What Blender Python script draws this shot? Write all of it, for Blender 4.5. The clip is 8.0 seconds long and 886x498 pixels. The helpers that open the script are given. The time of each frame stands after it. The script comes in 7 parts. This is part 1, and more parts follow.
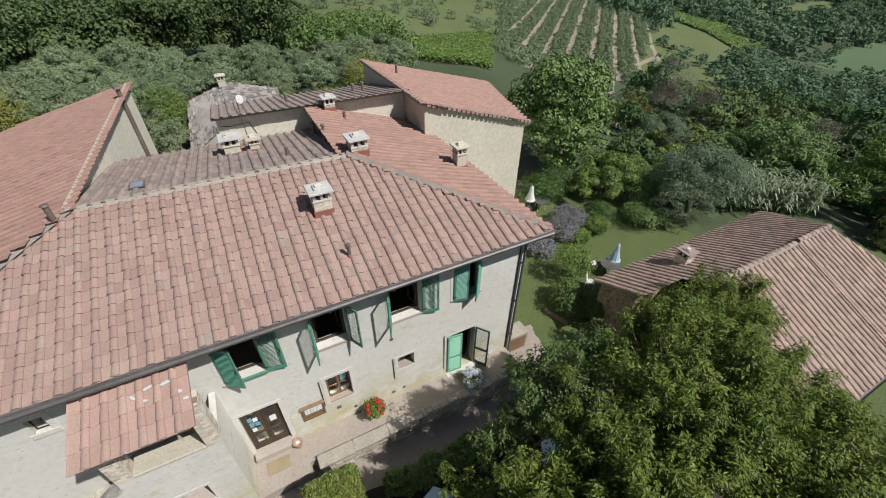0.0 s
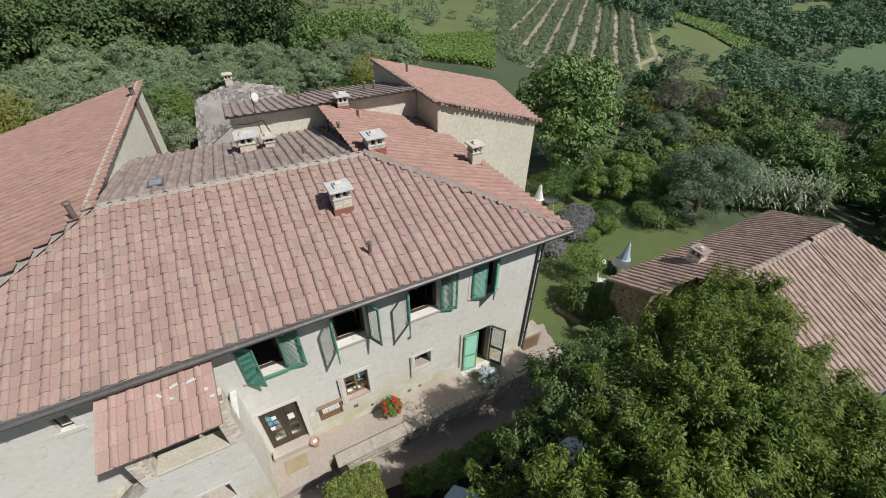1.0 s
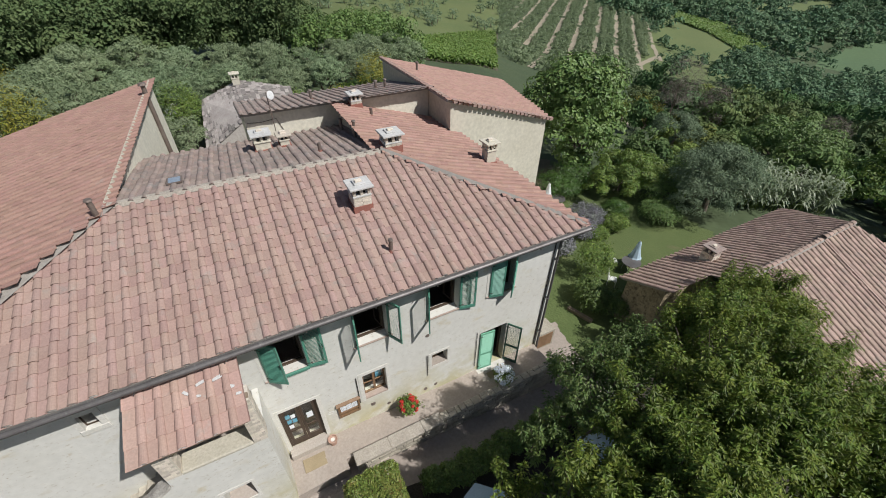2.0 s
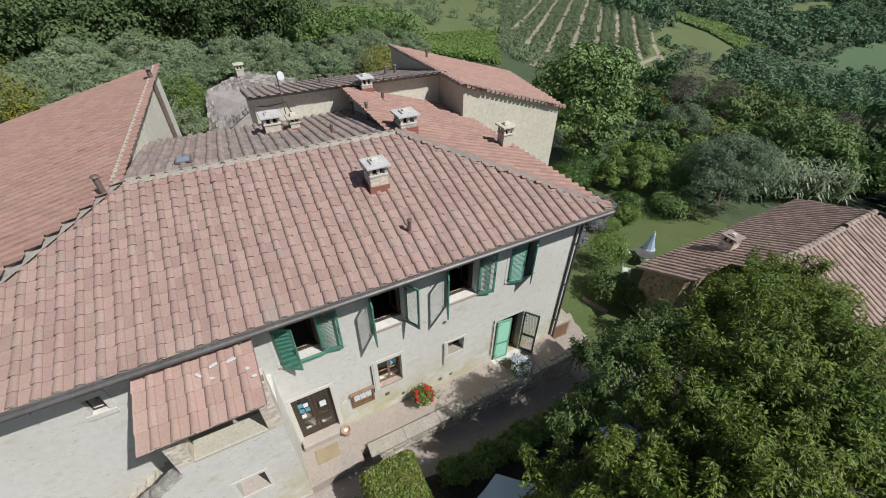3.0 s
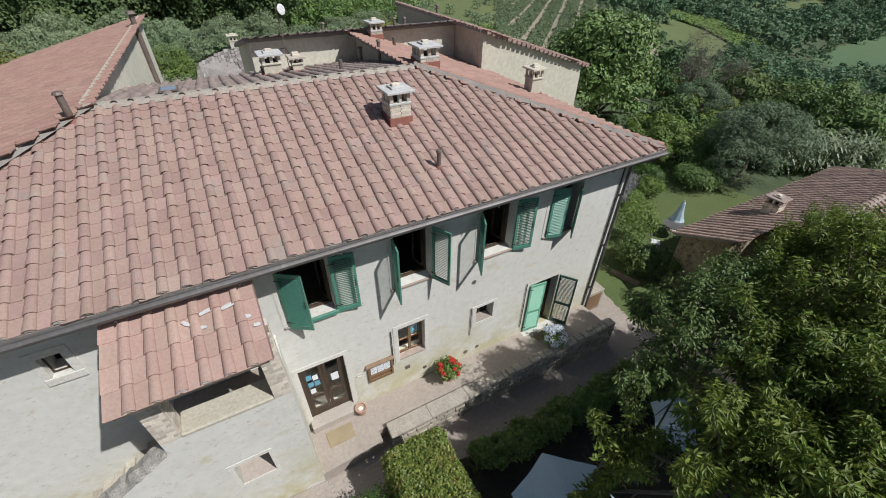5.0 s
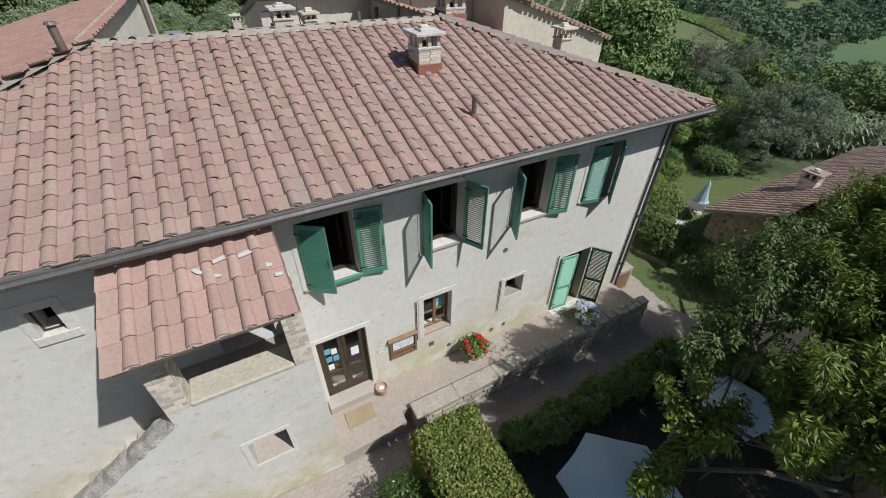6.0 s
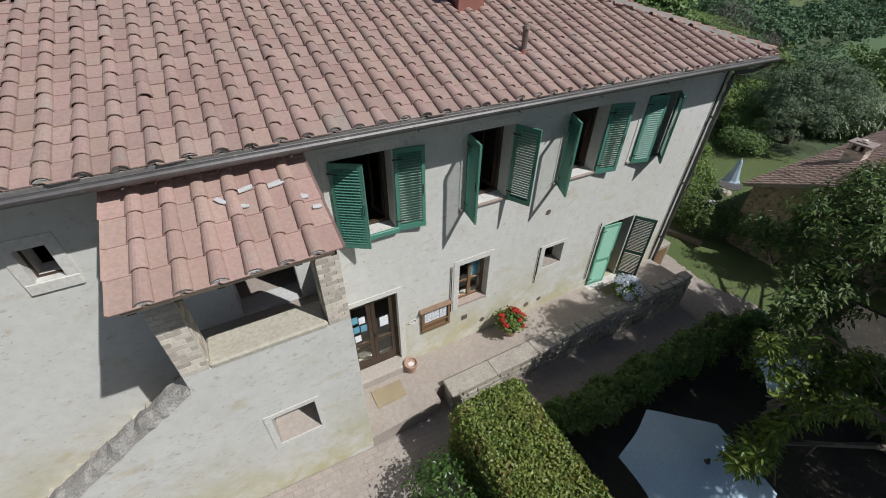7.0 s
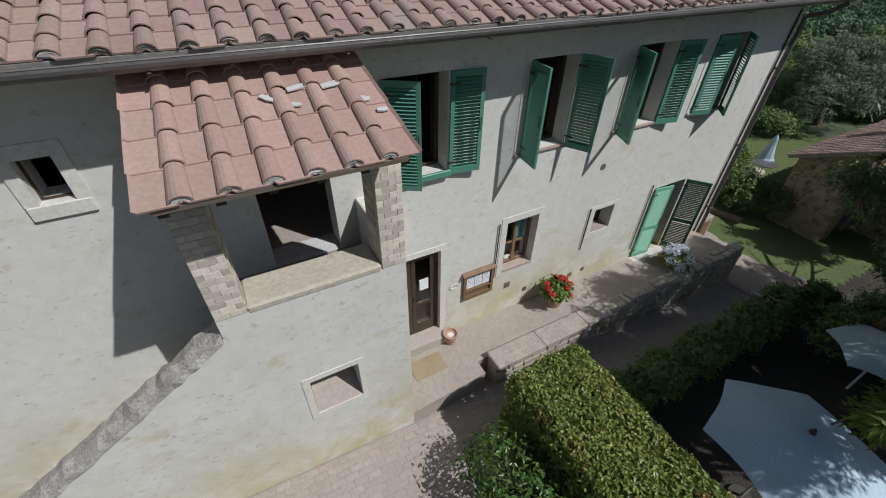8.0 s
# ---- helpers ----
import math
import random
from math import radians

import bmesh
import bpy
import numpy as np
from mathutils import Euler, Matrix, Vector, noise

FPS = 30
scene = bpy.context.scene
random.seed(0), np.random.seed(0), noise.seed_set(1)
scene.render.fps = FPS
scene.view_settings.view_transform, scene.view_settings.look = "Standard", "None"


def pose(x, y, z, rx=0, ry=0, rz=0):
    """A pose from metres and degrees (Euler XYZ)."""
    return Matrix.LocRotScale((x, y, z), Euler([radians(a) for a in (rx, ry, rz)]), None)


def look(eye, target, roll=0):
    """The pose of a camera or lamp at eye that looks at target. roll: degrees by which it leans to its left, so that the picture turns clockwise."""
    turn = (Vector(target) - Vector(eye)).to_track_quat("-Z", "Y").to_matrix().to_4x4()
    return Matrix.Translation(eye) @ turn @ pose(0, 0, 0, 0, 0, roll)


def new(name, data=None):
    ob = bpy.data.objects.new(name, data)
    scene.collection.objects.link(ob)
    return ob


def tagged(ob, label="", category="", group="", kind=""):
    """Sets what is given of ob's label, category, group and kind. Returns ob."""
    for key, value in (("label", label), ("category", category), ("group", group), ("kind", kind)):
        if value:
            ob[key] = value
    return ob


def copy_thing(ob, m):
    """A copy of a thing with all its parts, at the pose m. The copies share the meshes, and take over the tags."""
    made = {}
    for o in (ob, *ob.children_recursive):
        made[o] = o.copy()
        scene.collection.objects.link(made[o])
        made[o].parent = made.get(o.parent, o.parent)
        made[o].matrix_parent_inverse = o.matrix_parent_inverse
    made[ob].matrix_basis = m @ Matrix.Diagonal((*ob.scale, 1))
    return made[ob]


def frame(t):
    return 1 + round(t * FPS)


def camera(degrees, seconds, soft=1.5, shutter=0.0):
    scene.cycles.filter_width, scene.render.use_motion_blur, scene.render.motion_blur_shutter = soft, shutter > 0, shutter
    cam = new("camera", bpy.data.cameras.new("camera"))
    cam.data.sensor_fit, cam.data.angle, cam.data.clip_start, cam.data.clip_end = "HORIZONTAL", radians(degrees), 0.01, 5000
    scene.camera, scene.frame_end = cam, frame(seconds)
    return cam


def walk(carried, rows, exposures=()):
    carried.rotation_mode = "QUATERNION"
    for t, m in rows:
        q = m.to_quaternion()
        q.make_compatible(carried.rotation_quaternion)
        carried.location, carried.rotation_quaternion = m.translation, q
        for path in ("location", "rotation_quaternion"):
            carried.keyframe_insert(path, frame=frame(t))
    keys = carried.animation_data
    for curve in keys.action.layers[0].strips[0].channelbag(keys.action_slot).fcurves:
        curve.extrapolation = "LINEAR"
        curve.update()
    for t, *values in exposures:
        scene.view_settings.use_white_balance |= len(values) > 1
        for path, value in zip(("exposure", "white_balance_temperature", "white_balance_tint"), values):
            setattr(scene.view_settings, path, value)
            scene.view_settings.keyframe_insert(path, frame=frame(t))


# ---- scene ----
cam = camera(95.1, 8.0, soft=1.0)
# the flight: seconds, eye, a point looked at, roll
PATH = [
    (0.0, (1.293, -8.861, 14.331), (2.033, -7.475, 13.093), 0.7),
    (0.5, (0.986, -8.714, 14.225), (1.728, -7.330, 12.987), 0.8),
    (1.0, (0.714, -8.570, 14.262), (1.456, -7.186, 13.024), 0.8),
    (1.5, (0.435, -8.434, 14.270), (1.178, -7.050, 13.032), 0.7),
    (3.0, (-0.369, -8.010, 13.423), (0.376, -6.625, 12.188), 0.8),
    (3.5, (-0.510, -7.820, 12.857), (0.236, -6.433, 11.624), 0.7),
    (4.0, (-0.611, -7.627, 12.292), (0.142, -6.244, 11.058), 0.7),
    (5.5, (-1.260, -6.872, 10.449), (-0.491, -5.496, 9.219), 0.9),
    (6.0, (-1.579, -6.616, 9.768), (-0.809, -5.240, 8.537), 1.0),
    (6.5, (-1.899, -6.303, 9.104), (-1.129, -4.931, 7.870), 1.1),
    (7.0, (-2.232, -6.007, 8.431), (-1.463, -4.633, 7.198), 1.1),
    (7.5, (-2.596, -5.708, 7.764), (-1.828, -4.335, 6.529), 1.2),
    (8.0, (-2.981, -5.419, 7.136), (-2.213, -4.046, 5.902), 1.2),
]
walk(cam, [(t, look(eye, target, roll)) for t, eye, target, roll in PATH], 
     [(0.0, 0.24, 6400, 10), (1.5, 0.23, 6350, 10), (3.0, 0.22, 6230, 10), (4.0, 0.20, 6200, 10), (5.5, 0.18, 6170, 10), (6.5, 0.11, 6120, 10), (7.2, 0.0, 6080, 10), (8.0, -0.12, 6050, 10)])

# ---- sky and sun ----
SUN_TO = Vector((1.58, -2.14, 3.26)).normalized()
world = bpy.data.worlds.new("sky")
world.use_nodes = True
scene.world = world
sky = world.node_tree.nodes.new("ShaderNodeTexSky")
sky.sky_type = "NISHITA"
sky.sun_disc = False
sky.sun_elevation = math.asin(SUN_TO.z)
sky.sun_rotation = math.atan2(SUN_TO.x, SUN_TO.y)
sky.dust_density = 1.5
background = world.node_tree.nodes["Background"]
background.inputs["Strength"].default_value = 0.046
world.node_tree.links.new(sky.outputs["Color"], background.inputs["Color"])
sun = new("sun", bpy.data.lights.new("sun", "SUN"))
sun.data.energy = 4.1
sun.data.angle = radians(0.55)
sun.data.color = (1.0, 0.965, 0.91)
sun.matrix_world = look((20, -30, 60), Vector((20, -30, 60)) - SUN_TO)


# ---- materials ----
def surface(name, base, second, third=None, big=0.7, fine=14.0, rough=0.85, bump=0.3, depth=0.01, vary=0.0, hue=0.0,
            metal=0.0, contrast=0.35, third_at=0.62, stretch=(1, 1, 1), through_light=0.0, detail=6.0, marks=None, damp=None, grit=(0.86, 1.1), own=0.0, own_hue=0.0):
    """A worn surface: two colours by a broad noise, a third in patches, fine grain and relief; vary: piece by piece."""
    m = bpy.data.materials.new(name)
    m.use_nodes = True
    nt = m.node_tree
    nodes, link = nt.nodes, nt.links.new
    p = nodes["Principled BSDF"]
    p.inputs["Roughness"].default_value = rough
    p.inputs["Metallic"].default_value = metal
    place = nodes.new("ShaderNodeNewGeometry")
    mapping = nodes.new("ShaderNodeMapping")
    mapping.inputs["Scale"].default_value = stretch
    link(place.outputs["Position"], mapping.inputs["Vector"])

    def noisy(scale, lo, hi, det=5.0, rough_=0.6, offset=0.0):
        n = nodes.new("ShaderNodeTexNoise")
        n.inputs["Scale"].default_value = scale
        n.inputs["Detail"].default_value = det
        n.inputs["Roughness"].default_value = rough_
        n.inputs["Distortion"].default_value = offset
        link(mapping.outputs["Vector"], n.inputs["Vector"])
        r = nodes.new("ShaderNodeMapRange")
        r.inputs["From Min"].default_value = lo
        r.inputs["From Max"].default_value = hi
        link(n.outputs["Fac"], r.inputs["Value"])
        return n.outputs["Fac"], r.outputs["Result"]

    def mix(fac, a, b, blend="MIX"):
        x = nodes.new("ShaderNodeMix")
        x.data_type, x.blend_type = "RGBA", blend
        for value, slot in ((fac, 0), (a, 6), (b, 7)):
            if hasattr(value, "is_linked"):
                link(value, x.inputs[slot])
            elif slot == 0:
                x.inputs[slot].default_value = value
            else:
                x.inputs[slot].default_value = (*value, 1)
        return x.outputs[2]

    _, f = noisy(big, 0.5 - contrast / 2, 0.5 + contrast / 2)
    colour = mix(f, base, second)
    if third:
        _, f3 = noisy(big * 2.3, third_at, third_at + 0.12, 6.0, 0.65, 0.4)
        colour = mix(f3, colour, third)
    if marks:
        keep = mapping
        mapping = nodes.new("ShaderNodeMapping")
        mapping.inputs["Scale"].default_value = (1, 1, 1.8)
        link(place.outputs["Position"], mapping.inputs["Vector"])
        for tint, scale, at in marks:
            _, f4 = noisy(scale, at, at + 0.13, 5.0, 0.65, 0.3)
            colour = mix(f4, colour, tint)
        mapping = keep
    if damp:
        tint, high, low = damp
        split = nodes.new("ShaderNodeSeparateXYZ")
        link(place.outputs["Position"], split.inputs[0])
        level = nodes.new("ShaderNodeMapRange")
        level.inputs["From Min"].default_value, level.inputs["From Max"].default_value = high, low
        link(split.outputs["Z"], level.inputs["Value"])
        _, f5 = noisy(1.1, 0.36, 0.58, 6.0, 0.65, 0.5)
        times5 = nodes.new("ShaderNodeMath")
        times5.operation = "MULTIPLY"
        link(level.outputs["Result"], times5.inputs[0])
        link(f5, times5.inputs[1])
        colour = mix(times5.outputs[0], colour, tint)
    grain, g = noisy(fine, 0.3, 0.7, detail)
    value = nodes.new("ShaderNodeMapRange")
    value.inputs["To Min"].default_value, value.inputs["To Max"].default_value = grit
    link(g, value.inputs["Value"])
    shade = nodes.new("ShaderNodeHueSaturation")
    link(value.outputs["Result"], shade.inputs["Value"])
    link(colour, shade.inputs["Color"])
    colour = shade.outputs["Color"]
    if vary or hue:
        info = nodes.new("ShaderNodeObjectInfo")
        add = nodes.new("ShaderNodeMath")
        link(info.outputs["Random"], add.inputs[0])
        link(place.outputs["Random Per Island"], add.inputs[1])
        fract = nodes.new("ShaderNodeMath")
        fract.operation = "FRACT"
        link(add.outputs[0], fract.inputs[0])
        piece = nodes.new("ShaderNodeHueSaturation")
        for amount, centre, slot, k in ((vary, 1.0, "Value", 1.0), (hue, 0.5, "Hue", 7.31)):
            times = nodes.new("ShaderNodeMath")
            times.operation = "MULTIPLY"
            times.inputs[1].default_value = k
            link(fract.outputs[0], times.inputs[0])
            again = nodes.new("ShaderNodeMath")
            again.operation = "FRACT"
            link(times.outputs[0], again.inputs[0])
            r = nodes.new("ShaderNodeMapRange")
            r.inputs["To Min"].default_value, r.inputs["To Max"].default_value = centre - amount, centre + amount
            link(again.outputs[0] if k != 1.0 else fract.outputs[0], r.inputs["Value"])
            link(r.outputs["Result"], piece.inputs[slot])
        link(colour, piece.inputs["Color"])
        colour = piece.outputs["Color"]
    if own:
        each = nodes.new("ShaderNodeObjectInfo")
        whole = nodes.new("ShaderNodeHueSaturation")
        for amount, centre, slot, k in ((own, 1.0, "Value", 3.7), (own_hue, 0.5, "Hue", 11.3)):
            spread_ = nodes.new("ShaderNodeMath")
            spread_.operation = "MULTIPLY"
            spread_.inputs[1].default_value = k
            link(each.outputs["Random"], spread_.inputs[0])
            part_ = nodes.new("ShaderNodeMath")
            part_.operation = "FRACT"
            link(spread_.outputs[0], part_.inputs[0])
            r = nodes.new("ShaderNodeMapRange")
            r.inputs["To Min"].default_value, r.inputs["To Max"].default_value = centre - amount, centre + amount
            link(part_.outputs[0], r.inputs["Value"])
            link(r.outputs["Result"], whole.inputs[slot])
        link(colour, whole.inputs["Color"])
        colour = whole.outputs["Color"]
    link(colour, p.inputs["Base Color"])
    if bump:
        b = nodes.new("ShaderNodeBump")
        b.inputs["Strength"].default_value = bump
        b.inputs["Distance"].default_value = depth
        relief, _ = noisy(fine, 0.3, 0.7, 1.5, 0.45)
        link(relief, b.inputs["Height"])
        link(b.outputs["Normal"], p.inputs["Normal"])
    if through_light:
        t = nodes.new("ShaderNodeBsdfTranslucent")
        link(colour, t.inputs["Color"])
        blend = nodes.new("ShaderNodeMixShader")
        blend.inputs[0].default_value = through_light
        link(p.outputs[0], blend.inputs[1])
        link(t.outputs[0], blend.inputs[2])
        link(blend.outputs[0], nodes["Material Output"].inputs["Surface"])
    return m


def leaf(name, a, b, vary=0.35, hue=0.02, rough=0.55, light=0.3, big=0.35, own=0.0, own_hue=0.0):
    return surface(name, a, b, big=big, fine=3.0, rough=rough, bump=0, vary=vary, hue=hue, through_light=light, contrast=0.3, own=own, own_hue=own_hue)


STUCCO = surface("lime_stucco", (0.60, 0.585, 0.535), (0.655, 0.645, 0.605), (0.56, 0.525, 0.445), big=0.35, fine=5, bump=0.18, depth=0.012, third_at=0.6, marks=(((0.54, 0.48, 0.35), 0.9, 0.60), ((0.47, 0.40, 0.28), 2.1, 0.65), ((0.45, 0.41, 0.34), 5.0, 0.60), ((0.40, 0.34, 0.27), 9.0, 0.60)), damp=((0.46, 0.42, 0.23), 1.9, -0.7), grit=(0.93, 1.05))
CREAM = surface("cream_wall_render", (0.60, 0.575, 0.475), (0.65, 0.625, 0.525), (0.54, 0.51, 0.41), big=0.6, fine=6, bump=0.2, depth=0.01, marks=(((0.48, 0.43, 0.33), 2.2, 0.64),))
STUCCO_TAN = surface("ochre_stucco", (0.54, 0.505, 0.41), (0.59, 0.555, 0.46), (0.47, 0.43, 0.345), big=0.5, fine=6, bump=0.25, depth=0.012, marks=(((0.33, 0.29, 0.22), 2.6, 0.68),))
PLASTER = surface("smooth_surround_plaster", (0.61, 0.585, 0.525), (0.67, 0.65, 0.6), big=1.5, fine=20, bump=0.2, depth=0.004)
# plaster of the rooms, darkened so that indoor shade sits in its colour
INNER = surface("shade_dark_plaster", (0.17, 0.145, 0.115), (0.20, 0.175, 0.145), big=1.0, fine=10, bump=0.1)
TERRACOTTA = surface("terracotta_tile", (0.33, 0.223, 0.187), (0.352, 0.25, 0.214), (0.31, 0.252, 0.22), big=0.8, fine=22, bump=0.3, depth=0.003, vary=0.11, hue=0.01, third_at=0.57)
TERRACOTTA_RED = surface("red_terracotta_tile", (0.325, 0.2, 0.16), (0.345, 0.215, 0.175), (0.315, 0.235, 0.2), big=0.8, fine=22, bump=0.3, depth=0.003, vary=0.10, hue=0.008, third_at=0.62)
TERRACOTTA_GREY = surface("lichened_terracotta_tile", (0.31, 0.235, 0.2), (0.28, 0.23, 0.205), (0.24, 0.215, 0.195), big=0.9, fine=18, bump=0.35, depth=0.004, vary=0.18, hue=0.01, third_at=0.52)
TERRACOTTA_BROWN = surface("brown_weathered_tile", (0.355, 0.255, 0.21), (0.315, 0.23, 0.19), (0.25, 0.20, 0.17), big=0.7, fine=16, bump=0.35, depth=0.004, vary=0.2, hue=0.01, third_at=0.58)
CANOPY_TILE = surface("pink_canopy_tile", (0.385, 0.255, 0.21), (0.41, 0.285, 0.24), (0.37, 0.30, 0.26), big=1.2, fine=22, bump=0.35, depth=0.004, vary=0.09, hue=0.008, third_at=0.6)
SILL = surface("worn_brick_sill", (0.34, 0.265, 0.22), (0.40, 0.32, 0.27), (0.30, 0.26, 0.22), big=3, fine=20, bump=0.4, depth=0.005)
WALL_CAP = surface("grey_lichened_slab", (0.33, 0.295, 0.25), (0.40, 0.36, 0.305), (0.25, 0.225, 0.195), big=1.8, fine=22, bump=0.6, depth=0.012, third_at=0.56, grit=(0.75, 1.15))
MORTAR = surface("grey_mortar", (0.27, 0.25, 0.225), (0.33, 0.31, 0.28), (0.20, 0.18, 0.16), big=2.0, fine=20, bump=0.5, depth=0.01)
BRICK = surface("pale_brick", (0.53, 0.47, 0.39), (0.58, 0.52, 0.44), (0.46, 0.37, 0.29), big=3.0, fine=24, bump=0.3, depth=0.003, vary=0.26, hue=0.01)
BRICK_JOINT = surface("lime_joint", (0.58, 0.535, 0.46), (0.63, 0.585, 0.51), big=3.0, fine=30, bump=0.4, depth=0.004)
RED_PAINT = surface("red_flashing_paint", (0.25, 0.10, 0.075), (0.30, 0.125, 0.095), (0.27, 0.17, 0.13), big=3, fine=18, rough=0.7, bump=0.25, depth=0.004)
WHITE_STONE = surface("whitewashed_slab", (0.47, 0.465, 0.45), (0.55, 0.545, 0.53), (0.33, 0.32, 0.30), big=2.5, fine=18, bump=0.35, depth=0.006, third_at=0.6)
GUTTER = surface("dull_copper_gutter", (0.135, 0.125, 0.12), (0.195, 0.185, 0.18), (0.28, 0.27, 0.265), big=1.4, fine=12, rough=0.5, bump=0.1, metal=0.5)
PIPE_METAL = surface("rusty_flue_metal", (0.17, 0.13, 0.11), (0.23, 0.19, 0.165), (0.13, 0.08, 0.06), big=3, fine=18, rough=0.6, bump=0.2, metal=0.4)
GREEN = surface("green_shutter_paint", (0.08, 0.24, 0.175), (0.095, 0.265, 0.195), (0.13, 0.28, 0.215), big=1.2, fine=26, rough=0.5, bump=0.12, depth=0.002)
GREEN_PALE = surface("pale_mint_paint", (0.16, 0.40, 0.27), (0.19, 0.43, 0.30), big=1.5, fine=26, rough=0.5, bump=0.1, depth=0.002)
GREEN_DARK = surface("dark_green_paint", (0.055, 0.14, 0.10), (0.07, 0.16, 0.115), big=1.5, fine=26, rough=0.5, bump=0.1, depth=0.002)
WOOD_DARK = surface("dark_brown_wood", (0.05, 0.033, 0.022), (0.075, 0.05, 0.033), big=2, fine=40, rough=0.5, bump=0.25, depth=0.002, stretch=(3, 3, 0.4))
WOOD_MID = surface("brown_window_wood", (0.17, 0.10, 0.05), (0.22, 0.13, 0.07), big=2, fine=40, rough=0.5, bump=0.2, depth=0.002, stretch=(3, 3, 0.4))
WOOD_GREY = surface("weathered_plank", (0.20, 0.155, 0.11), (0.27, 0.215, 0.16), big=2, fine=30, bump=0.4, depth=0.003, stretch=(1, 3, 3), vary=0.2)
CAP_CEMENT = surface("pinkish_cement_cap", (0.38, 0.335, 0.29), (0.43, 0.385, 0.34), (0.30, 0.27, 0.235), big=1.8, fine=20, bump=0.4, depth=0.006)
# soil under the trees, their deep shade put into its dark colour
SHADE_SOIL = surface("tree_shade_soil", (0.022, 0.019, 0.013), (0.04, 0.033, 0.022), (0.09, 0.072, 0.048), big=1.3, fine=26, bump=0.9, depth=0.03, third_at=0.6, grit=(0.55, 1.35))
COTTO = surface("terracotta_paving", (0.335, 0.285, 0.245), (0.38, 0.33, 0.285), (0.30, 0.262, 0.228), big=0.9, fine=12, bump=0.35, depth=0.005, vary=0.12)
STONE = surface("grey_wall_stone", (0.36, 0.325, 0.265), (0.43, 0.39, 0.32), (0.27, 0.25, 0.21), big=1.6, fine=11, bump=0.8, depth=0.03, vary=0.2)
COPING = surface("lichened_coping", (0.36, 0.335, 0.30), (0.44, 0.415, 0.375), (0.26, 0.245, 0.22), big=4.0, fine=30, bump=0.9, depth=0.014, third_at=0.56, grit=(0.65, 1.2))
BARN_STONE = surface("brown_rubble_render", (0.25, 0.205, 0.13), (0.33, 0.27, 0.18), (0.11, 0.088, 0.06), big=1.9, fine=7, bump=0.9, depth=0.06, third_at=0.52, grit=(0.7, 1.2))
SLATE = surface("stone_slab_roof", (0.23, 0.205, 0.19), (0.29, 0.265, 0.245), (0.18, 0.165, 0.155), big=1.5, fine=10, bump=0.7, depth=0.03, vary=0.45, hue=0.015)
PAVING = surface("worn_lane", (0.29, 0.245, 0.21), (0.33, 0.285, 0.245), (0.24, 0.205, 0.175), big=0.6, fine=9, bump=0.5, depth=0.015)
PAVER = surface("brick_paver", (0.335, 0.285, 0.245), (0.375, 0.325, 0.285), (0.30, 0.262, 0.228), big=0.9, fine=16, bump=0.3, depth=0.004, vary=0.06, hue=0.006)
PAVER_BED = surface("sandy_paver_joint", (0.30, 0.26, 0.22), (0.34, 0.30, 0.26), (0.25, 0.22, 0.18), big=1.2, fine=14, bump=0.3, depth=0.005)
GRASS = surface("lawn", (0.065, 0.098, 0.025), (0.095, 0.125, 0.038), (0.13, 0.125, 0.058), big=0.25, fine=9, bump=0.8, depth=0.05)
EARTH = surface("dry_earth", (0.1, 0.085, 0.055), (0.075, 0.075, 0.04), (0.05, 0.058, 0.024), big=0.12, fine=3, bump=0.7, depth=0.06)
MEADOW = surface("dry_meadow", (0.125, 0.15, 0.052), (0.10, 0.135, 0.045), (0.16, 0.15, 0.075), big=0.03, fine=0.9, bump=0.4, depth=0.1)
GREEN_FIELD = surface("green_field", (0.075, 0.13, 0.055), (0.09, 0.145, 0.06), (0.13, 0.155, 0.08), big=0.012, fine=0.5, bump=0.3, depth=0.1)
SCRUB = surface("scrub_floor", (0.045, 0.07, 0.028), (0.065, 0.088, 0.036), (0.10, 0.105, 0.05), big=0.06, fine=0.8, bump=0.8, depth=0.3)
TRACK = surface("pale_soil_track", (0.32, 0.275, 0.205), (0.27, 0.235, 0.17), (0.22, 0.21, 0.13), big=0.1, fine=1.2, bump=0.4, depth=0.05)
BARK = surface("bark", (0.12, 0.095, 0.07), (0.17, 0.14, 0.105), big=1.5, fine=20, bump=0.8, depth=0.02, stretch=(2, 2, 0.5))
CANVAS = surface("pale_blue_canvas", (0.46, 0.60, 0.70), (0.50, 0.64, 0.74), big=1.0, fine=30, rough=0.8, bump=0.1, depth=0.002, through_light=0.15)
WHITE_CLOTH = surface("white_canvas", (0.74, 0.74, 0.74), (0.68, 0.69, 0.70), big=2, fine=25, rough=0.8, bump=0.1)
WHITE_METAL = surface("white_painted_metal", (0.70, 0.70, 0.68), (0.62, 0.62, 0.60), big=3, fine=20, rough=0.45, bump=0.05)
PAPER = surface("white_paper", (0.78, 0.80, 0.82), (0.74, 0.76, 0.78), big=3, fine=30, rough=0.7, bump=0)
INK = surface("grey_print", (0.25, 0.27, 0.30), (0.30, 0.32, 0.34), big=3, fine=30, rough=0.7, bump=0)
BLUE_PAPER = surface("blue_leaflet", (0.10, 0.30, 0.42), (0.16, 0.38, 0.48), big=4, fine=30, rough=0.6, bump=0)
POT = surface("terracotta_pot", (0.38, 0.235, 0.175), (0.43, 0.29, 0.225), (0.48, 0.39, 0.33), big=4, fine=25, bump=0.25, depth=0.003)
PETAL = surface("red_petals", (0.50, 0.03, 0.02), (0.60, 0.06, 0.04), big=6, fine=20, rough=0.6, bump=0, vary=0.3, through_light=0.25)
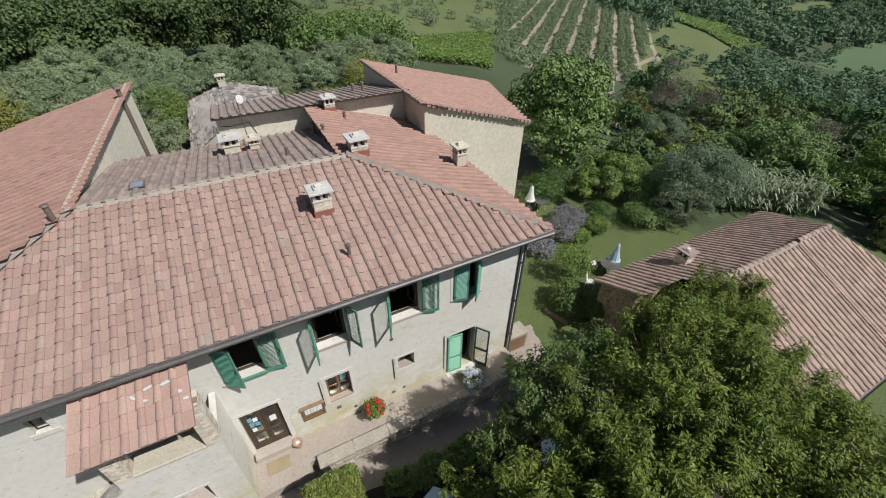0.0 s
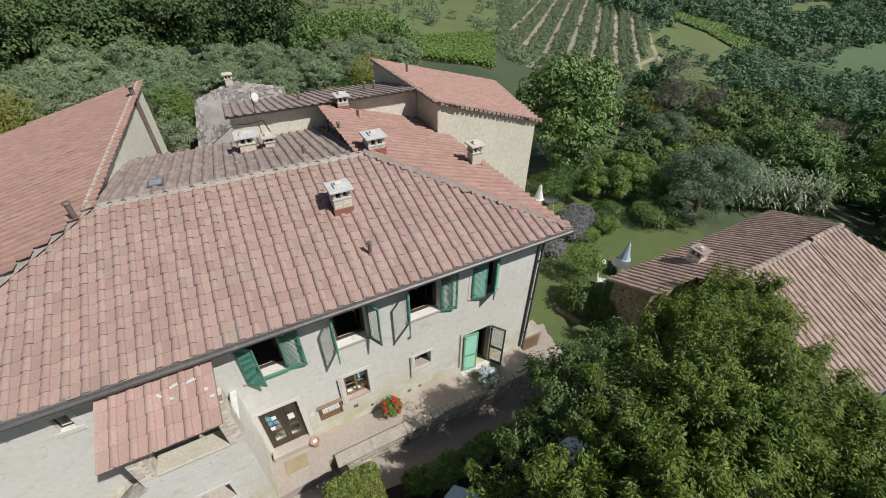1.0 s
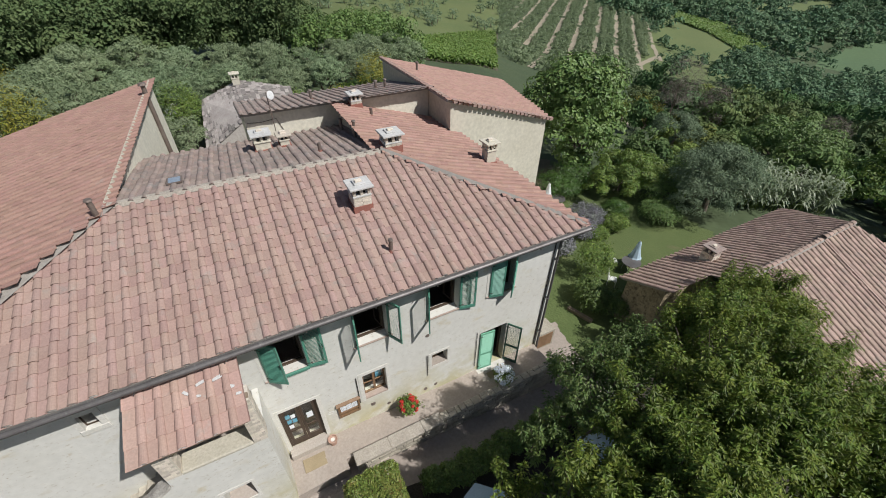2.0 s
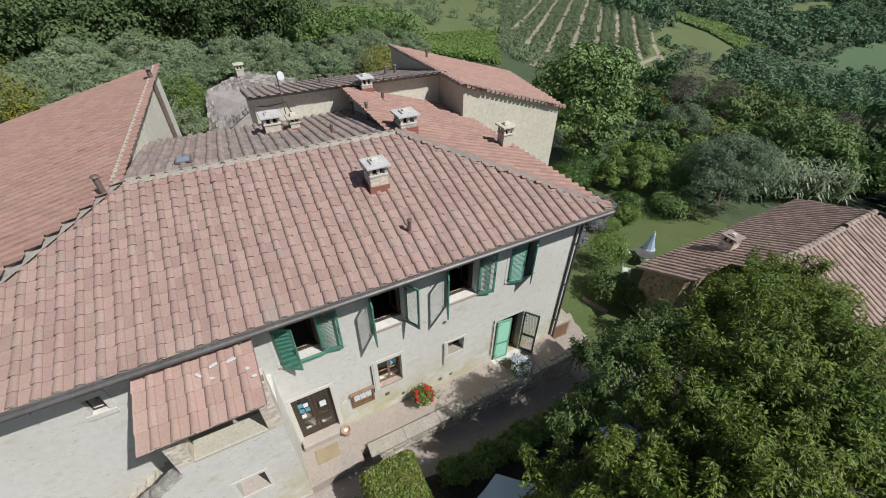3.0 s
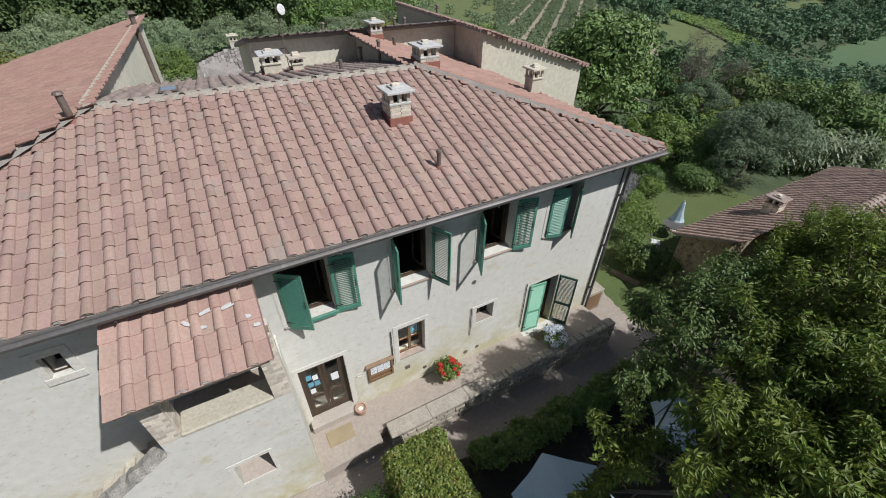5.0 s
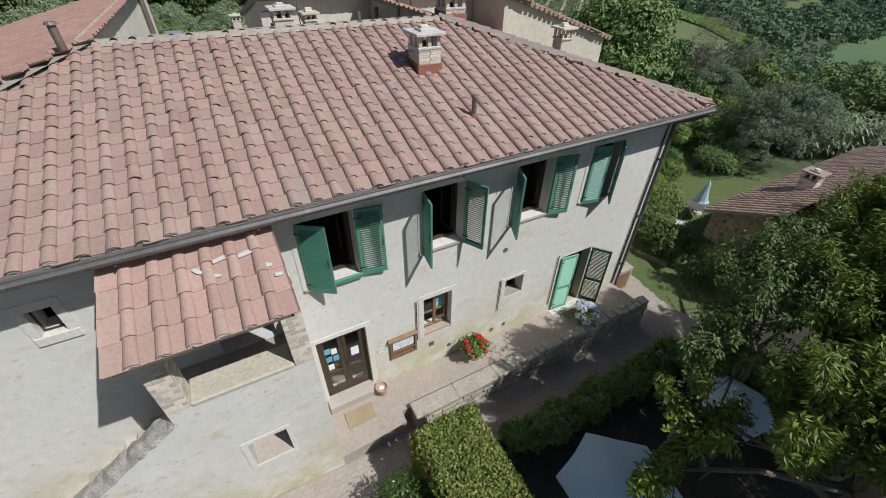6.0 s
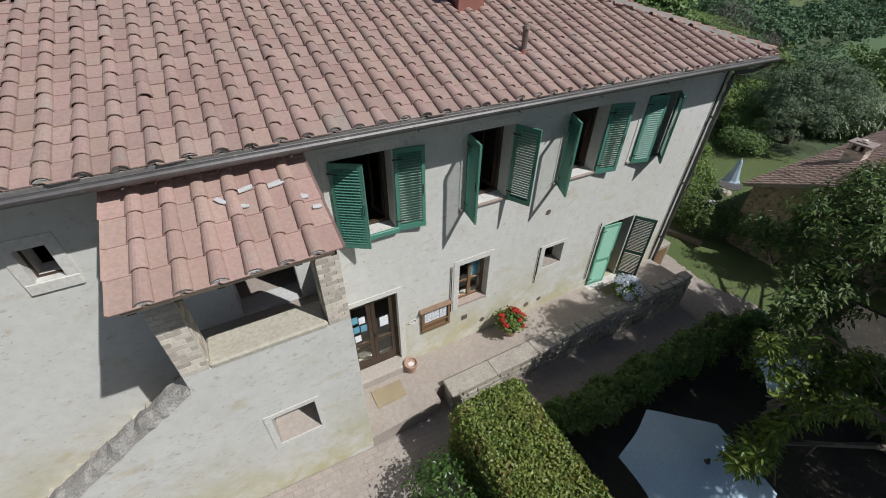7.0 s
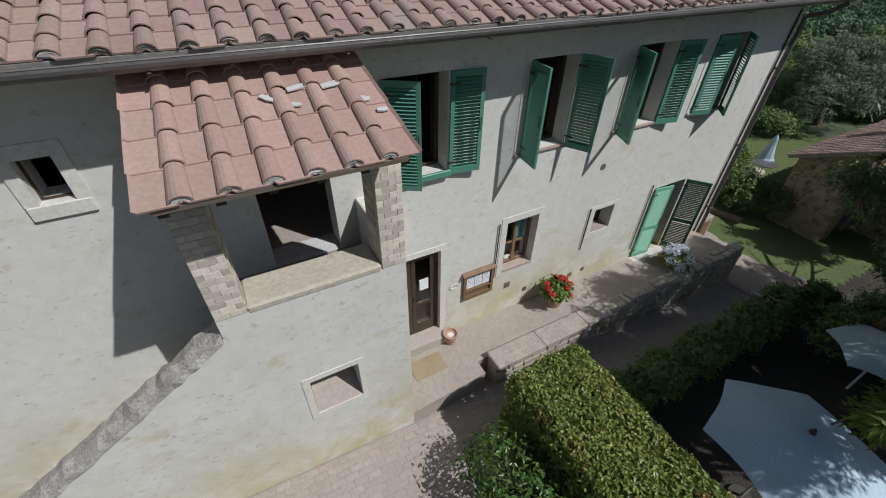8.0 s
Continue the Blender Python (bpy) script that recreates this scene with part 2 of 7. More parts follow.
PETAL_PALE = surface("pale_blue_petals", (0.74, 0.80, 0.88), (0.84, 0.87, 0.9), big=6, fine=20, rough=0.6, bump=0, vary=0.12, through_light=0.25)
LAVENDER = leaf("lavender_spikes", (0.235, 0.215, 0.27), (0.23, 0.25, 0.22), 0.3, 0.02, big=1.5)
DARK_IRON = surface("dark_iron", (0.05, 0.045, 0.04), (0.08, 0.07, 0.06), big=4, fine=20, rough=0.6, bump=0.1, metal=0.6)
SKY_PANE = surface("dusty_roof_pane", (0.22, 0.27, 0.33), (0.28, 0.32, 0.37), big=3, fine=20, rough=0.2, bump=0)
DISH_GREY = surface("dish_grey", (0.6, 0.6, 0.6), (0.66, 0.66, 0.66), big=2, fine=20, rough=0.4, bump=0)
MAT_COIR = surface("coir_doormat", (0.29, 0.23, 0.14), (0.33, 0.265, 0.165), big=3, fine=60, bump=0.6, depth=0.01)
LEAF_TREE = leaf("bright_tree_leaf", (0.115, 0.178, 0.024), (0.20, 0.255, 0.042), 0.45, 0.022, light=0.36, big=0.9)
LEAF_DARK = leaf("dark_tree_leaf", (0.085, 0.14, 0.033), (0.13, 0.19, 0.05), 0.4, 0.02)
LEAF_OAK = leaf("oak_leaf", (0.10, 0.175, 0.04), (0.15, 0.235, 0.06), 0.12, 0.015, light=0.1, big=0.5)
LEAF_SLOPE = leaf("slope_leaf", (0.088, 0.16, 0.05), (0.15, 0.22, 0.07), 0.10, 0.012, light=0.18, big=0.3, own=0.22, own_hue=0.025, rough=0.85)
LEAF_SLOPE_LIME = leaf("slope_thicket_leaf", (0.158, 0.215, 0.05), (0.200, 0.25, 0.065), 0.10, 0.012, light=0.2, big=0.3, own=0.18, own_hue=0.02, rough=0.85)
LEAF_OLIVE = leaf("olive_leaf", (0.140, 0.20, 0.11), (0.205, 0.265, 0.16), 0.12, 0.012, rough=0.85, light=0.2, own=0.1, own_hue=0.01)
LEAF_GROVE = leaf("grove_olive_leaf", (0.195, 0.265, 0.135), (0.265, 0.33, 0.185), 0.12, 0.012, rough=0.75, light=0.28, own=0.12, own_hue=0.012)
LEAF_SHRUB = leaf("lane_shrub_leaf", (0.12, 0.20, 0.045), (0.175, 0.25, 0.06), 0.35, 0.02, rough=0.4)
LEAF_LAUREL = leaf("laurel_leaf", (0.065, 0.135, 0.025), (0.10, 0.18, 0.04), 0.35, 0.02, rough=0.35)
LEAF_HEDGE = surface("hedge_leaf", (0.185, 0.255, 0.055), (0.275, 0.315, 0.08), (0.38, 0.21, 0.09), big=1.3, fine=9, rough=0.42, bump=0, vary=0.35, hue=0.03, through_light=0.35, third_at=0.58)
SAND_CAP = surface("sandy_stone_cap", (0.43, 0.395, 0.315), (0.48, 0.445, 0.365), (0.36, 0.33, 0.26), big=2.2, fine=16, bump=0.6, depth=0.012, third_at=0.58, grit=(0.8, 1.12))
LEAF_REED = leaf("reed_blade", (0.24, 0.30, 0.17), (0.31, 0.36, 0.23), 0.2, 0.01, rough=0.5)
LEAF_YELLOW = leaf("yellowing_leaf", (0.30, 0.27, 0.03), (0.22, 0.24, 0.04), 0.3, 0.02)
LEAF_LIME = leaf("lime_shrub_leaf", (0.18, 0.26, 0.05), (0.14, 0.215, 0.045), 0.35, 0.02)
LEAF_WOOD = leaf("woodland_leaf", (0.06, 0.11, 0.036), (0.10, 0.15, 0.054), 0.10, 0.015, light=0.15, big=0.2, own=0.25, own_hue=0.025, rough=0.85)
# leaves far off, paler and bluer: distance haze put into their colour
LEAF_FAR = leaf("far_haze_leaf", (0.092, 0.17, 0.09), (0.155, 0.235, 0.125), 0.12, 0.02, rough=0.95, light=0.18, big=0.05)
LEAF_VINE = leaf("vine_leaf", (0.14, 0.23, 0.045), (0.175, 0.265, 0.055), 0.15, 0.015)
TWIG = leaf("bare_twigs", (0.15, 0.125, 0.105), (0.19, 0.16, 0.13), 0.25, 0.01)


def glass(name, tint=(0.9, 0.95, 0.95)):
    m = bpy.data.materials.new(name)
    m.use_nodes = True
    p = m.node_tree.nodes["Principled BSDF"]
    p.inputs["Base Color"].default_value = (*tint, 1)
    p.inputs["Roughness"].default_value = 0.02
    p.inputs["Transmission Weight"].default_value = 1.0
    p.inputs["IOR"].default_value = 1.45
    return m


GLASS = glass("window_glass")


# ---- building blocks ----
class Geo:
    """Vertices and faces of one mesh."""

    def __init__(self):
        self.v, self.f, self.m = [], [], []

    def add(self, verts, faces, slot=0):
        k = len(self.v)
        self.v += [tuple(p) for p in verts]
        self.f += [tuple(i + k for i in f) for f in faces]
        self.m += [slot] * len(faces)
        return self

    def box(self, x0, y0, z0, x1, y1, z1, m=None, slot=0):
        c = [Vector((x, y, z)) for z in (z0, z1) for y in (y0, y1) for x in (x0, x1)]
        if m is not None:
            c = [m @ p for p in c]
        return self.add(c, [(0, 2, 3, 1), (4, 5, 7, 6), (0, 1, 5, 4), (2, 6, 7, 3), (0, 4, 6, 2), (1, 3, 7, 5)], slot)

    def bevel_box(self, x0, y0, z0, x1, y1, z1, b=0.01, m=None):
        """A box with its upright and upper edges cut."""
        pts = []
        for z, d in ((z0, 0), (z1 - b, 0), (z1, b)):
            e = d
            pts += [(x0 + b + e, y0 + e, z), (x1 - b - e, y0 + e, z), (x1 - e, y0 + b + e, z), (x1 - e, y1 - b - e, z),
                    (x1 - b - e, y1 - e, z), (x0 + b + e, y1 - e, z), (x0 + e, y1 - b - e, z), (x0 + e, y0 + b + e, z)]
        if m is not None:
            pts = [m @ Vector(p) for p in pts]
        faces = [tuple(reversed(range(8))), tuple(range(16, 24))]
        for k in (0, 8):
            faces += [(k + i, k + (i + 1) % 8, k + 8 + (i + 1) % 8, k + 8 + i) for i in range(8)]
        return self.add(pts, faces)

    def tube(self, a, b, ra, rb=None, n=8, caps=True):
        a, b = Vector(a), Vector(b)
        rb = ra if rb is None else rb
        q = (b - a).to_track_quat("Z", "Y").to_matrix()
        ring = [q @ Vector((math.cos(2 * math.pi * i / n), math.sin(2 * math.pi * i / n), 0)) for i in range(n)]
        faces = [(i, (i + 1) % n, n + (i + 1) % n, n + i) for i in range(n)]
        if caps:
            faces += [tuple(reversed(range(n))), tuple(range(n, 2 * n))]
        return self.add([a + ra * r for r in ring] + [b + rb * r for r in ring], faces)

    def lathe(self, profile, centre, n=20):
        """A turned shape: profile of (radius, height)."""
        cx, cy, cz = centre
        pts = [(cx + r * math.cos(2 * math.pi * i / n), cy + r * math.sin(2 * math.pi * i / n), cz + h) for r, h in profile for i in range(n)]
        faces = [(k * n + i, k * n + (i + 1) % n, (k + 1) * n + (i + 1) % n, (k + 1) * n + i) for k in range(len(profile) - 1) for i in range(n)]
        return self.add(pts, faces)

    def mesh(self, name, *materials, smooth=False):
        me = bpy.data.meshes.new(name)
        me.from_pydata(self.v, [], self.f)
        for m in materials:
            me.materials.append(m)
        me.polygons.foreach_set("material_index", self.m)
        if smooth:
            me.polygons.foreach_set("use_smooth", [True] * len(self.f))
        me.update()
        return me


def thing(name, at, label, category, group="", kind=""):
    ob = new(name)
    ob.location = at
    ob.empty_display_size = 0.2
    return tagged(ob, label, category, group, kind)


def part(name, geo, material, parent, label="", smooth=False, kind=""):
    """One mesh under a thing or a part, given in the world's coordinates."""
    mats = material if isinstance(material, tuple) else (material,)
    ob = new(name, geo.mesh(name, *mats, smooth=smooth) if isinstance(geo, Geo) else geo)
    if parent is not None:
        ob.parent = parent
        ob.matrix_parent_inverse = world_of(parent).inverted()
    return tagged(ob, label, kind=kind)


def world_of(ob):
    m = ob.matrix_basis.copy()
    if ob.parent is not None:
        m = world_of(ob.parent) @ ob.matrix_parent_inverse @ m
    return m


def piece(name, me, m, parent, label=""):
    """An object at the pose m (world) on a shared mesh, under a parent."""
    ob = new(name, me)
    ob.parent = parent
    ob.matrix_parent_inverse = world_of(parent).inverted()
    ob.matrix_basis = m
    return tagged(ob, label)


def quick_mesh(name, verts, loops, size, *materials, smooth=False, slots=None):
    """A mesh of faces with the same number of corners, from arrays."""
    me = bpy.data.meshes.new(name)
    verts, loops = np.asarray(verts, np.float32), np.asarray(loops, np.int32)
    n = len(loops) // size
    me.vertices.add(len(verts))
    me.vertices.foreach_set("co", verts.ravel())
    me.loops.add(len(loops))
    me.loops.foreach_set("vertex_index", loops)
    me.polygons.add(n)
    me.polygons.foreach_set("loop_start", np.arange(n, dtype=np.int32) * size)
    for m in materials:
        me.materials.append(m)
    if slots is not None:
        me.polygons.foreach_set("material_index", np.asarray(slots, np.int32))
    me.polygons.foreach_set("use_smooth", np.full(n, smooth))
    me.update(calc_edges=True)
    me.validate()
    return me


def wall_sheet(geo, u0, u1, z0, z1, openings, thick, put, top=None):
    """A wall from u0 to u1 with openings (a, b, c, d) through it; put(u, depth, z) gives the place. top(u): the height of its upper edge."""
    us = sorted({u0, u1, *(o for a, b, c, d in openings for o in (a, b))})
    zs = sorted({z0, z1, *(o for a, b, c, d in openings for o in (c, d))})
    solid = lambda u, z: u0 < u < u1 and z0 < z < z1 and not any(a < u < b and c < z < d for a, b, c, d in openings)
    high = lambda u, z: top(u) if top and z == z1 else z
    for i in range(len(us) - 1):
        for j in range(len(zs) - 1):
            a, b, c, d = us[i], us[i + 1], zs[j], zs[j + 1]
            um, zm = (a + b) / 2, (c + d) / 2
            if not solid(um, zm):
                continue
            P = lambda u, k, z: put(u, k, high(u, z))
            geo.add([P(a, 0, c), P(b, 0, c), P(b, 0, d), P(a, 0, d)], [(0, 1, 2, 3)])
            geo.add([P(a, thick, c), P(b, thick, c), P(b, thick, d), P(a, thick, d)], [(3, 2, 1, 0)])
            for side, (q, w) in (((a - 1e-4, zm), ((a, c), (a, d))), ((b + 1e-4, zm), ((b, d), (b, c))),
                                 ((um, c - 1e-4), ((b, c), (a, c))), ((um, d + 1e-4), ((a, d), (b, d)))):
                if not solid(*side):
                    geo.add([P(q[0], 0, q[1]), P(w[0], 0, w[1]), P(w[0], thick, w[1]), P(q[0], thick, q[1])], [(0, 1, 2, 3)])


# ---- roof tiles ----
PITCH, COURSE = 0.356, 0.33


def cover_template(r0=0.098, r1=0.074, length=0.43, n=8, wall=0.016):
    """A tapered half-round cover tile, wide end at y = 0."""
    v, f = [], []
    for y, r, z in ((0, r0, 0.030), (length, r1, 0.012)):
        for rr in (r, r - wall):
            v += [(-rr * math.cos(math.pi * i / n), y, z + rr * 0.76 * math.sin(math.pi * i / n)) for i in range(n + 1)]
    k = n + 1
    for i in range(n):
        f += [(i, i + 1, 2 * k + i + 1, 2 * k + i), (k + i, k + i + 1, i + 1, i), (k + i + 1, k + i, 3 * k + i, 3 * k + i + 1)]
    return np.array(v), f


def pan_template(length=0.40):
    """A flat pan tile with turned-up sides, lower edge at y = 0."""
    w, h = PITCH / 2 - 0.012, 0.018
    v = [(x, y, z + dz) for y, z in ((0, 0.028), (length, 0.012)) for x, dz in ((-w, 0.028), (-w + 0.03, 0), (w - 0.03, 0), (w, 0.028))]
    v += [(x, 0, 0.028 - h + dz) for x, dz in ((-w, 0.028), (-w + 0.03, 0), (w - 0.03, 0), (w, 0.028))]
    f = [(0, 1, 5, 4), (1, 2, 6, 5), (2, 3, 7, 6), (8, 9, 1, 0), (9, 10, 2, 1), (10, 11, 3, 2)]
    return np.array(v), f


COVER, PAN = cover_template(), pan_template()


def tiled_roof(parent, name, origin, along, up, width, length, material, inside, near=None, label="", thick=0.10, pan_material=None,
               plug=None, seed=1, deck_material=None, jitter=1.0, pitch=PITCH, course=COURSE):
    """A roof plane: deck, pan tiles and cover tiles. along: its eave; up: up the slope; inside(u, v): the plane's outline;
    near(u, v): the stretch whose tiles are single pieces."""
    rng = np.random.default_rng(seed)
    o, a, b = Vector(origin), Vector(along).normalized(), Vector(up).normalized()
    n = a.cross(b).normalized()
    R = np.array([a, b, n])
    covers, pans, plugs, singles = [], [], [], []
    rows, cols = int(math.ceil(length / course)), int(math.ceil(width / pitch)) + 1
    for i in range(cols):
        for j in range(rows):
            u, v = i * pitch, j * course
            if inside(u, v + 0.12):
                (singles if near and near(u, v) else covers).append((u, v, 0))
                if j == 0 and plug:
                    plugs.append((u, v))
            if inside(u + pitch / 2, v + 0.12):
                (singles if near and near(u, v) else pans).append((u + pitch / 2, v, 1))
    me = {0: None, 1: None}

    def pose_of(u, v, kind):
        tilt = rng.normal(0, 0.016 * jitter)
        roll = rng.normal(0, 0.02 * jitter) if kind == 0 else 0
        du, dv, dn = rng.normal(0, 0.007 * jitter), rng.normal(0, 0.010 * jitter), abs(rng.normal(0, 0.003 * jitter))
        if kind == 0 and rng.random() < 0.012:
            dv -= 0.05 * rng.random()
            dn += 0.012
        c, s = math.cos(tilt), math.sin(tilt)
        A = np.array([[c, s, 0], [-s, c, 0], [0, 0, 1]]) @ np.array([[1, 0, math.sin(roll)], [0, 1, 0], [-math.sin(roll), 0, 1]])
        return A, np.array([u + du, v + dv, dn])

    roof = Geo()
    # the deck follows the outline in strips
    step = 0.12
    k = int(math.ceil(length / step))
    strips = []
    for j in range(k):
        v0, v1 = j * step, min((j + 1) * step, length)
        us = [u for u in np.arange(0, width + 1e-6, 0.06) if inside(u, (v0 + v1) / 2)]
        if us:
            strips.append((v0, v1, us[0], us[-1]))
    ring = [(ua, v0) for v0, v1, ua, ub in strips] + [(strips[-1][2], strips[-1][1]), (strips[-1][3], strips[-1][1])] + [(ub, v0) for v0, v1, ua, ub in reversed(strips)]
    q = len(ring)
    roof.add([o + a * u + b * v + n * z for z in (-thick, 0.004) for u, v in ring],
             [tuple(range(q)), tuple(reversed(range(q, 2 * q)))] + [((i + 1) % q, i, q + i, q + (i + 1) % q) for i in range(q)])
    deck = part(name, roof, deck_material or MORTAR, parent, label)
    o3 = np.array(o)
    for items, (tv, tf), nm, mt in ((covers, COVER, "cover_tiles", material), (pans, PAN, "pan_tiles", pan_material or material)):
        if not items:
            continue
        V, L = [], []
        tf = np.array(tf)
        for q, (u, v, kind) in enumerate(items):
            A, d = pose_of(u, v, kind)
            V.append((tv @ A + d) @ R + o3)
            L.append(tf.ravel() + q * len(tv))
        part(nm, quick_mesh(nm, np.concatenate(V), np.concatenate(L), 4, mt, smooth=False), None, deck, kind="stuff")
    shared = {}
    for u, v, kind in singles:
        if kind not in shared:
            g = Geo().add(((COVER, PAN)[kind][0] * np.array([pitch / PITCH, course / COURSE, 1])).tolist(), (COVER, PAN)[kind][1])
            shared[kind] = g.mesh(("cover_tile", "pan_tile")[kind], (material, pan_material or material)[kind])
        A, d = pose_of(u, v, kind)
        m = Matrix([list((A @ R)[i]) for i in range(3)]).transposed().to_4x4()
        m.translation = Vector(d @ R + o3)
        piece(("cover_tile", "pan_tile")[kind], shared[kind], m, deck)
    if plugs:
        g = Geo()
        for u, v in plugs:
            r = 0.079 * pitch / PITCH
            front = [(u - r * math.cos(math.pi * i / 6), v + 0.006 + rng.normal(0, 0.006), 0.026 + r * 0.70 * math.sin(math.pi * i / 6)) for i in range(7)]
            back = [(x, y + 0.1, z) for x, y, z in front]
            P = [o + a * x + b * y + n * z for x, y, z in front + back]
            g.add(P, [tuple(range(7))] + [(i + 1, i, 7 + i, 8 + i) for i in range(6)])
        part("mortar_plug", g, plug, deck, "pale mortar closing the tile ends", kind="stuff")
    return deck


def ridge_line(parent, a, b, material, name="ridge_tile", bed=True, r=0.12, seed=3):
    """Half-round ridge or hip tiles on a mortar bed from a to b."""
    a, b = Vector(a), Vector(b)
    d = (b - a).normalized()
    side = d.cross(Vector((0, 0, 1))).normalized()
    n = side.cross(d)
    rng = random.Random(seed)
    count = max(1, int((b - a).length / 0.36))
    tv, tf = cover_template(r, r * 0.82, 0.42)
    g = Geo()
    for i in range(count):
        p = a + (b - a) * (i / count) + side * rng.gauss(0, 0.006)
        g.add([p + side * x + d * y + n * (z - 0.03) for x, y, z in tv], tf)
    ob = part(name, g, material, parent)
    if bed:
        m = Geo()
        m.add([p + side * s + n * h for p in (a, b) for s, h in ((-0.15, -0.05), (-0.11, 0.03), (0.11, 0.03), (0.15, -0.05))],
              [(0, 1, 5, 4), (1, 2, 6, 5), (2, 3, 7, 6)])
        part("mortar_bed", m, MORTAR, parent)
    return ob


# ---- the land ----
RADII = (0, 35, 60, 100, 150, 200, 280, 400, 700, 3000)
LAND = {
    -180: (-1.5, -2, -3, -5, -7, -8, -9, -10, -12, 40),
    -60: (-0.6, -0.6, -1.5, -4, -8, -10, -12, -12, -10, 60),
    0: (-0.5, -0.4, -1.8, -5.5, -10, -13, -13, -12, -6, 120),
    15: (-0.5, -0.5, -2.2, -7, -12, -13, -13, -11, 0, 140),
    30: (-0.8, -0.9, -3.5, -10, -17, -21, -22, -20, 0, 150),
    42: (-1.2, -1.6, -5, -14, -24, -30, -27, -24, -10, 150),
    57: (-1.8, -2.4, -7, -16, -26, -33, -38, -38, -38, 120),
    72: (-2.0, -2.6, -8, -18, -28, -36, -45, -53, -50, 110),
    100: (-2.0, -2.6, -7, -14, -24, -32, -42, -50, -50, 110),
    140: (-1.5, -2, -4, -7, -9, -10, -12, -14, -16, 60),
    180: (-1.5, -2, -3, -5, -7, -8, -9, -10, -12, 40),
}
AZIMUTHS = sorted(LAND)


def smooth(a, b, x):
    x = min(1.0, max(0.0, (x - a) / (b - a)))
    return x * x * (3 - 2 * x)


def yard(x, y):
    """The ground round the houses."""
    lane = -0.58 - 0.072 * (min(max(x, -14), 17) + 1.3)
    back = -0.5 - 1.6 * smooth(14, 26, x)
    return lane + (back - lane) * smooth(9, 20, y)


def ground_z(x, y):
    dx, dy = x - 1.3, y + 8.9
    r, az = math.hypot(dx, dy), math.degrees(math.atan2(dx, dy))
    k = max(i for i, a in enumerate(AZIMUTHS) if a <= az) if az < 180 else len(AZIMUTHS) - 2
    k = min(k, len(AZIMUTHS) - 2)
    f = (az - AZIMUTHS[k]) / (AZIMUTHS[k + 1] - AZIMUTHS[k])
    f = f * f * (3 - 2 * f)
    i = min(max(j for j, q in enumerate(RADII) if q <= r), len(RADII) - 2)
    g = (r - RADII[i]) / (RADII[i + 1] - RADII[i])
    zs = [LAND[AZIMUTHS[q]][i] * (1 - g) + LAND[AZIMUTHS[q]][i + 1] * g for q in (k, k + 1)]
    z = zs[0] * (1 - f) + zs[1] * f
    z += 0.012 * max(0, r - 60) * noise.noise((x * 0.012, y * 0.012, 3.1)) * min(1, 400 / max(r, 1))
    w = smooth(27, 42, math.hypot(x - 6, y - 6))
    return yard(x, y) * (1 - w) + z * w


HILL = ((352, 246), (318, 148), (240, 118), (196, 103), (235, 160), (262, 190))
GREEN_STRIP = ((352, 246), (318, 148), (276, 132), (314, 212))
RIGHT_FIELD = ((330, 122), (380, 136), (500, 150), (700, 150), (560, 80), (336, 84))
TOP_FIELD = ((440, 262), (640, 262), (560, 205), (430, 214))


def within(x, y, polygon):
    inside = False
    for (x0, y0), (x1, y1) in zip(polygon, polygon[1:] + polygon[:1]):
        if (y0 > y) != (y1 > y) and x < (x1 - x0) * (y - y0) / (y1 - y0) + x0:
            inside = not inside
    return inside


def zone(x, y):
    """Which cover the ground bears: 0 lawn, 1 lane, 2 earth, 3 meadow, 4 scrub, 5 green field, 6 soil, 7 soil darkened
    as tree shade.
    """
    dx, dy = x - 1.3, y + 8.9
    r, az = math.hypot(dx, dy), math.degrees(math.atan2(dx, dy))
    wob = 2.5 * noise.noise((x * 0.05, y * 0.05, 0.5))
    if r < 45:
        if -12 < x < 11.0 and -2.75 < y < 1.2:
            return 1
        if x > 9 and -3.2 < y < 13 and x < 27:
            return 0
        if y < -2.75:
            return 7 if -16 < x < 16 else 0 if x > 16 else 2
        if x > 24:
            return 4
        return 2 if noise.noise((x * 0.15, y * 0.15, 2)) > -0.1 else 0
    if 22.5 < az < 34.3 and 96 < r < 152 + (az - 23) * 6 + wob:
        return 2
    if within(x, y, GREEN_STRIP) or within(x, y, RIGHT_FIELD):
        return 5
    if within(x, y, HILL) or within(x, y, TOP_FIELD):
        return 3
    if 55.5 < az + wob < 63 and 95 < r < 200 or 51.8 < az + wob * 0.4 < 61.5 and 195 < r < 318:
        return 3
    if 34.3 <= az < 52.8 and 150 < r < 375:
        return 4
    if 7 < az < 24 and 140 < r < 300 + 4 * wob:
        return 3
    if 24 <= az < 34.5 and 170 <= r < 320:
        return 3
    return 4


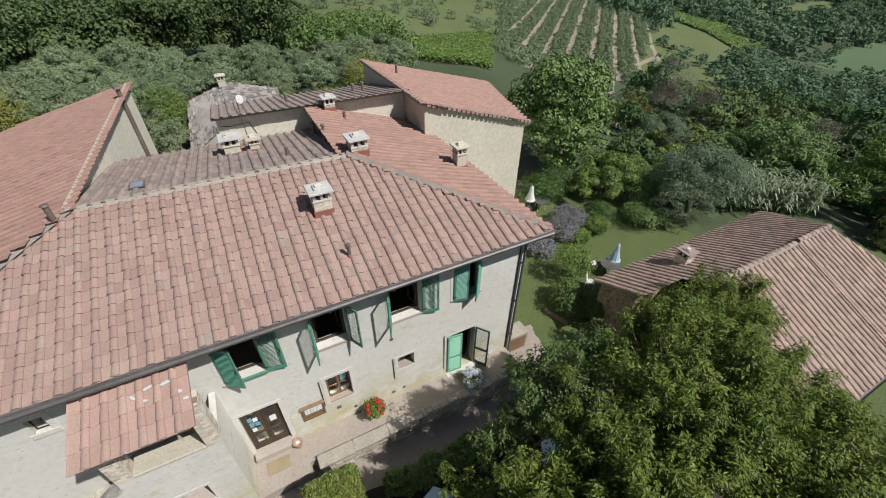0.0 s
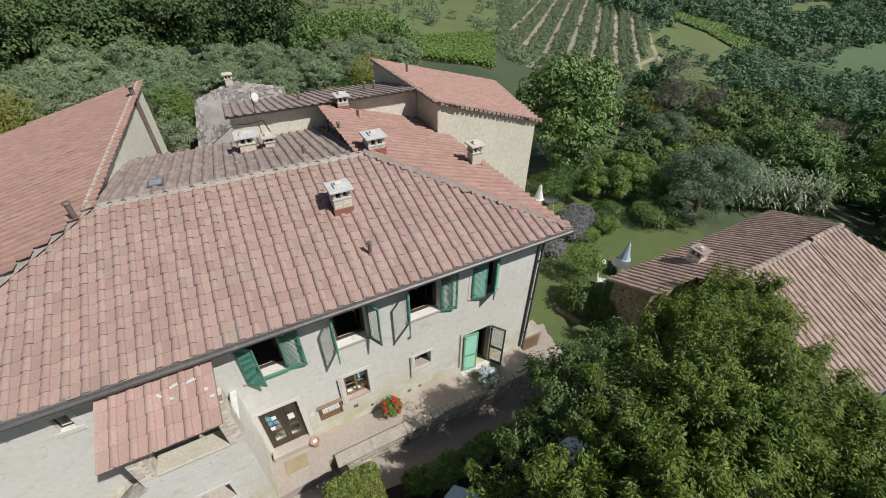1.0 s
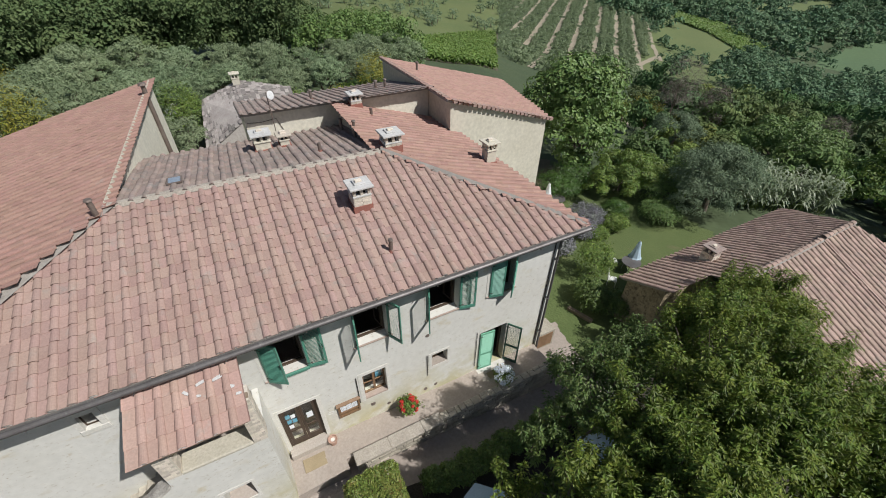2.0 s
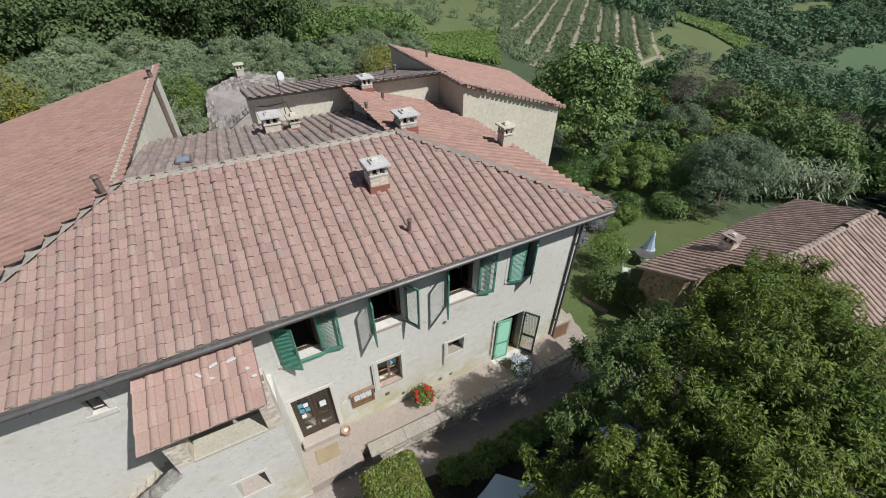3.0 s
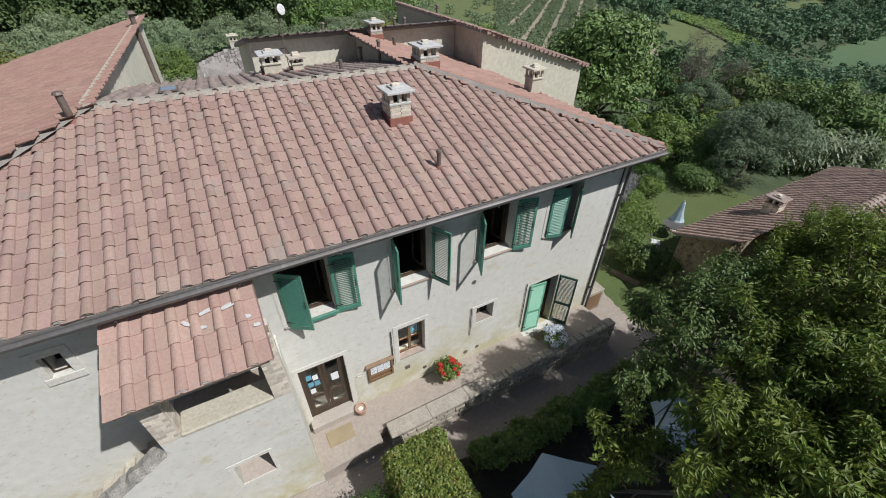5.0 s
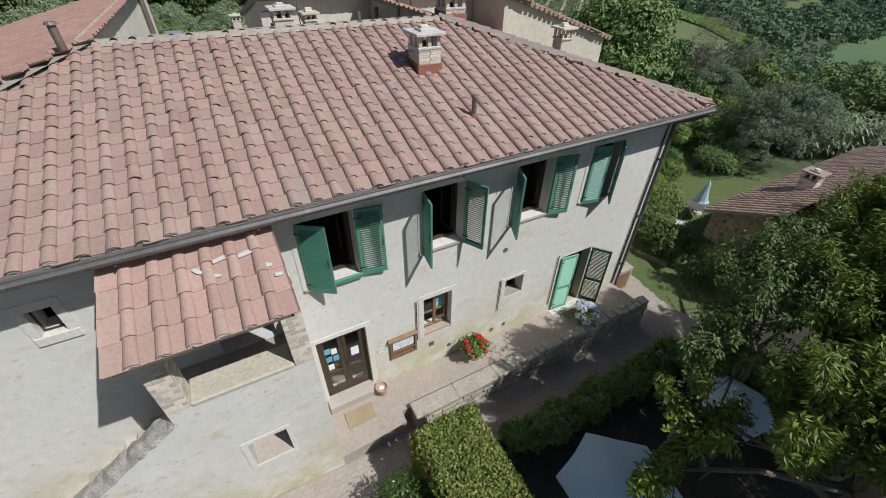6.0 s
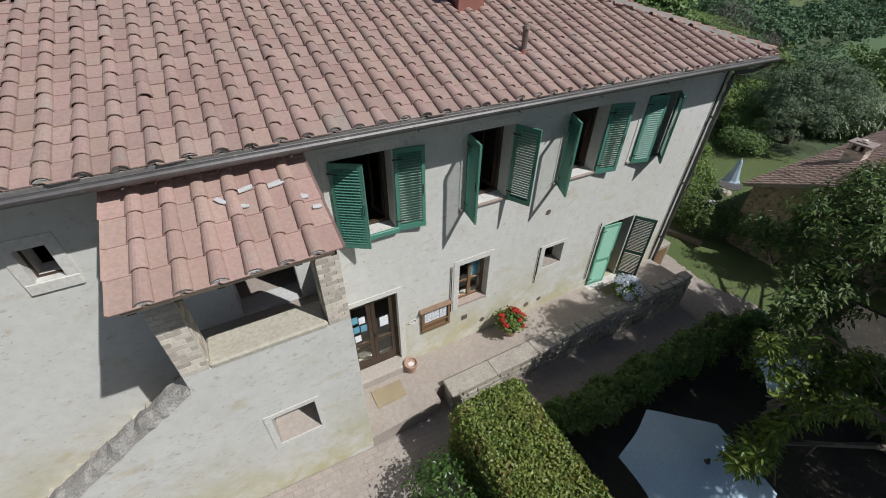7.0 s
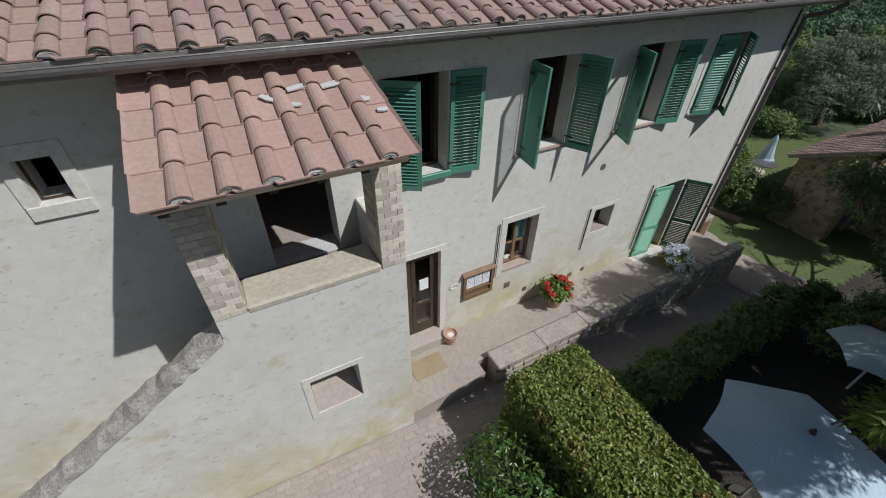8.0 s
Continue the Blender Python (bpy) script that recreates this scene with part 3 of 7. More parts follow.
def build_ground():
    """One sheet out to the horizon, finer towards the houses."""
    rs = [0, 0.05, 2, 4, 6]
    while rs[-1] < 3200:
        rs.append(rs[-1] + max(0.32, rs[-1] * 0.016) if rs[-1] < 32 else rs[-1] + max(0.8, rs[-1] * 0.035) if rs[-1] < 60 else rs[-1] * 1.035)
    fine = [-30 + i * 0.5 for i in range(240)]
    azs = fine + [90 + i * 6 for i in range(41)]
    azs = [a for a in azs if a < 330]
    V = [(1.3 + r * math.sin(radians(a)), -8.9 + r * math.cos(radians(a))) for r in rs[1:] for a in azs]
    V = [(x, y, ground_z(x, y)) for x, y in V]
    n, rows = len(azs), len(rs) - 1
    L, S = [], []
    for j in range(rows - 1):
        for i in range(n):
            q = (j * n + i, j * n + (i + 1) % n, (j + 1) * n + (i + 1) % n, (j + 1) * n + i)
            L += q[::-1]
            cx, cy = sum(V[k][0] for k in q) / 4, sum(V[k][1] for k in q) / 4
            S.append(zone(cx, cy))
    me = quick_mesh("ground", V, L, 4, GRASS, PAVING, EARTH, MEADOW, SCRUB, GREEN_FIELD, TRACK, SHADE_SOIL, smooth=True, slots=S)
    tagged(new("ground", me), "hillside ground of lawn, worn lane, dry earth, meadow and scrub", "ground", kind="structure")


build_ground()

# ---- the farmhouse ----
EAVE_Y, EAVE_Z, SLOPE = -0.56, 6.20, 0.30
RIDGE_Y, RIDGE_Z = 4.9, 7.86
CORNER_X = 10.05
PN = math.hypot(1, SLOPE)

house = thing("farmhouse", (3, 5, -1.0), "two-storey Tuscan farmhouse of cream lime stucco with terracotta roofs", "house")
UPPER = [(-0.98, 0.08), (1.64, 2.64), (4.12, 5.22), (6.5, 7.5)]
Z0, Z1 = 3.95, 5.55
openings = [(a, b, Z0, Z1) for a, b in UPPER]
openings += [(-1.2, 0.0, -0.02, 2.25), (1.58, 2.41, 1.07, 2.39), (4.2, 4.84, 1.28, 1.95), (6.3, 7.5, -0.25, 2.0), (-5.02, -4.69, 4.7, 5.22),
             (-2.9, -1.87, 3.0, 4.75)]
front = Geo()
wall_sheet(front, -13.0, 9.4, -2.6, 6.25, openings, 0.45, lambda u, k, z: (u, k, z))
part("front_wall", front, STUCCO, house, "cream lime stucco with ochre stains")
side = Geo()
wall_sheet(side, 0.45, 11.2, -2.6, 6.3, [], 0.45, lambda u, k, z: (9.4 - k, u, z))
part("side_wall", side, STUCCO, house)
rest = Geo()
wall_sheet(rest, -13.0, 8.95, -1.5, 6.5, [], 0.4, lambda u, k, z: (u, 10.45 - k, z))
wall_sheet(rest, 0.45, 10.05, -1.5, 6.3, [], 0.4, lambda u, k, z: (-13.0 + k, u, z))
part("rear_wall", rest, STUCCO, house)
upstand = Geo()
wall_sheet(upstand, 5.0, 10.75, 5.9, 7.72, [], 0.3, lambda u, k, z: (4.72 + k, u, z))
part("upstand_wall", upstand, STUCCO_TAN, house, "tan stucco wall under the verge")
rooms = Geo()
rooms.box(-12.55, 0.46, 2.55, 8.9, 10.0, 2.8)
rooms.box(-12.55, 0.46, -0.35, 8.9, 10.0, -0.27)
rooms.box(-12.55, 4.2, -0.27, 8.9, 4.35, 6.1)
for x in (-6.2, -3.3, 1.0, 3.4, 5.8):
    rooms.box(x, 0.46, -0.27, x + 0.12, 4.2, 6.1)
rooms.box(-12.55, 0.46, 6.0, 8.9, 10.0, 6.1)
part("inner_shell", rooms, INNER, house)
part("hall_floor", Geo().box(-3.15, 0.46, 2.80, -1.5, 3.6, 2.99), COTTO, house, "terracotta floor inside the upper door")
part("hall_floor", Geo().box(-3.17, 0.40, 2.81, 0.95, 4.19, 2.985), COTTO, house, "terracotta floor inside the stair door")
part("stair_threshold", Geo().bevel_box(-2.89, -0.03, 2.985, -1.88, 0.44, 3.012, 0.004), WHITE_STONE, house, "pale marble threshold")

# front slope: from the left wing's valley to the hip
front_x0 = -10.2
valley = lambda y: -3.65 - (4.77 - y) * 0.98


def on_front(u, v):
    x, y = front_x0 + u, EAVE_Y + v / PN
    return y < RIDGE_Y - 0.15 and valley(y) - 0.1 < x < CORNER_X - (y - EAVE_Y) - 0.02


tiled_roof(house, "front_roof", (front_x0, EAVE_Y, EAVE_Z), (1, 0, 0), (0, 1, SLOPE), 20.3, 5.72, TERRACOTTA, on_front,
           near=lambda u, v: -5.3 < front_x0 + u < 2.6 and v < 4.0, label="sunlit rows of pink terracotta tiles", plug=MORTAR, seed=11, thick=0.06)


def on_east(u, v):
    y, x = u - 0.56, CORNER_X - v / PN
    return x > 4.45 and y > EAVE_Y + (CORNER_X - x) + 0.02 and y < (8.45 if x > 9.35 else 10.78)


tiled_roof(house, "east_roof", (CORNER_X, -0.56, EAVE_Z), (0, 1, 0), (-1, 0, SLOPE), 11.6, 5.86, TERRACOTTA_RED, on_east, seed=12)


def on_back(u, v):
    y, x = 10.72 - v / 1.018, 4.72 - u
    return y > RIDGE_Y + 0.03 and x > -3.73 + (y - 5) * 0.053


tiled_roof(house, "back_roof", (4.72, 10.72, 6.74), (-1, 0, 0), (0, -1, 0.193), 8.6, 5.9, TERRACOTTA_GREY, on_back, seed=13, jitter=1.6)
band = Geo()
ridge_z = EAVE_Z + SLOPE * (RIDGE_Y - EAVE_Y)
band.add([(-3.7, RIDGE_Y - 0.17, ridge_z - 0.01), (4.55, RIDGE_Y - 0.17, ridge_z - 0.01), (4.55, RIDGE_Y - 0.09, ridge_z + 0.09), (-3.7, RIDGE_Y - 0.09, ridge_z + 0.09),
          (-3.7, RIDGE_Y + 0.04, ridge_z + 0.10), (4.55, RIDGE_Y + 0.04, ridge_z + 0.10), (-3.7, RIDGE_Y + 0.10, ridge_z - 0.02), (4.55, RIDGE_Y + 0.10, ridge_z - 0.02)],
         [(0, 1, 2, 3), (3, 2, 5, 4), (4, 5, 7, 6)])
part("ridge_mortar", band, WALL_CAP, house, "pale mortar band along the ridge")
hip_a, hip_b = (CORNER_X - 0.08, EAVE_Y + 0.08, EAVE_Z + 0.10), (4.6, RIDGE_Y - 0.02, ridge_z + 0.10)
hip_bed = Geo()
ha, hb = Vector(hip_a), Vector(hip_b)
s_ = Vector((1, 1, 0)).normalized()
hip_bed.add([ha - s_ * 0.08 + Vector((0, 0, -0.08)), ha + s_ * 0.03 + Vector((0, 0, 0.05)), ha + s_ * 0.13 + Vector((0, 0, -0.06)),
             hb - s_ * 0.08 + Vector((0, 0, -0.08)), hb + s_ * 0.03 + Vector((0, 0, 0.05)), hb + s_ * 0.13 + Vector((0, 0, -0.06))],
            [(0, 1, 4, 3), (1, 2, 5, 4)])
part("hip_mortar", hip_bed, MORTAR, house)
ridge_line(house, ha + Vector((0.06, 0.06, 0.0)), hb + Vector((0.10, 0.10, 0.0)), TERRACOTTA_RED, "hip_tiles", bed=False, r=0.10)
valley_strip = Geo()
va, vb = Vector((-3.65, 4.77, 7.86)), Vector((valley(-0.5), -0.5, 6.28))
valley_strip.add([va + Vector((-0.2, 0, 0.02)), va + Vector((0.16, 0, 0.05)), vb + Vector((0.16, 0, 0.05)), vb + Vector((-0.2, 0, 0.02))], [(0, 1, 2, 3)])
part("valley_flashing", valley_strip, MORTAR, house, "pale cement strip in the valley")

# soffit, gutter, downpipe
soffit = Geo()
soffit.box(-12.9, EAVE_Y + 0.02, 6.05, CORNER_X - 0.02, 0.0, 6.10)
soffit.box(9.4, 0.0, 6.05, CORNER_X - 0.02, 8.4, 6.10)
part("soffit", soffit, PLASTER, house)


def half_round(a, b, r, g):
    a, b = Vector(a), Vector(b)
    d = (b - a).normalized()
    s = d.cross(Vector((0, 0, 1))).normalized()
    n = 8
    for k, rr in ((0, r), (1, r - 0.006)):
        P = [p + s * (rr * math.cos(math.pi + math.pi * i / n)) + Vector((0, 0, rr * math.sin(math.pi + math.pi * i / n))) for p in (a, b) for i in range(n + 1)]
        g.add(P, [(i, i + 1, n + 2 + i, n + 1 + i) for i in range(n)])
    g.tube(a + s * r, b + s * r, 0.012, n=6)


gg = Geo()
half_round((CORNER_X + 0.05, -0.655, 6.175), (-12.9, -0.655, 6.145), 0.085, gg)
gutter = part("gutter", gg, GUTTER, house, "weathered brown copper gutter")
for i in range(12):
    x = -11.0 + i * 1.88
    b = Geo()
    b.box(x, -0.735, 6.066, x + 0.03, -0.56, 6.074)
    part("gutter_bracket", b, GUTTER, gutter)
down = Geo()
down.tube((9.75, -0.62, 6.05), (9.62, -0.40, 5.86), 0.05)
down.tube((9.62, -0.40, 5.86), (9.36, -0.10, 5.74), 0.05)
down.tube((9.36, -0.10, 5.74), (9.34, -0.09, -1.35), 0.05)
dp = part("downpipe", down, GUTTER, house, "dark copper downpipe at the corner")
for z in (0.6, 2.6, 4.6):
    part("pipe_clip", Geo().box(9.28, -0.15, z, 9.40, 0.0, z + 0.03), GUTTER, dp)
cable = Geo()
cable.tube((9.20, -0.03, 5.9), (9.18, -0.03, -0.9), 0.02, n=6)
part("conduit", cable, DARK_IRON, house)


# ---- windows, shutters, doors ----
def shutter(parent, hinge, angle, w, z0, z1, outward, material, slat_pitch=0.052, solid=False):
    """A louvred leaf hinged at hinge (x, y); angle: degrees from closed; outward: +1 for a leaf hinged on its left."""
    d = Vector((math.cos(radians(angle)) * outward, -math.sin(radians(angle)), 0))
    n = Vector((-d.y, d.x, 0))
    m = Matrix(((d.x, n.x, 0, hinge[0]), (d.y, n.y, 0, hinge[1]), (0, 0, 1, 0), (0, 0, 0, 1)))
    t = 0.02
    f = Geo()
    st, rail = 0.065, 0.085
    f.box(0, -t, z0, st, t, z1, m)
    f.box(w - st, -t, z0, w, t, z1, m)
    f.box(st, -t, z0, w - st, t, z0 + rail * 1.3, m)
    f.box(st, -t, z1 - rail, w - st, t, z1, m)
    if z1 - z0 > 2:
        f.box(st, -t, z0 + 0.9, w - st, t, z0 + 1.0, m)
    if solid:
        f.box(st, -0.008, z0 + rail, w - st, 0.008, z1 - rail, m)
    leaf_ob = part("shutter", f, material, parent)
    if not solid:
        sm = Geo().box(-(w / 2 - st), -0.038, -0.0025, w / 2 - st, 0.038, 0.0025).mesh("slat", material)
        k = int((z1 - z0 - 2.4 * rail) / slat_pitch)
        for i in range(k):
            z = z0 + rail * 1.3 + 0.03 + i * (z1 - z0 - 2.3 * rail - 0.04) / (k - 1)
            if z1 - z0 > 2 and z0 + 0.88 < z < z0 + 1.02:
                continue
            piece("slat", sm, m @ Matrix.Translation((w / 2, 0, z)) @ Matrix.Rotation(radians((55 if angle > 60 else 44) * outward), 4, "X"), leaf_ob)
    for z in (z0 + 0.2, z1 - 0.2):
        part("hinge", Geo().box(-0.03, -t - 0.006, z, 0.14, -t, z + 0.03, m), DARK_IRON, leaf_ob)
    iron = Geo()
    iron.tube(m @ Vector((w - 0.04, -t - 0.02, (z0 + z1) / 2 - 0.1)), m @ Vector((w - 0.04, -t - 0.02, (z0 + z1) / 2 + 0.1)), 0.008, n=6)
    part("latch_bar", iron, DARK_IRON, leaf_ob)
    return leaf_ob


ANGLES = [(33, 172), (98, 118), (114, 168), (13, 44)]
for (a, b), (la, ra) in zip(UPPER, ANGLES):
    surround = Geo()
    for x0, x1, z0, z1 in ((a - 0.16, a - 0.002, Z0 - 0.02, Z1 + 0.16), (b + 0.002, b + 0.16, Z0 - 0.02, Z1 + 0.16), (a - 0.002, b + 0.002, Z1 + 0.002, Z1 + 0.16)):
        surround.box(x0, -0.012, z0, x1, 0.02, z1)
    win = part("window_surround", surround, PLASTER, house, "smooth pale plaster band round the window")
    sill = Geo().bevel_box(a - 0.15, -0.045, Z0 - 0.05, b + 0.15, 0.42, Z0 - 0.002, 0.01)
    part("sill", sill, SILL, win, "worn brick sill")
    inner = Geo()
    inner.box(a + 0.0, 0.30, Z0, a + 0.07, 0.38, Z1)
    inner.box(b - 0.07, 0.30, Z0, b, 0.38, Z1)
    inner.box(a + 0.07, 0.30, Z1 - 0.07, b - 0.07, 0.38, Z1)
    inner.box(a + 0.07, 0.30, Z0, b - 0.07, 0.38, Z0 + 0.06)
    part("window_frame", inner, WOOD_DARK, win)
    # casements stand open into the room
    for x, turn in ((a + 0.06, 78), (b - 0.06, 102)):
        m = Matrix.Translation((x, 0.38, 0)) @ Matrix.Rotation(radians(turn), 4, "Z")
        q = Geo()
        q.box(0, -0.02, Z0 + 0.06, 0.05, 0.02, Z1 - 0.08, m)
        q.box(0.40, -0.02, Z0 + 0.06, 0.45, 0.02, Z1 - 0.08, m)
        q.box(0.05, -0.02, Z0 + 0.06, 0.40, 0.02, Z0 + 0.14, m)
        q.box(0.05, -0.02, Z1 - 0.16, 0.40, 0.02, Z1 - 0.08, m)
        part("casement", q, WOOD_DARK, win, "dark wooden casement open inwards")
    w = (b - a) / 2 + 0.03
    shutter(house, (a - 0.03, -0.035), la, w, Z0 - 0.06, Z1 + 0.0, 1, GREEN)
    shutter(house, (b + 0.03, -0.035), ra, w, Z0 - 0.06, Z1 + 0.0, -1, GREEN)
part("sill_board", Geo().bevel_box(-0.95, -0.10, Z0 - 0.06, 0.12, -0.04, Z0 + 0.04, 0.01), GREEN, house, "green painted sill board")

# ground floor: brown casement window with an iron grille rod beside it
g = Geo()
X0, X1, A0, A1 = 1.58, 2.41, 1.07, 2.39
for x0, x1, z0, z1 in ((X0, X0 + 0.06, A0, A1), (X1 - 0.06, X1, A0, A1), (X0 + 0.06, X1 - 0.06, A0, A0 + 0.07), (X0 + 0.06, X1 - 0.06, A1 - 0.07, A1), (1.96, 2.04, A0 + 0.07, A1 - 0.07)):
    g.box(x0, 0.20, z0, x1, 0.27, z1)
for x in (X0 + 0.06, 2.04):
    g.box(x, 0.215, 1.62, x + 0.35, 0.25, 1.66)
win = part("casement_window", g, WOOD_MID, house, "brown wooden casement window")
for x in (X0 + 0.06, 2.04):
    p = part("pane", Geo().box(x, 0.23, A0 + 0.07, x + 0.33 - 0.02, 0.236, A1 - 0.07), GLASS, win)
    p.visible_shadow = False
part("curtain", Geo().box(2.10, 0.32, 1.6, 2.32, 0.325, 2.25), BLUE_PAPER, win, "pale blue curtain behind the pane")
band = Geo()
for x0, x1, z0, z1 in ((X0 - 0.15, X0 - 0.002, A0 - 0.1, A1 + 0.15), (X1 + 0.002, X1 + 0.12, A0 - 0.1, A1 + 0.15), (X0 - 0.002, X1 + 0.002, A1 + 0.002, A1 + 0.15)):
    band.box(x0, -0.012, z0, x1, 0.02, z1)
part("surround", band, PLASTER, win)
part("sill", Geo().bevel_box(X0 + 0.004, -0.006, A0 - 0.05, X1 - 0.004, 0.19, A0 + 0.012, 0.01), SILL, win, "worn brick sill")

# the small deep window
band = Geo()
for x0, x1, z0, z1 in ((4.06, 4.198, 1.14, 2.05), (4.842, 4.94, 1.14, 2.05), (4.198, 4.842, 1.952, 2.05), (4.198, 4.842, 1.14, 1.278)):
    band.box(x0, -0.012, z0, x1, 0.02, z1)
win = part("small_window", band, PLASTER, house, "small deep-set window with pale surround")
g = Geo()
for x0, x1, z0, z1 in ((4.2, 4.25, 1.28, 1.95), (4.79, 4.84, 1.28, 1.95), (4.25, 4.79, 1.28, 1.33), (4.25, 4.79, 1.9, 1.95), (4.50, 4.54, 1.33, 1.9)):
    g.box(x0, 0.33, z0, x1, 0.38, z1)
part("frame", g, WOOD_DARK, win)
part("sill", Geo().box(4.205, 0.004, 1.282, 4.835, 0.325, 1.30), COTTO, win, "brick inner sill")

# the attic-like window at the left end
band = Geo()
for x0, x1, z0, z1 in ((-5.15, -5.022, 4.70, 5.38), (-4.688, -4.55, 4.70, 5.38), (-5.022, -4.688, 5.222, 5.38)):
    band.box(x0, -0.025, z0, x1, 0.02, z1)
win = part("slit_window", band, PLASTER, house, "narrow window with raised pale stone surround")
part("sill", Geo().bevel_box(-5.15, -0.035, 4.53, -4.55, 0.40, 4.698, 0.012), PLASTER, win)
g = Geo()
for x0, x1, z0, z1 in ((-5.02, -5.0, 4.7, 5.22), (-4.71, -4.69, 4.7, 5.22), (-5.0, -4.71, 4.7, 4.72), (-5.0, -4.71, 5.20, 5.22)):
    g.box(x0, 0.10, z0, x1, 0.14, z1)
part("frame", g, WOOD_DARK, win)

# glazed entrance door
g = Geo()
for x0, x1, z0, z1 in ((-1.2, -1.12, 0, 2.25), (-0.08, 0.0, 0, 2.25), (-1.12, -0.08, 2.17, 2.25), (-1.12, -0.08, 0, 0.04)):
    g.box(x0, 0.10, z0, x1, 0.2, z1)
door = part("glass_door", g, WOOD_DARK, house, "brown framed double glass door")
for k, x in ((0, -1.12), (1, -0.595)):
    q = Geo()
    for x0, x1, z0, z1 in ((x, x + 0.09, 0.04, 2.17), (x + 0.425, x + 0.515, 0.04, 2.17), (x + 0.09, x + 0.425, 0.04, 0.28), (x + 0.09, x + 0.425, 2.06, 2.17), (x + 0.09, x + 0.425, 0.82, 0.90)):
        q.box(x0, 0.12, z0, x1, 0.17, z1)
    part("leaf", q, WOOD_DARK, door)
    p = part("pane", Geo().box(x + 0.085, 0.142, 0.27, x + 0.43, 0.148, 2.07), GLASS, door)
    p.visible_shadow = False
part("handle", Geo().tube((-0.56, 0.09, 1.0), (-0.56, 0.09, 1.14), 0.012).box(-0.57, 0.09, 1.06, -0.55, 0.12, 1.08), DARK_IRON, door)
part("threshold", Geo().bevel_box(-1.28, -0.28, -0.27, 0.08, 0.1, -0.006, 0.012), CAP_CEMENT, house, "pale stone door step")
notice = Geo().box(-0.42, 0.113, 1.25, -0.22, 0.117, 1.55)
part("notice_sheet", notice, PAPER, door, "white paper notice on the glass")
for i, (x, z, mt) in enumerate([(-0.98, 1.72, BLUE_PAPER), (-0.82, 1.66, PAPER), (-0.97, 1.42, BLUE_PAPER), (-0.80, 1.40, BLUE_PAPER), (-0.96, 1.12, PAPER)]):
    part("leaflet", Geo().box(x - 0.07, 0.113, z - 0.1, x + 0.07, 0.117, z + 0.1), mt, door)
band = Geo()
for x0, x1, z0, z1 in ((-1.32, -1.202, -0.25, 2.38), (0.002, 0.14, -0.02, 2.38), (-1.202, 0.002, 2.252, 2.38)):
    band.box(x0, -0.012, z0, x1, 0.02, z1)
part("surround", band, PLASTER, door)

# notice case beside the door
case = thing("notice_case", (0.95, -0.03, 0.64), "wooden notice case with three printed papers on the wall", "notice board")
for x0, x1, z0, z1 in ((0.56, 0.62, 0.64, 1.36), (1.27, 1.33, 0.64, 1.36), (0.62, 1.27, 1.30, 1.36), (0.62, 1.27, 0.64, 0.72), (0.62, 1.27, 0.86, 0.90)):
    part("frame_rail", Geo().box(x0, -0.06, z0, x1, -0.001, z1), WOOD_MID, case)
part("back_board", Geo().box(0.62, -0.012, 0.72, 1.27, -0.002, 1.30), WOOD_MID, case)
g = Geo()
g.add([(0.52, -0.11, 1.36), (1.37, -0.11, 1.36), (1.37, 0.0, 1.41), (0.52, 0.0, 1.41), (0.52, -0.11, 1.38), (1.37, -0.11, 1.38), (1.37, 0, 1.43), (0.52, 0, 1.43)],
      [(3, 2, 1, 0), (4, 5, 6, 7), (0, 1, 5, 4), (0, 4, 7, 3), (1, 2, 6, 5)])
part("rain_board", g, WOOD_MID, case)
for i in range(3):
    x = 0.65 + i * 0.205
    s = part("sheet", Geo().box(x, -0.022, 0.93, x + 0.19, -0.016, 1.27), PAPER, case)
    bars = Geo()
    for k in range(7):
        bars.box(x + 0.02, -0.0245, 1.22 - k * 0.038, x + (0.17 if k % 3 else 0.12), -0.0225, 1.228 - k * 0.038)
    part("text_bars", bars, INK, s)

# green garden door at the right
# left leaf in the pale green, right leaf in the dark green
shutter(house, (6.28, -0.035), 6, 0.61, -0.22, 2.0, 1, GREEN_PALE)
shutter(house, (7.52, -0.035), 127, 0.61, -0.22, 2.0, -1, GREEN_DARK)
part("threshold", Geo().bevel_box(6.2, -0.3, -0.42, 7.6, 0.45, -0.252, 0.015), PLASTER, house)
inner = Geo()
inner.box(6.3, 0.28, -0.25, 6.38, 0.36, 2.0)
inner.box(7.42, 0.28, -0.25, 7.5, 0.36, 2.0)
inner.box(6.38, 0.28, 1.92, 7.42, 0.36, 2.0)
part("door_frame", inner, WOOD_DARK, house)
# iron rods and vents on the wall
for x, z0, z1 in ((1.36, 1.0, 2.45), (4.0, 0.85, 2.05), (6.12, 0.1, 2.15)):
    part("iron_rod", Geo().tube((x, -0.03, z0), (x, -0.03, z1), 0.014, n=6), DARK_IRON, house)
for x, z, r in ((4.03, 3.13, 0.075), (2.38, 0.18, 0.07), (3.9, 0.02, 0.08), (4.35, 0.05, 0.07)):
    part("wall_vent", Geo().tube((x, -0.012, z), (x, 0.02, z), r, n=14), PIPE_METAL, house)
part("meter_hatch", Geo().box(1.72, -0.012, 0.48, 1.88, 0.02, 0.64).box(1.75, -0.016, 0.51, 1.85, -0.012, 0.61), PIPE_METAL, house, "small grey wall hatch")
ring = Geo()
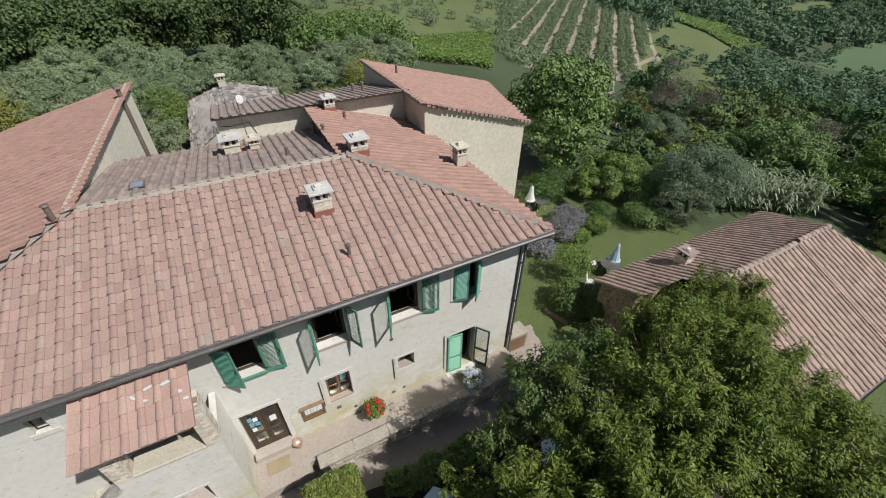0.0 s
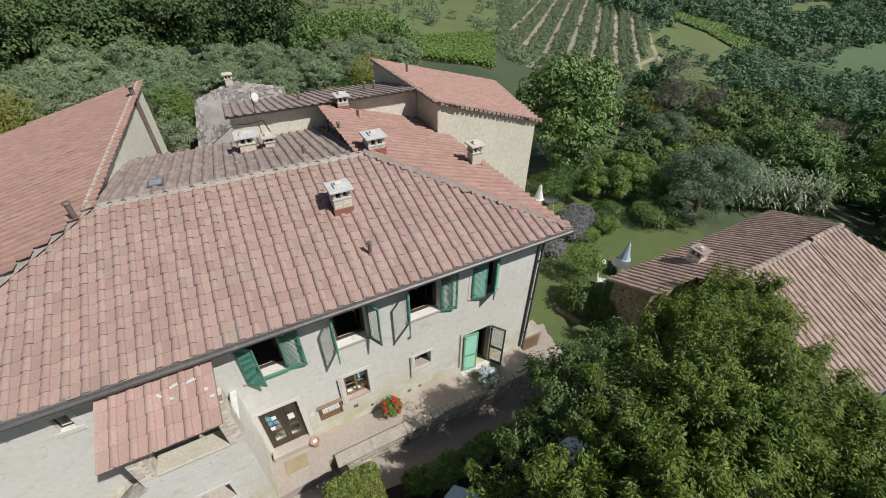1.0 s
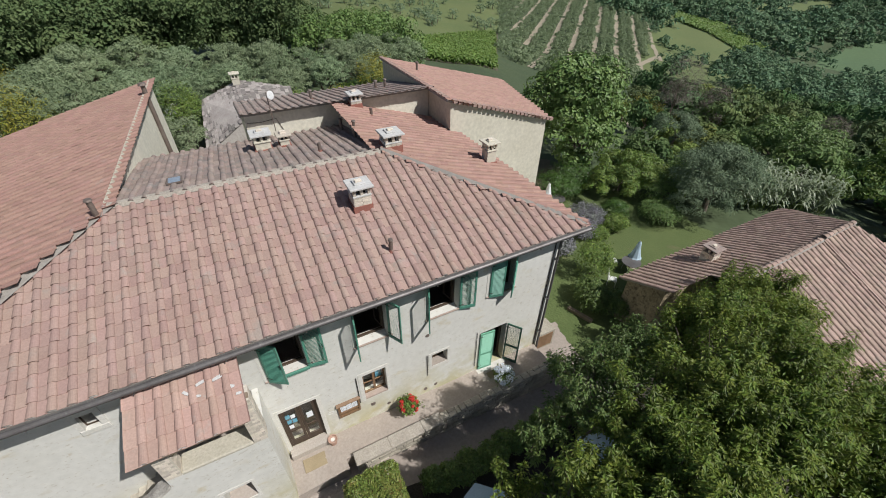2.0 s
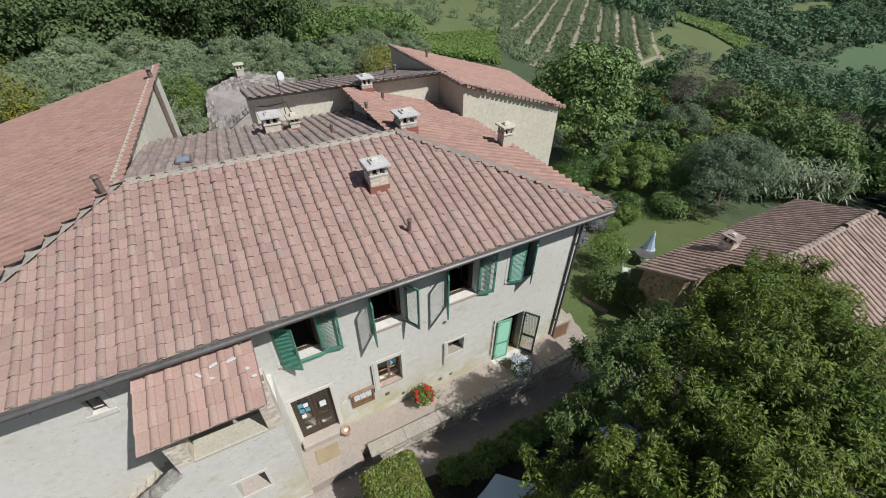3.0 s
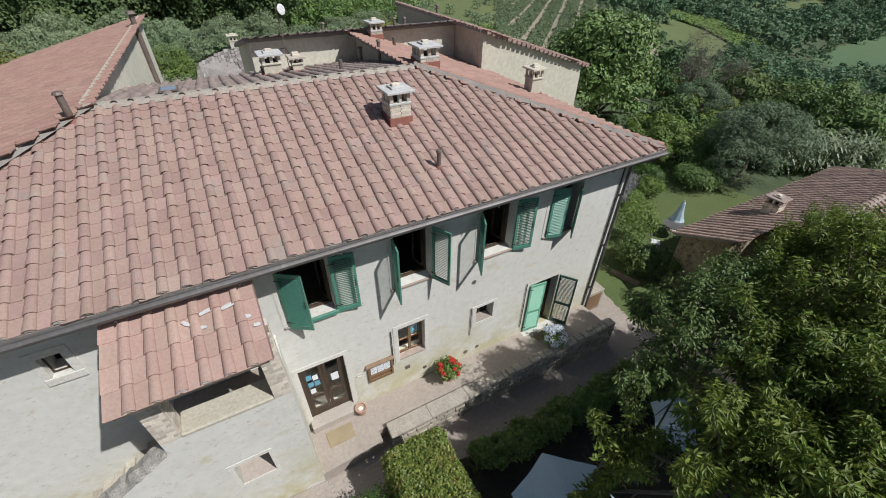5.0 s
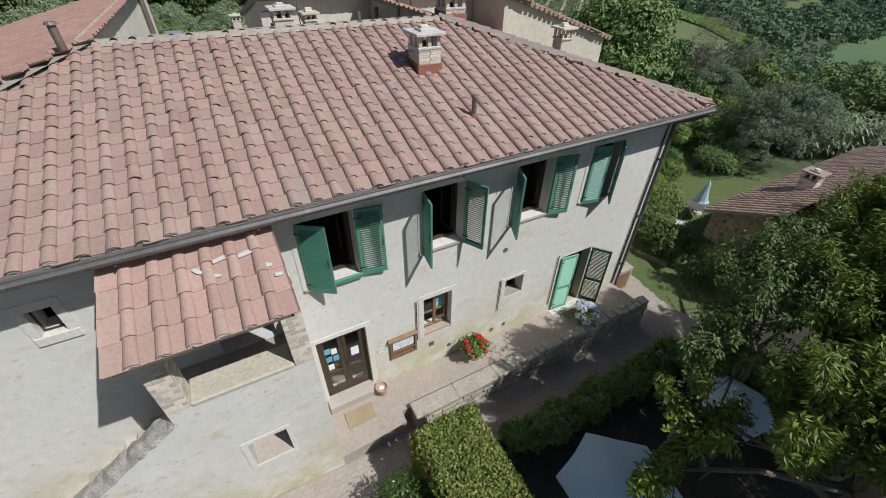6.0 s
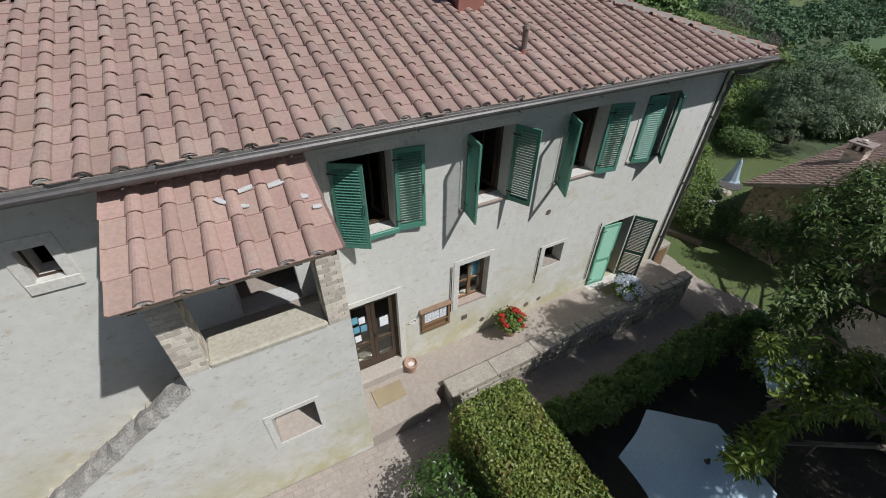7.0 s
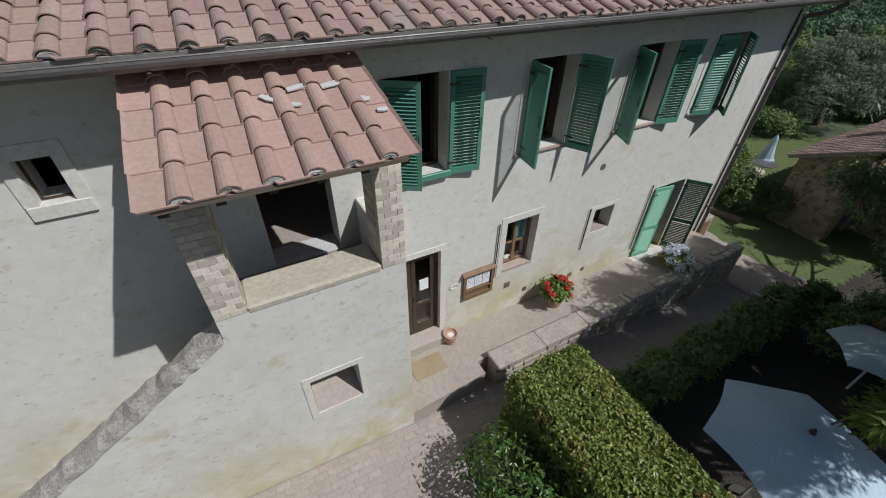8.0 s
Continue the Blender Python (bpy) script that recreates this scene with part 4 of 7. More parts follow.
for i in range(14):
    a0, a1 = i * 2 * math.pi / 14, (i + 1) * 2 * math.pi / 14
    ring.tube((0.33 + 0.1 * math.cos(a0), -0.02, 1.15 + 0.06 * math.sin(a0)), (0.33 + 0.1 * math.cos(a1), -0.02, 1.15 + 0.06 * math.sin(a1)), 0.008, n=5, caps=False)
part("cable_loop", ring, WHITE_METAL, house)


# ---- chimneys and flues ----
def chimney(parent, x, y, z, w, stack, lantern, slab=WHITE_STONE, skirt=True, brick=BRICK, plain=False):
    """A square brick stack, an open lantern of small piers, and a stepped slab. z: the roof's height at its lower face."""
    h = w / 2
    core = Geo().box(x - h + 0.015, y - h + 0.015, z - 0.35, x + h - 0.015, y + h - 0.015, z + stack)
    body = part("chimney", core, STUCCO_TAN if plain else BRICK_JOINT, parent, "brick chimney with an open lantern and pale slab")
    if not plain:
        bl, bh = 0.235, 0.062
        me = Geo().bevel_box(-bl / 2, -0.0525, 0, bl / 2, 0.0525, bh - 0.008, 0.004).mesh("brick", brick)
        half = Geo().bevel_box(-bl / 4, -0.0525, 0, bl / 4, 0.0525, bh - 0.008, 0.004).mesh("brick", brick)
        row, zz = 0, z + 0.12
        while zz < z + stack - 0.03:
            for ax in range(4):
                n = max(1, int(round((w - 0.0) / bl)))
                step = w / n
                for k in range(n):
                    u = -h + step * (k + 0.5)
                    m = pose(x, y, zz, 0, 0, 90 * ax) @ Matrix.Translation((u + (0.01 if row % 2 else -0.01), -h + 0.045, 0)) @ Matrix.Diagonal((step / bl * 0.95, 1, 1, 1))
                    piece("brick", me, m, body)
            row += 1
            zz += bh
    if skirt:
        s = Geo()
        k = h + 0.035
        zl, zh = z - 0.02, z + SLOPE * w
        rise = 0.13 if plain else 0.25
        s.add([(x - k, y - k, zl - 0.1), (x + k, y - k, zl - 0.1), (x + k, y + k, zh - 0.1), (x - k, y + k, zh - 0.1),
               (x - k, y - k, zl + rise), (x + k, y - k, zl + rise), (x + k, y + k, zh + rise * 0.5), (x - k, y + k, zh + rise * 0.5)],
              [(0, 1, 5, 4), (1, 2, 6, 5), (2, 3, 7, 6), (3, 0, 4, 7), (4, 5, 6, 7)])
        part("flashing", s, RED_PAINT, body, "red painted flashing at the foot")
    t = z + stack
    plate = Geo().bevel_box(x - h - 0.02, y - h - 0.02, t, x + h + 0.02, y + h + 0.02, t + 0.05, 0.01)
    part("lantern_base", plate, slab if not plain else STUCCO_TAN, body)
    pw = w * 0.17
    me = Geo().bevel_box(-pw / 2, -pw / 2, 0, pw / 2, pw / 2, lantern, 0.008).mesh("pier", brick if not plain else STUCCO_TAN)
    for i in (-1, 0, 1):
        for j in (-1, 0, 1):
            if i or j:
                piece("pier", me, Matrix.Translation((x + i * (h - pw / 2), y + j * (h - pw / 2), t + 0.05)), body)
    # a solid dark block stands in for the shaded opening of the flue
    part("flue_hole", Geo().box(x - h * 0.5, y - h * 0.5, t + 0.05, x + h * 0.5, y + h * 0.5, t + lantern * 0.5), DARK_IRON, body)
    c = Geo()
    q = t + 0.05 + lantern
    c.bevel_box(x - h - 0.10, y - h - 0.10, q, x + h + 0.10, y + h + 0.10, q + 0.06, 0.012)
    c.bevel_box(x - h * 0.62, y - h * 0.62, q + 0.06, x + h * 0.62, y + h * 0.62, q + 0.11, 0.012)
    part("cap_slab", c, slab, body, "whitewashed stepped slab")
    part("cap_brick", Geo().bevel_box(x - 0.11, y - 0.07, q + 0.11, x + 0.10, y + 0.07, q + 0.17, 0.01), brick, body)
    return body


def flue(parent, x, y, z, h, r, cap=True, lean=0.0):
    g = Geo().tube((x, y, z - 0.1), (x + lean, y, z + h), r, n=12)
    ob = part("flue_pipe", g, PIPE_METAL, parent, "rusty metal flue pipe")
    if cap:
        part("flue_cap", Geo().tube((x + lean, y, z + h), (x + lean, y, z + h + 0.05), r * 1.5, r * 1.15, n=12), PIPE_METAL, ob)
    part("collar", Geo().tube((x, y, z - 0.05), (x, y, z + 0.07), r * 1.9, r * 1.3, n=12), RED_PAINT, ob)
    return ob


def front_z(y):
    return EAVE_Z + SLOPE * (y - EAVE_Y)


def east_z(x):
    return EAVE_Z + SLOPE * (CORNER_X - x)


def back_z(y):
    return 6.74 + 0.193 * (10.72 - y)


chimney(house, 3.05, 2.72, front_z(2.44), 0.56, 0.55, 0.24)
chimney(house, 5.10, 5.12, 7.72, 0.62, 0.34, 0.24)
chimney(house, 9.32, 4.80, east_z(9.32) - 0.05, 0.46, 0.62, 0.26, slab=STUCCO_TAN, plain=True)
chimney(house, 5.45, 10.45, east_z(5.45), 0.48, 0.34, 0.24)
chimney(house, 0.95, 8.5, back_z(8.5), 0.60, 0.40, 0.22, plain=True)
chimney(house, 1.78, 8.42, back_z(8.42), 0.38, 0.30, 0.14, slab=BRICK, plain=True)
flue(house, 3.26, 0.76, front_z(0.76), 0.42, 0.055)
flue(house, -3.93, 4.50, 7.75, 0.55, 0.075)
flue(house, 5.85, 9.40, east_z(5.85), 0.35, 0.07, cap=False)
flue(house, 2.75, 6.4, back_z(6.4), 0.35, 0.06, cap=False)
flue(house, 4.35, 9.2, back_z(9.2), 0.55, 0.07)
flue(house, 4.40, 7.3, back_z(7.3), 0.75, 0.06)
skylight = Geo().box(-2.25, 5.65, back_z(5.65) + 0.06, -1.80, 6.1, back_z(6.1) + 0.18)
hatch = part("skylight", skylight, PIPE_METAL, house, "small metal-framed roof light")
part("pane", Geo().box(-2.20, 5.70, back_z(6.1) + 0.181, -1.85, 6.05, back_z(6.1) + 0.19), SKY_PANE, hatch, "pale bluish pane")
aerial = Geo().tube((1.65, 9.3, 6.9), (1.62, 9.3, 9.1), 0.02, n=6)
for i in range(3):
    aerial.tube((1.5, 9.3, 8.5 + 0.12 * i), (1.75, 9.3, 8.5 + 0.12 * i), 0.006, n=5)
mast = part("aerial_mast", aerial, PIPE_METAL, house)
dish = Geo().lathe([(0.01, 0.0), (0.10, 0.015), (0.17, 0.05), (0.165, 0.055), (0.01, 0.008)], (0, 0, 0), 18)
dm = Matrix.Translation((1.72, 9.2, 9.0)) @ Matrix.Rotation(radians(75), 4, "X") @ Matrix.Rotation(radians(35), 4, "Y")
dish.v = [tuple(dm @ Vector(p)) for p in dish.v]
part("dish", dish, DISH_GREY, mast, "white satellite dish", smooth=True)

# ---- porch over the outside stair ----
porch = thing("porch", (-2.5, -1.3, -0.6), "cream stucco stair porch with brick piers and terracotta canopy", "porch")
PX0, PX1, PY0, PY1 = -3.72, -1.36, -1.50, -0.98
g = Geo()
wall_sheet(g, PX0, PX1, -1.4, 2.97, [(-2.97, -2.24, 1.10, 1.92)], 0.5, lambda u, k, z: (u, PY0 + k, z))
wall_sheet(g, PX0, PX1, 2.97, 3.60, [], 0.49, lambda u, k, z: (u, PY0 + k, z))
g.box(PX1 - 0.18, PY0 + 0.5, -1.4, PX1, 0.0, 3.60)
part("porch_wall", g, STUCCO, porch)
niche = Geo()
for x0, x1, z0, z1 in ((-3.08, -2.972, 1.0, 2.02), (-2.238, -2.16, 1.0, 2.02), (-2.972, -2.238, 1.922, 2.02), (-2.972, -2.238, 1.0, 1.098)):
    niche.box(x0, PY0 - 0.012, z0, x1, PY0 + 0.02, z1)
n_ob = part("niche_surround", niche, PLASTER, porch)
part("niche_sill", Geo().add([(-2.965, PY0 + 0.01, 1.104), (-2.245, PY0 + 0.01, 1.104), (-2.245, PY0 + 0.48, 1.30), (-2.965, PY0 + 0.48, 1.30)], [(0, 1, 2, 3)]), COTTO, n_ob)
# the niche's shade is put into the dark colour of its back
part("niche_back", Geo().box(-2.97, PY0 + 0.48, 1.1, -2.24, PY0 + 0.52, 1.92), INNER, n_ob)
coping = Geo().bevel_box(PX0 + 0.34, PY0 - 0.012, 3.60, PX1 - 0.34, PY0 + 0.55, 3.69, 0.03)
part("parapet_coping", coping, SAND_CAP, porch, "worn sandy stone coping")
landing = Geo().box(PX0 + 0.01, PY0 + 0.495, 2.75, PX1 - 0.18, -0.002, 2.97)
part("landing", landing, COTTO, porch)
for x0 in (PX0, PX1 - 0.34):
    pier_core = Geo().box(x0 + 0.001, PY0 + 0.001, 3.60, x0 + 0.339, PY0 + 0.449, 5.42)
    pier = part("pier", pier_core, BRICK_JOINT, porch, "pale brick pier")
    me = Geo().bevel_box(-0.0835, -0.05, 0, 0.0835, 0.05, 0.080, 0.003).mesh("brick", BRICK)
    half = Geo().bevel_box(-0.0385, -0.05, 0, 0.0385, 0.05, 0.080, 0.003).mesh("brick", BRICK)
    for r in range(21):
        z = 3.62 + r * 0.085
        if r % 2:
            for bx, mesh_ in ((0.0415, half), (0.17, me), (0.2985, half)):
                piece("brick", mesh_, pose(x0 + bx, PY0 + 0.041, z), pier)
        for k, (bx, by, rot) in enumerate(((0.085, 0.045, 0), (0.255, 0.045, 0), (0.045, 0.17, 90), (0.045, 0.34, 90), (0.295, 0.17, 90), (0.295, 0.34, 90))):
            off = 0.002 if r % 2 else -0.002
            if rot == 0:
                if r % 2 == 0:
                    piece("brick", me, pose(x0 + bx, PY0 + by - 0.004, z), pier)
            else:
                piece("brick", me, pose(x0 + bx + (0.004 if bx > 0.2 else -0.004), PY0 + by + off, z, 0, 0, 90), pier)
side = Geo()
side.bevel_box(PX1 - 0.18, PY0 + 0.452, 3.602, PX1, -0.002, 3.85, 0.012)
part("side_wall", side, STUCCO, porch)
beam = Geo()
beam.box(PX0, PY0 + 0.05, 5.36, PX1, PY0 + 0.20, 5.46)
part("beam", beam, WOOD_GREY, porch)
for i in range(6):
    x = PX0 + 0.1 + i * 0.42
    r = Geo()
    a, b = Vector((x, -2.02, 5.345)), Vector((x, -0.05, 5.93))
    r.add([p + Vector((dx, 0, dz)) for p in (a, b) for dx, dz in ((-0.04, -0.04), (0.04, -0.04), (0.04, 0.04), (-0.04, 0.04))],
          [(0, 1, 5, 4), (1, 2, 6, 5), (2, 3, 7, 6), (3, 0, 4, 7), (3, 2, 1, 0)])
    part("rafter", r, WOOD_DARK, porch)
tiled_roof(porch, "canopy", (-3.80, -2.10, 5.42), (1, 0, 0), (0, 1, 0.29), 2.44, 2.14, CANOPY_TILE, lambda u, v: 0.1 <= u <= 2.32 and v < 2.12,
           near=lambda u, v: True, label="terracotta tiled canopy with loose mortar scraps", seed=21, thick=0.05, deck_material=WOOD_GREY, pitch=0.347, jitter=0.7, course=0.43, plug=WHITE_STONE)
rng = random.Random(5)
for x, y, w, l, a in ((-2.55, -0.98, 0.16, 0.06, -50), (-2.22, -0.86, 0.24, 0.065, 14), (-1.86, -0.88, 0.26, 0.075, 12), (-2.32, -1.14, 0.14, 0.055, -20), (-1.62, -1.20, 0.14, 0.07, -25), (-1.50, -1.42, 0.12, 0.06, -10)):
    g = Geo()
    z = 5.42 + 0.29 * (y + 2.10) + 0.055
    m = Matrix.Translation((x, y, z)) @ Matrix.Rotation(radians(16), 4, "X") @ Matrix.Rotation(radians(a), 4, "Z")
    pts = [(-w / 2, -l / 2), (w * 0.1, -l * 0.6), (w / 2, -l * 0.3), (w * 0.45, l * 0.45), (-w * 0.05, l * 0.55), (-w * 0.45, l * 0.4)]
    P = [m @ Vector((px, py, dz)) for dz in (-0.012, 0.003) for px, py in pts]
    g.add(P, [tuple(range(6, 12)), tuple(reversed(range(6)))] + [(i, (i + 1) % 6, 6 + (i + 1) % 6, 6 + i) for i in range(6)])
    tagged(part("mortar_scrap", g, WHITE_STONE, None), "pale broken mortar scrap lying on the canopy", "rubble", "scraps on the canopy")

# the stair's outer wall, its coping falling to the left
stair = thing("stair_wall", (-6.5, -1.4, -0.4), "stucco stair parapet with rough sloping stone coping", "wall")
g = Geo()
top_at = lambda u: 3.30 - (-3.74 - u) * 0.66
wall_sheet(g, -10.2, -3.72, -1.6, 3.3, [], 0.30, lambda u, k, z: (u, PY0 + k, z), top=top_at)
part("parapet", g, STUCCO, stair)
N = 60
crng = random.Random(8)
cap = Geo()
rows = []
for i in range(N + 1):
    u = -3.73 - i * 6.6 / N
    rows.append([(u, PY0 - 0.05 + crng.gauss(0, 0.012), top_at(u) - 0.02), (u, PY0 - 0.035 + crng.gauss(0, 0.012), top_at(u) + 0.07 + crng.gauss(0, 0.015)),
                 (u, PY0 + 0.15, top_at(u) + 0.11 + crng.gauss(0, 0.02)), (u, PY0 + 0.335 + crng.gauss(0, 0.012), top_at(u) + 0.07 + crng.gauss(0, 0.015)),
                 (u, PY0 + 0.35, top_at(u) - 0.02)])
for i in range(N):
    k = rows[i] + rows[i + 1]
    cap.add(k, [(j, j + 1, 6 + j, 5 + j) for j in range(4)])
cap.add(rows[0], [(0, 1, 2, 3, 4)])
part("coping", cap, COPING, stair, "rough grey lichened coping")
steps = Geo()
for i in range(16):
    z = 2.45 - 0.18 * (i + 1)
    x = -3.75 - 0.28 * i
    steps.box(x - 0.30, PY0 + 0.31, -1.2, x, -0.003, z)
part("steps", steps, STONE, stair)

# ---- terrace and its low wall ----
terrace = thing("terrace", (4, -0.6, -1.2), "sunny terracotta-paved terrace along the house front", "terrace", kind="structure")
g = Geo()
edge = [(-1.36, 0.0, -0.27), (-1.36, -1.50, -0.22), (0.36, -1.40, -0.20), (0.36, -1.08, -0.19), (9.2, -1.08, -0.19), (9.2, 0.0, -0.27)]
q = len(edge)
g.add(edge + [(x, y, -2.2) for x, y, z in edge], [(0, 1, 2, 3), (0, 3, 4, 5)] + [((i + 1) % q, i, q + i, q + (i + 1) % q) for i in range(q)])
part("terrace_slab", g, COTTO, terrace)
low = thing("low_wall", (4.9, -1.25, -1.3), "low rubble stone wall edging the terrace, capped with stone", "wall")
LX0, LX1, LY = 0.62, 9.45, -1.12
g = Geo()
g.box(LX0, LY - 0.30, -2.3, LX1, LY, -0.08)
part("wall_core", g, STONE, low)
srng = random.Random(4)
stones = Geo()
z = -1.75
while z < -0.14:
    hh = srng.uniform(0.12, 0.2)
    hh = min(hh, -0.09 - z)
    x = LX0
    while x < LX1 - 0.05:
        ww = min(srng.uniform(0.18, 0.5), LX1 - x)
        o = srng.uniform(0.0, 0.045)
        stones.bevel_box(x + 0.008, LY - 0.30 - o, z + 0.006, x + ww - 0.008, LY - 0.1, z + hh - 0.006, 0.02)
        x += ww
    z += hh
CAP_END = 3.9
x = CAP_END
while x < LX1 - 0.05:
    ww = min(srng.uniform(0.16, 0.42), LX1 - x)
    for y0, y1 in ((LY - 0.31, LY - 0.15), (LY - 0.16, LY - 0.01)):
        stones.bevel_box(x + 0.006, y0 + srng.uniform(-0.03, 0.01), -0.10, x + ww - 0.006, y1 + srng.uniform(-0.01, 0.02), -0.06 + srng.uniform(0.0, 0.07), 0.025)
    x += ww
part("stones", stones, STONE, low, kind="stuff")
x = LX0 - 0.03
while x < CAP_END:
    ww = min(srng.uniform(1.0, 1.9), CAP_END + 0.03 - x)
    part("coping_stone", Geo().bevel_box(x + 0.001, LY - 0.42 + srng.uniform(-0.01, 0.008), -0.10, x + ww - 0.001, LY + 0.06, -0.02 + srng.uniform(-0.004, 0.004), 0.02), WALL_CAP, low)
    x += ww
# gravel path round the house corner, with a soft curved edge against the lawn
path_out = [(11.9, 1.3), (11.62, 0.58), (11.52, -0.2), (11.45, -0.9), (11.6, -1.6), (11.9, -2.2), (12.0, -2.7), (11.9, -3.1)]
path_in = [(9.3, 1.3), (9.3, 0.58), (9.3, -0.2), (9.3, -0.9), (9.3, -1.6), (9.4, -2.2), (9.7, -2.7), (10.3, -3.2)]
prng = random.Random(12)
g = Geo()
last = None
for k in range(len(path_out) - 1):
    for q in range(6):
        a_ = Vector(path_out[k]).lerp(Vector(path_out[k + 1]), q / 6) + Vector((prng.gauss(0, 0.035), prng.gauss(0, 0.035)))
        b_ = Vector(path_in[k]).lerp(Vector(path_in[k + 1]), q / 6)
        row = [(p.x, p.y, ground_z(p.x, p.y) + 0.03) for p in (b_.lerp(a_, f / 8) for f in range(9))]
        if last:
            g.add(last + row, [(f, f + 1, 10 + f, 9 + f) for f in range(8)])
        last = row
tagged(part("gravel_path", g, PAVING, None), "pale worn gravel path round the house corner", "path", kind="structure")
# garden wall and the small masonry cupboard by the corner
gw = thing("garden_wall", (11.3, -4.2, -1.5), "low tan stone wall along the garden path", "wall")
pts = [Vector((10.80, -2.95, 0)), Vector((10.86, -3.8, 0)), Vector((10.92, -5.9, 0)), Vector((10.9, -8.6, 0))]
for a, b in zip(pts, pts[1:]):
    d = (b - a).normalized()
    s_ = Vector((-d.y, d.x, 0)) * 0.2
    part("wall_run", Geo().add([p + k + Vector((0, 0, z)) for z in (-2.4, -0.95) for p, k in ((a, -s_), (b, -s_), (b, s_), (a, s_))],
                               [(0, 1, 5, 4), (1, 2, 6, 5), (2, 3, 7, 6), (3, 0, 4, 7), (4, 5, 6, 7)]), STONE, gw)
    part("coping", Geo().add([p + k * 1.2 + Vector((0, 0, z)) for z in (-0.95, -0.87) for p, k in ((a, -s_), (b, -s_), (b, s_), (a, s_))],
                             [(0, 1, 5, 4), (1, 2, 6, 5), (2, 3, 7, 6), (3, 0, 4, 7), (4, 5, 6, 7)]), BRICK_JOINT, gw, "worn tan coping")
cup = thing("meter_cupboard", (10.4, 0.6, -1.4), "small masonry cupboard with a brown wooden door", "cupboard")
part("body", Geo().bevel_box(9.42, 0.25, -2.0, 10.75, 1.0, -0.32, 0.02), STONE, cup)
part("door", Geo().box(9.6, 0.225, -1.25, 10.6, 0.248, -0.45), WOOD_MID, cup)


# ---- the wings behind ----
def plane_points(*pts):
    return [Vector(p) for p in pts]


# left wing: its roof falls to the west, the gable wall faces east
left = thing("left_wing", (-8, 10, -1), "cream stuccoed wing with a broad terracotta monopitch roof", "house")
LA, LB = 0.27, -0.013
left_z = lambda x, y: 7.93 + LA * (x + 3.5) + LB * (y - 5)
gx = lambda y: -3.75 + (y - 5.0) * 0.053
g = Geo()
ys = [4.6 + i * 0.35 for i in range(38)] + [17.98]
for y0, y1 in zip(ys, ys[1:]):
    g.add([(gx(y0), y0, 3), (gx(y1), y1, 3), (gx(y1), y1, left_z(gx(y1), y1) - 0.06), (gx(y0), y0, left_z(gx(y0), y0) - 0.06)], [(0, 1, 2, 3)])
    g.add([(gx(y0) - 0.4, y0, 3), (gx(y1) - 0.4, y1, 3), (gx(y1) - 0.4, y1, left_z(gx(y1), y1) - 0.2), (gx(y0) - 0.4, y0, left_z(gx(y0), y0) - 0.2)], [(3, 2, 1, 0)])
e = 17.98
g.add([(gx(e), e, -1), (-14, e + 1, -1), (-14, e + 1, left_z(-14, e + 1) - 0.1), (gx(e), e, left_z(gx(e), e) - 0.06)], [(0, 1, 2, 3)])
g.add([(gx(e), e, -1), (gx(e), e, 3.01), (gx(5), 5, 3.01), (gx(5), 5, -1)], [(0, 1, 2, 3)])
part("gable_wall", g, CREAM, left)
down_dir = Vector((-1, 0.053, 0)).normalized()
along_l = Vector((0.053, 1, 0)).normalized()
o = Vector((gx(2.0) + 0.12, 2.0, 0)) + down_dir * 10.4
o.z = left_z(o.x, o.y)
al = (along_l + Vector((0, 0, LA * along_l.x + LB * along_l.y))).normalized()
upv = (-down_dir + Vector((0, 0, -LA * down_dir.x - LB * down_dir.y))).normalized()


def on_left(u, v):
    p = o + al * (16.2 - u) + upv * v
    if p.y < 4.9 and p.x > -3.6 - (4.85 - p.y) * 0.98:
        return False
    return p.y < 18.1 and p.x < gx(p.y) + 0.05


tiled_roof(left, "wing_roof", o + al * 16.2, -al, upv, 16.4, 10.9, TERRACOTTA_RED, on_left, seed=31, thick=0.12)
verge = Geo()
for y0, y1 in zip(ys[1:], ys[2:]):
    for k in (0.03,):
        verge.add([(gx(y) + dx, y + 0.0, left_z(gx(y), y) + dz) for y in (y0, y1 - 0.05) for dx, dz in ((-0.02, 0.10), (0.04, 0.09), (0.075, 0.03), (0.06, -0.08), (0.005, -0.10))],
                  [(0, 1, 6, 5), (1, 2, 7, 6), (2, 3, 8, 7), (3, 4, 9, 8), (4, 3, 2, 1, 0), (5, 6, 7, 8, 9)])
part("verge_tiles", verge, SAND_CAP, left, "tile ends along the gable edge")
pipe = Geo().tube((gx(15.5) + 0.1, 15.5, 8.35), (gx(15.5) + 0.1, 15.5, 4.0), 0.10, n=10)
pp = part("wall_flue", pipe, PIPE_METAL, left, "dark flue running up the gable")
part("flue_cap", Geo().tube((gx(15.5) + 0.1, 15.5, 8.35), (gx(15.5) + 0.1, 15.5, 8.45), 0.19, 0.14, n=10), PIPE_METAL, pp)

# rear range: tan wall with a low roof falling north
rear = thing("rear_range", (5, 13.5, -1), "tan stuccoed rear range with weathered tile roof", "house")
g = Geo()
wall_sheet(g, 0.62, 9.42, 4.0, 7.86, [], 0.3, lambda u, k, z: (u, 10.8 + k, z))
wall_sheet(g, 11.1, 16.2, 3.0, 7.80, [], 0.3, lambda u, k, z: (0.62 + k, u, z), top=lambda u: 7.80 - 0.21 * (u - 10.8))
part("range_wall", g, CREAM, rear)
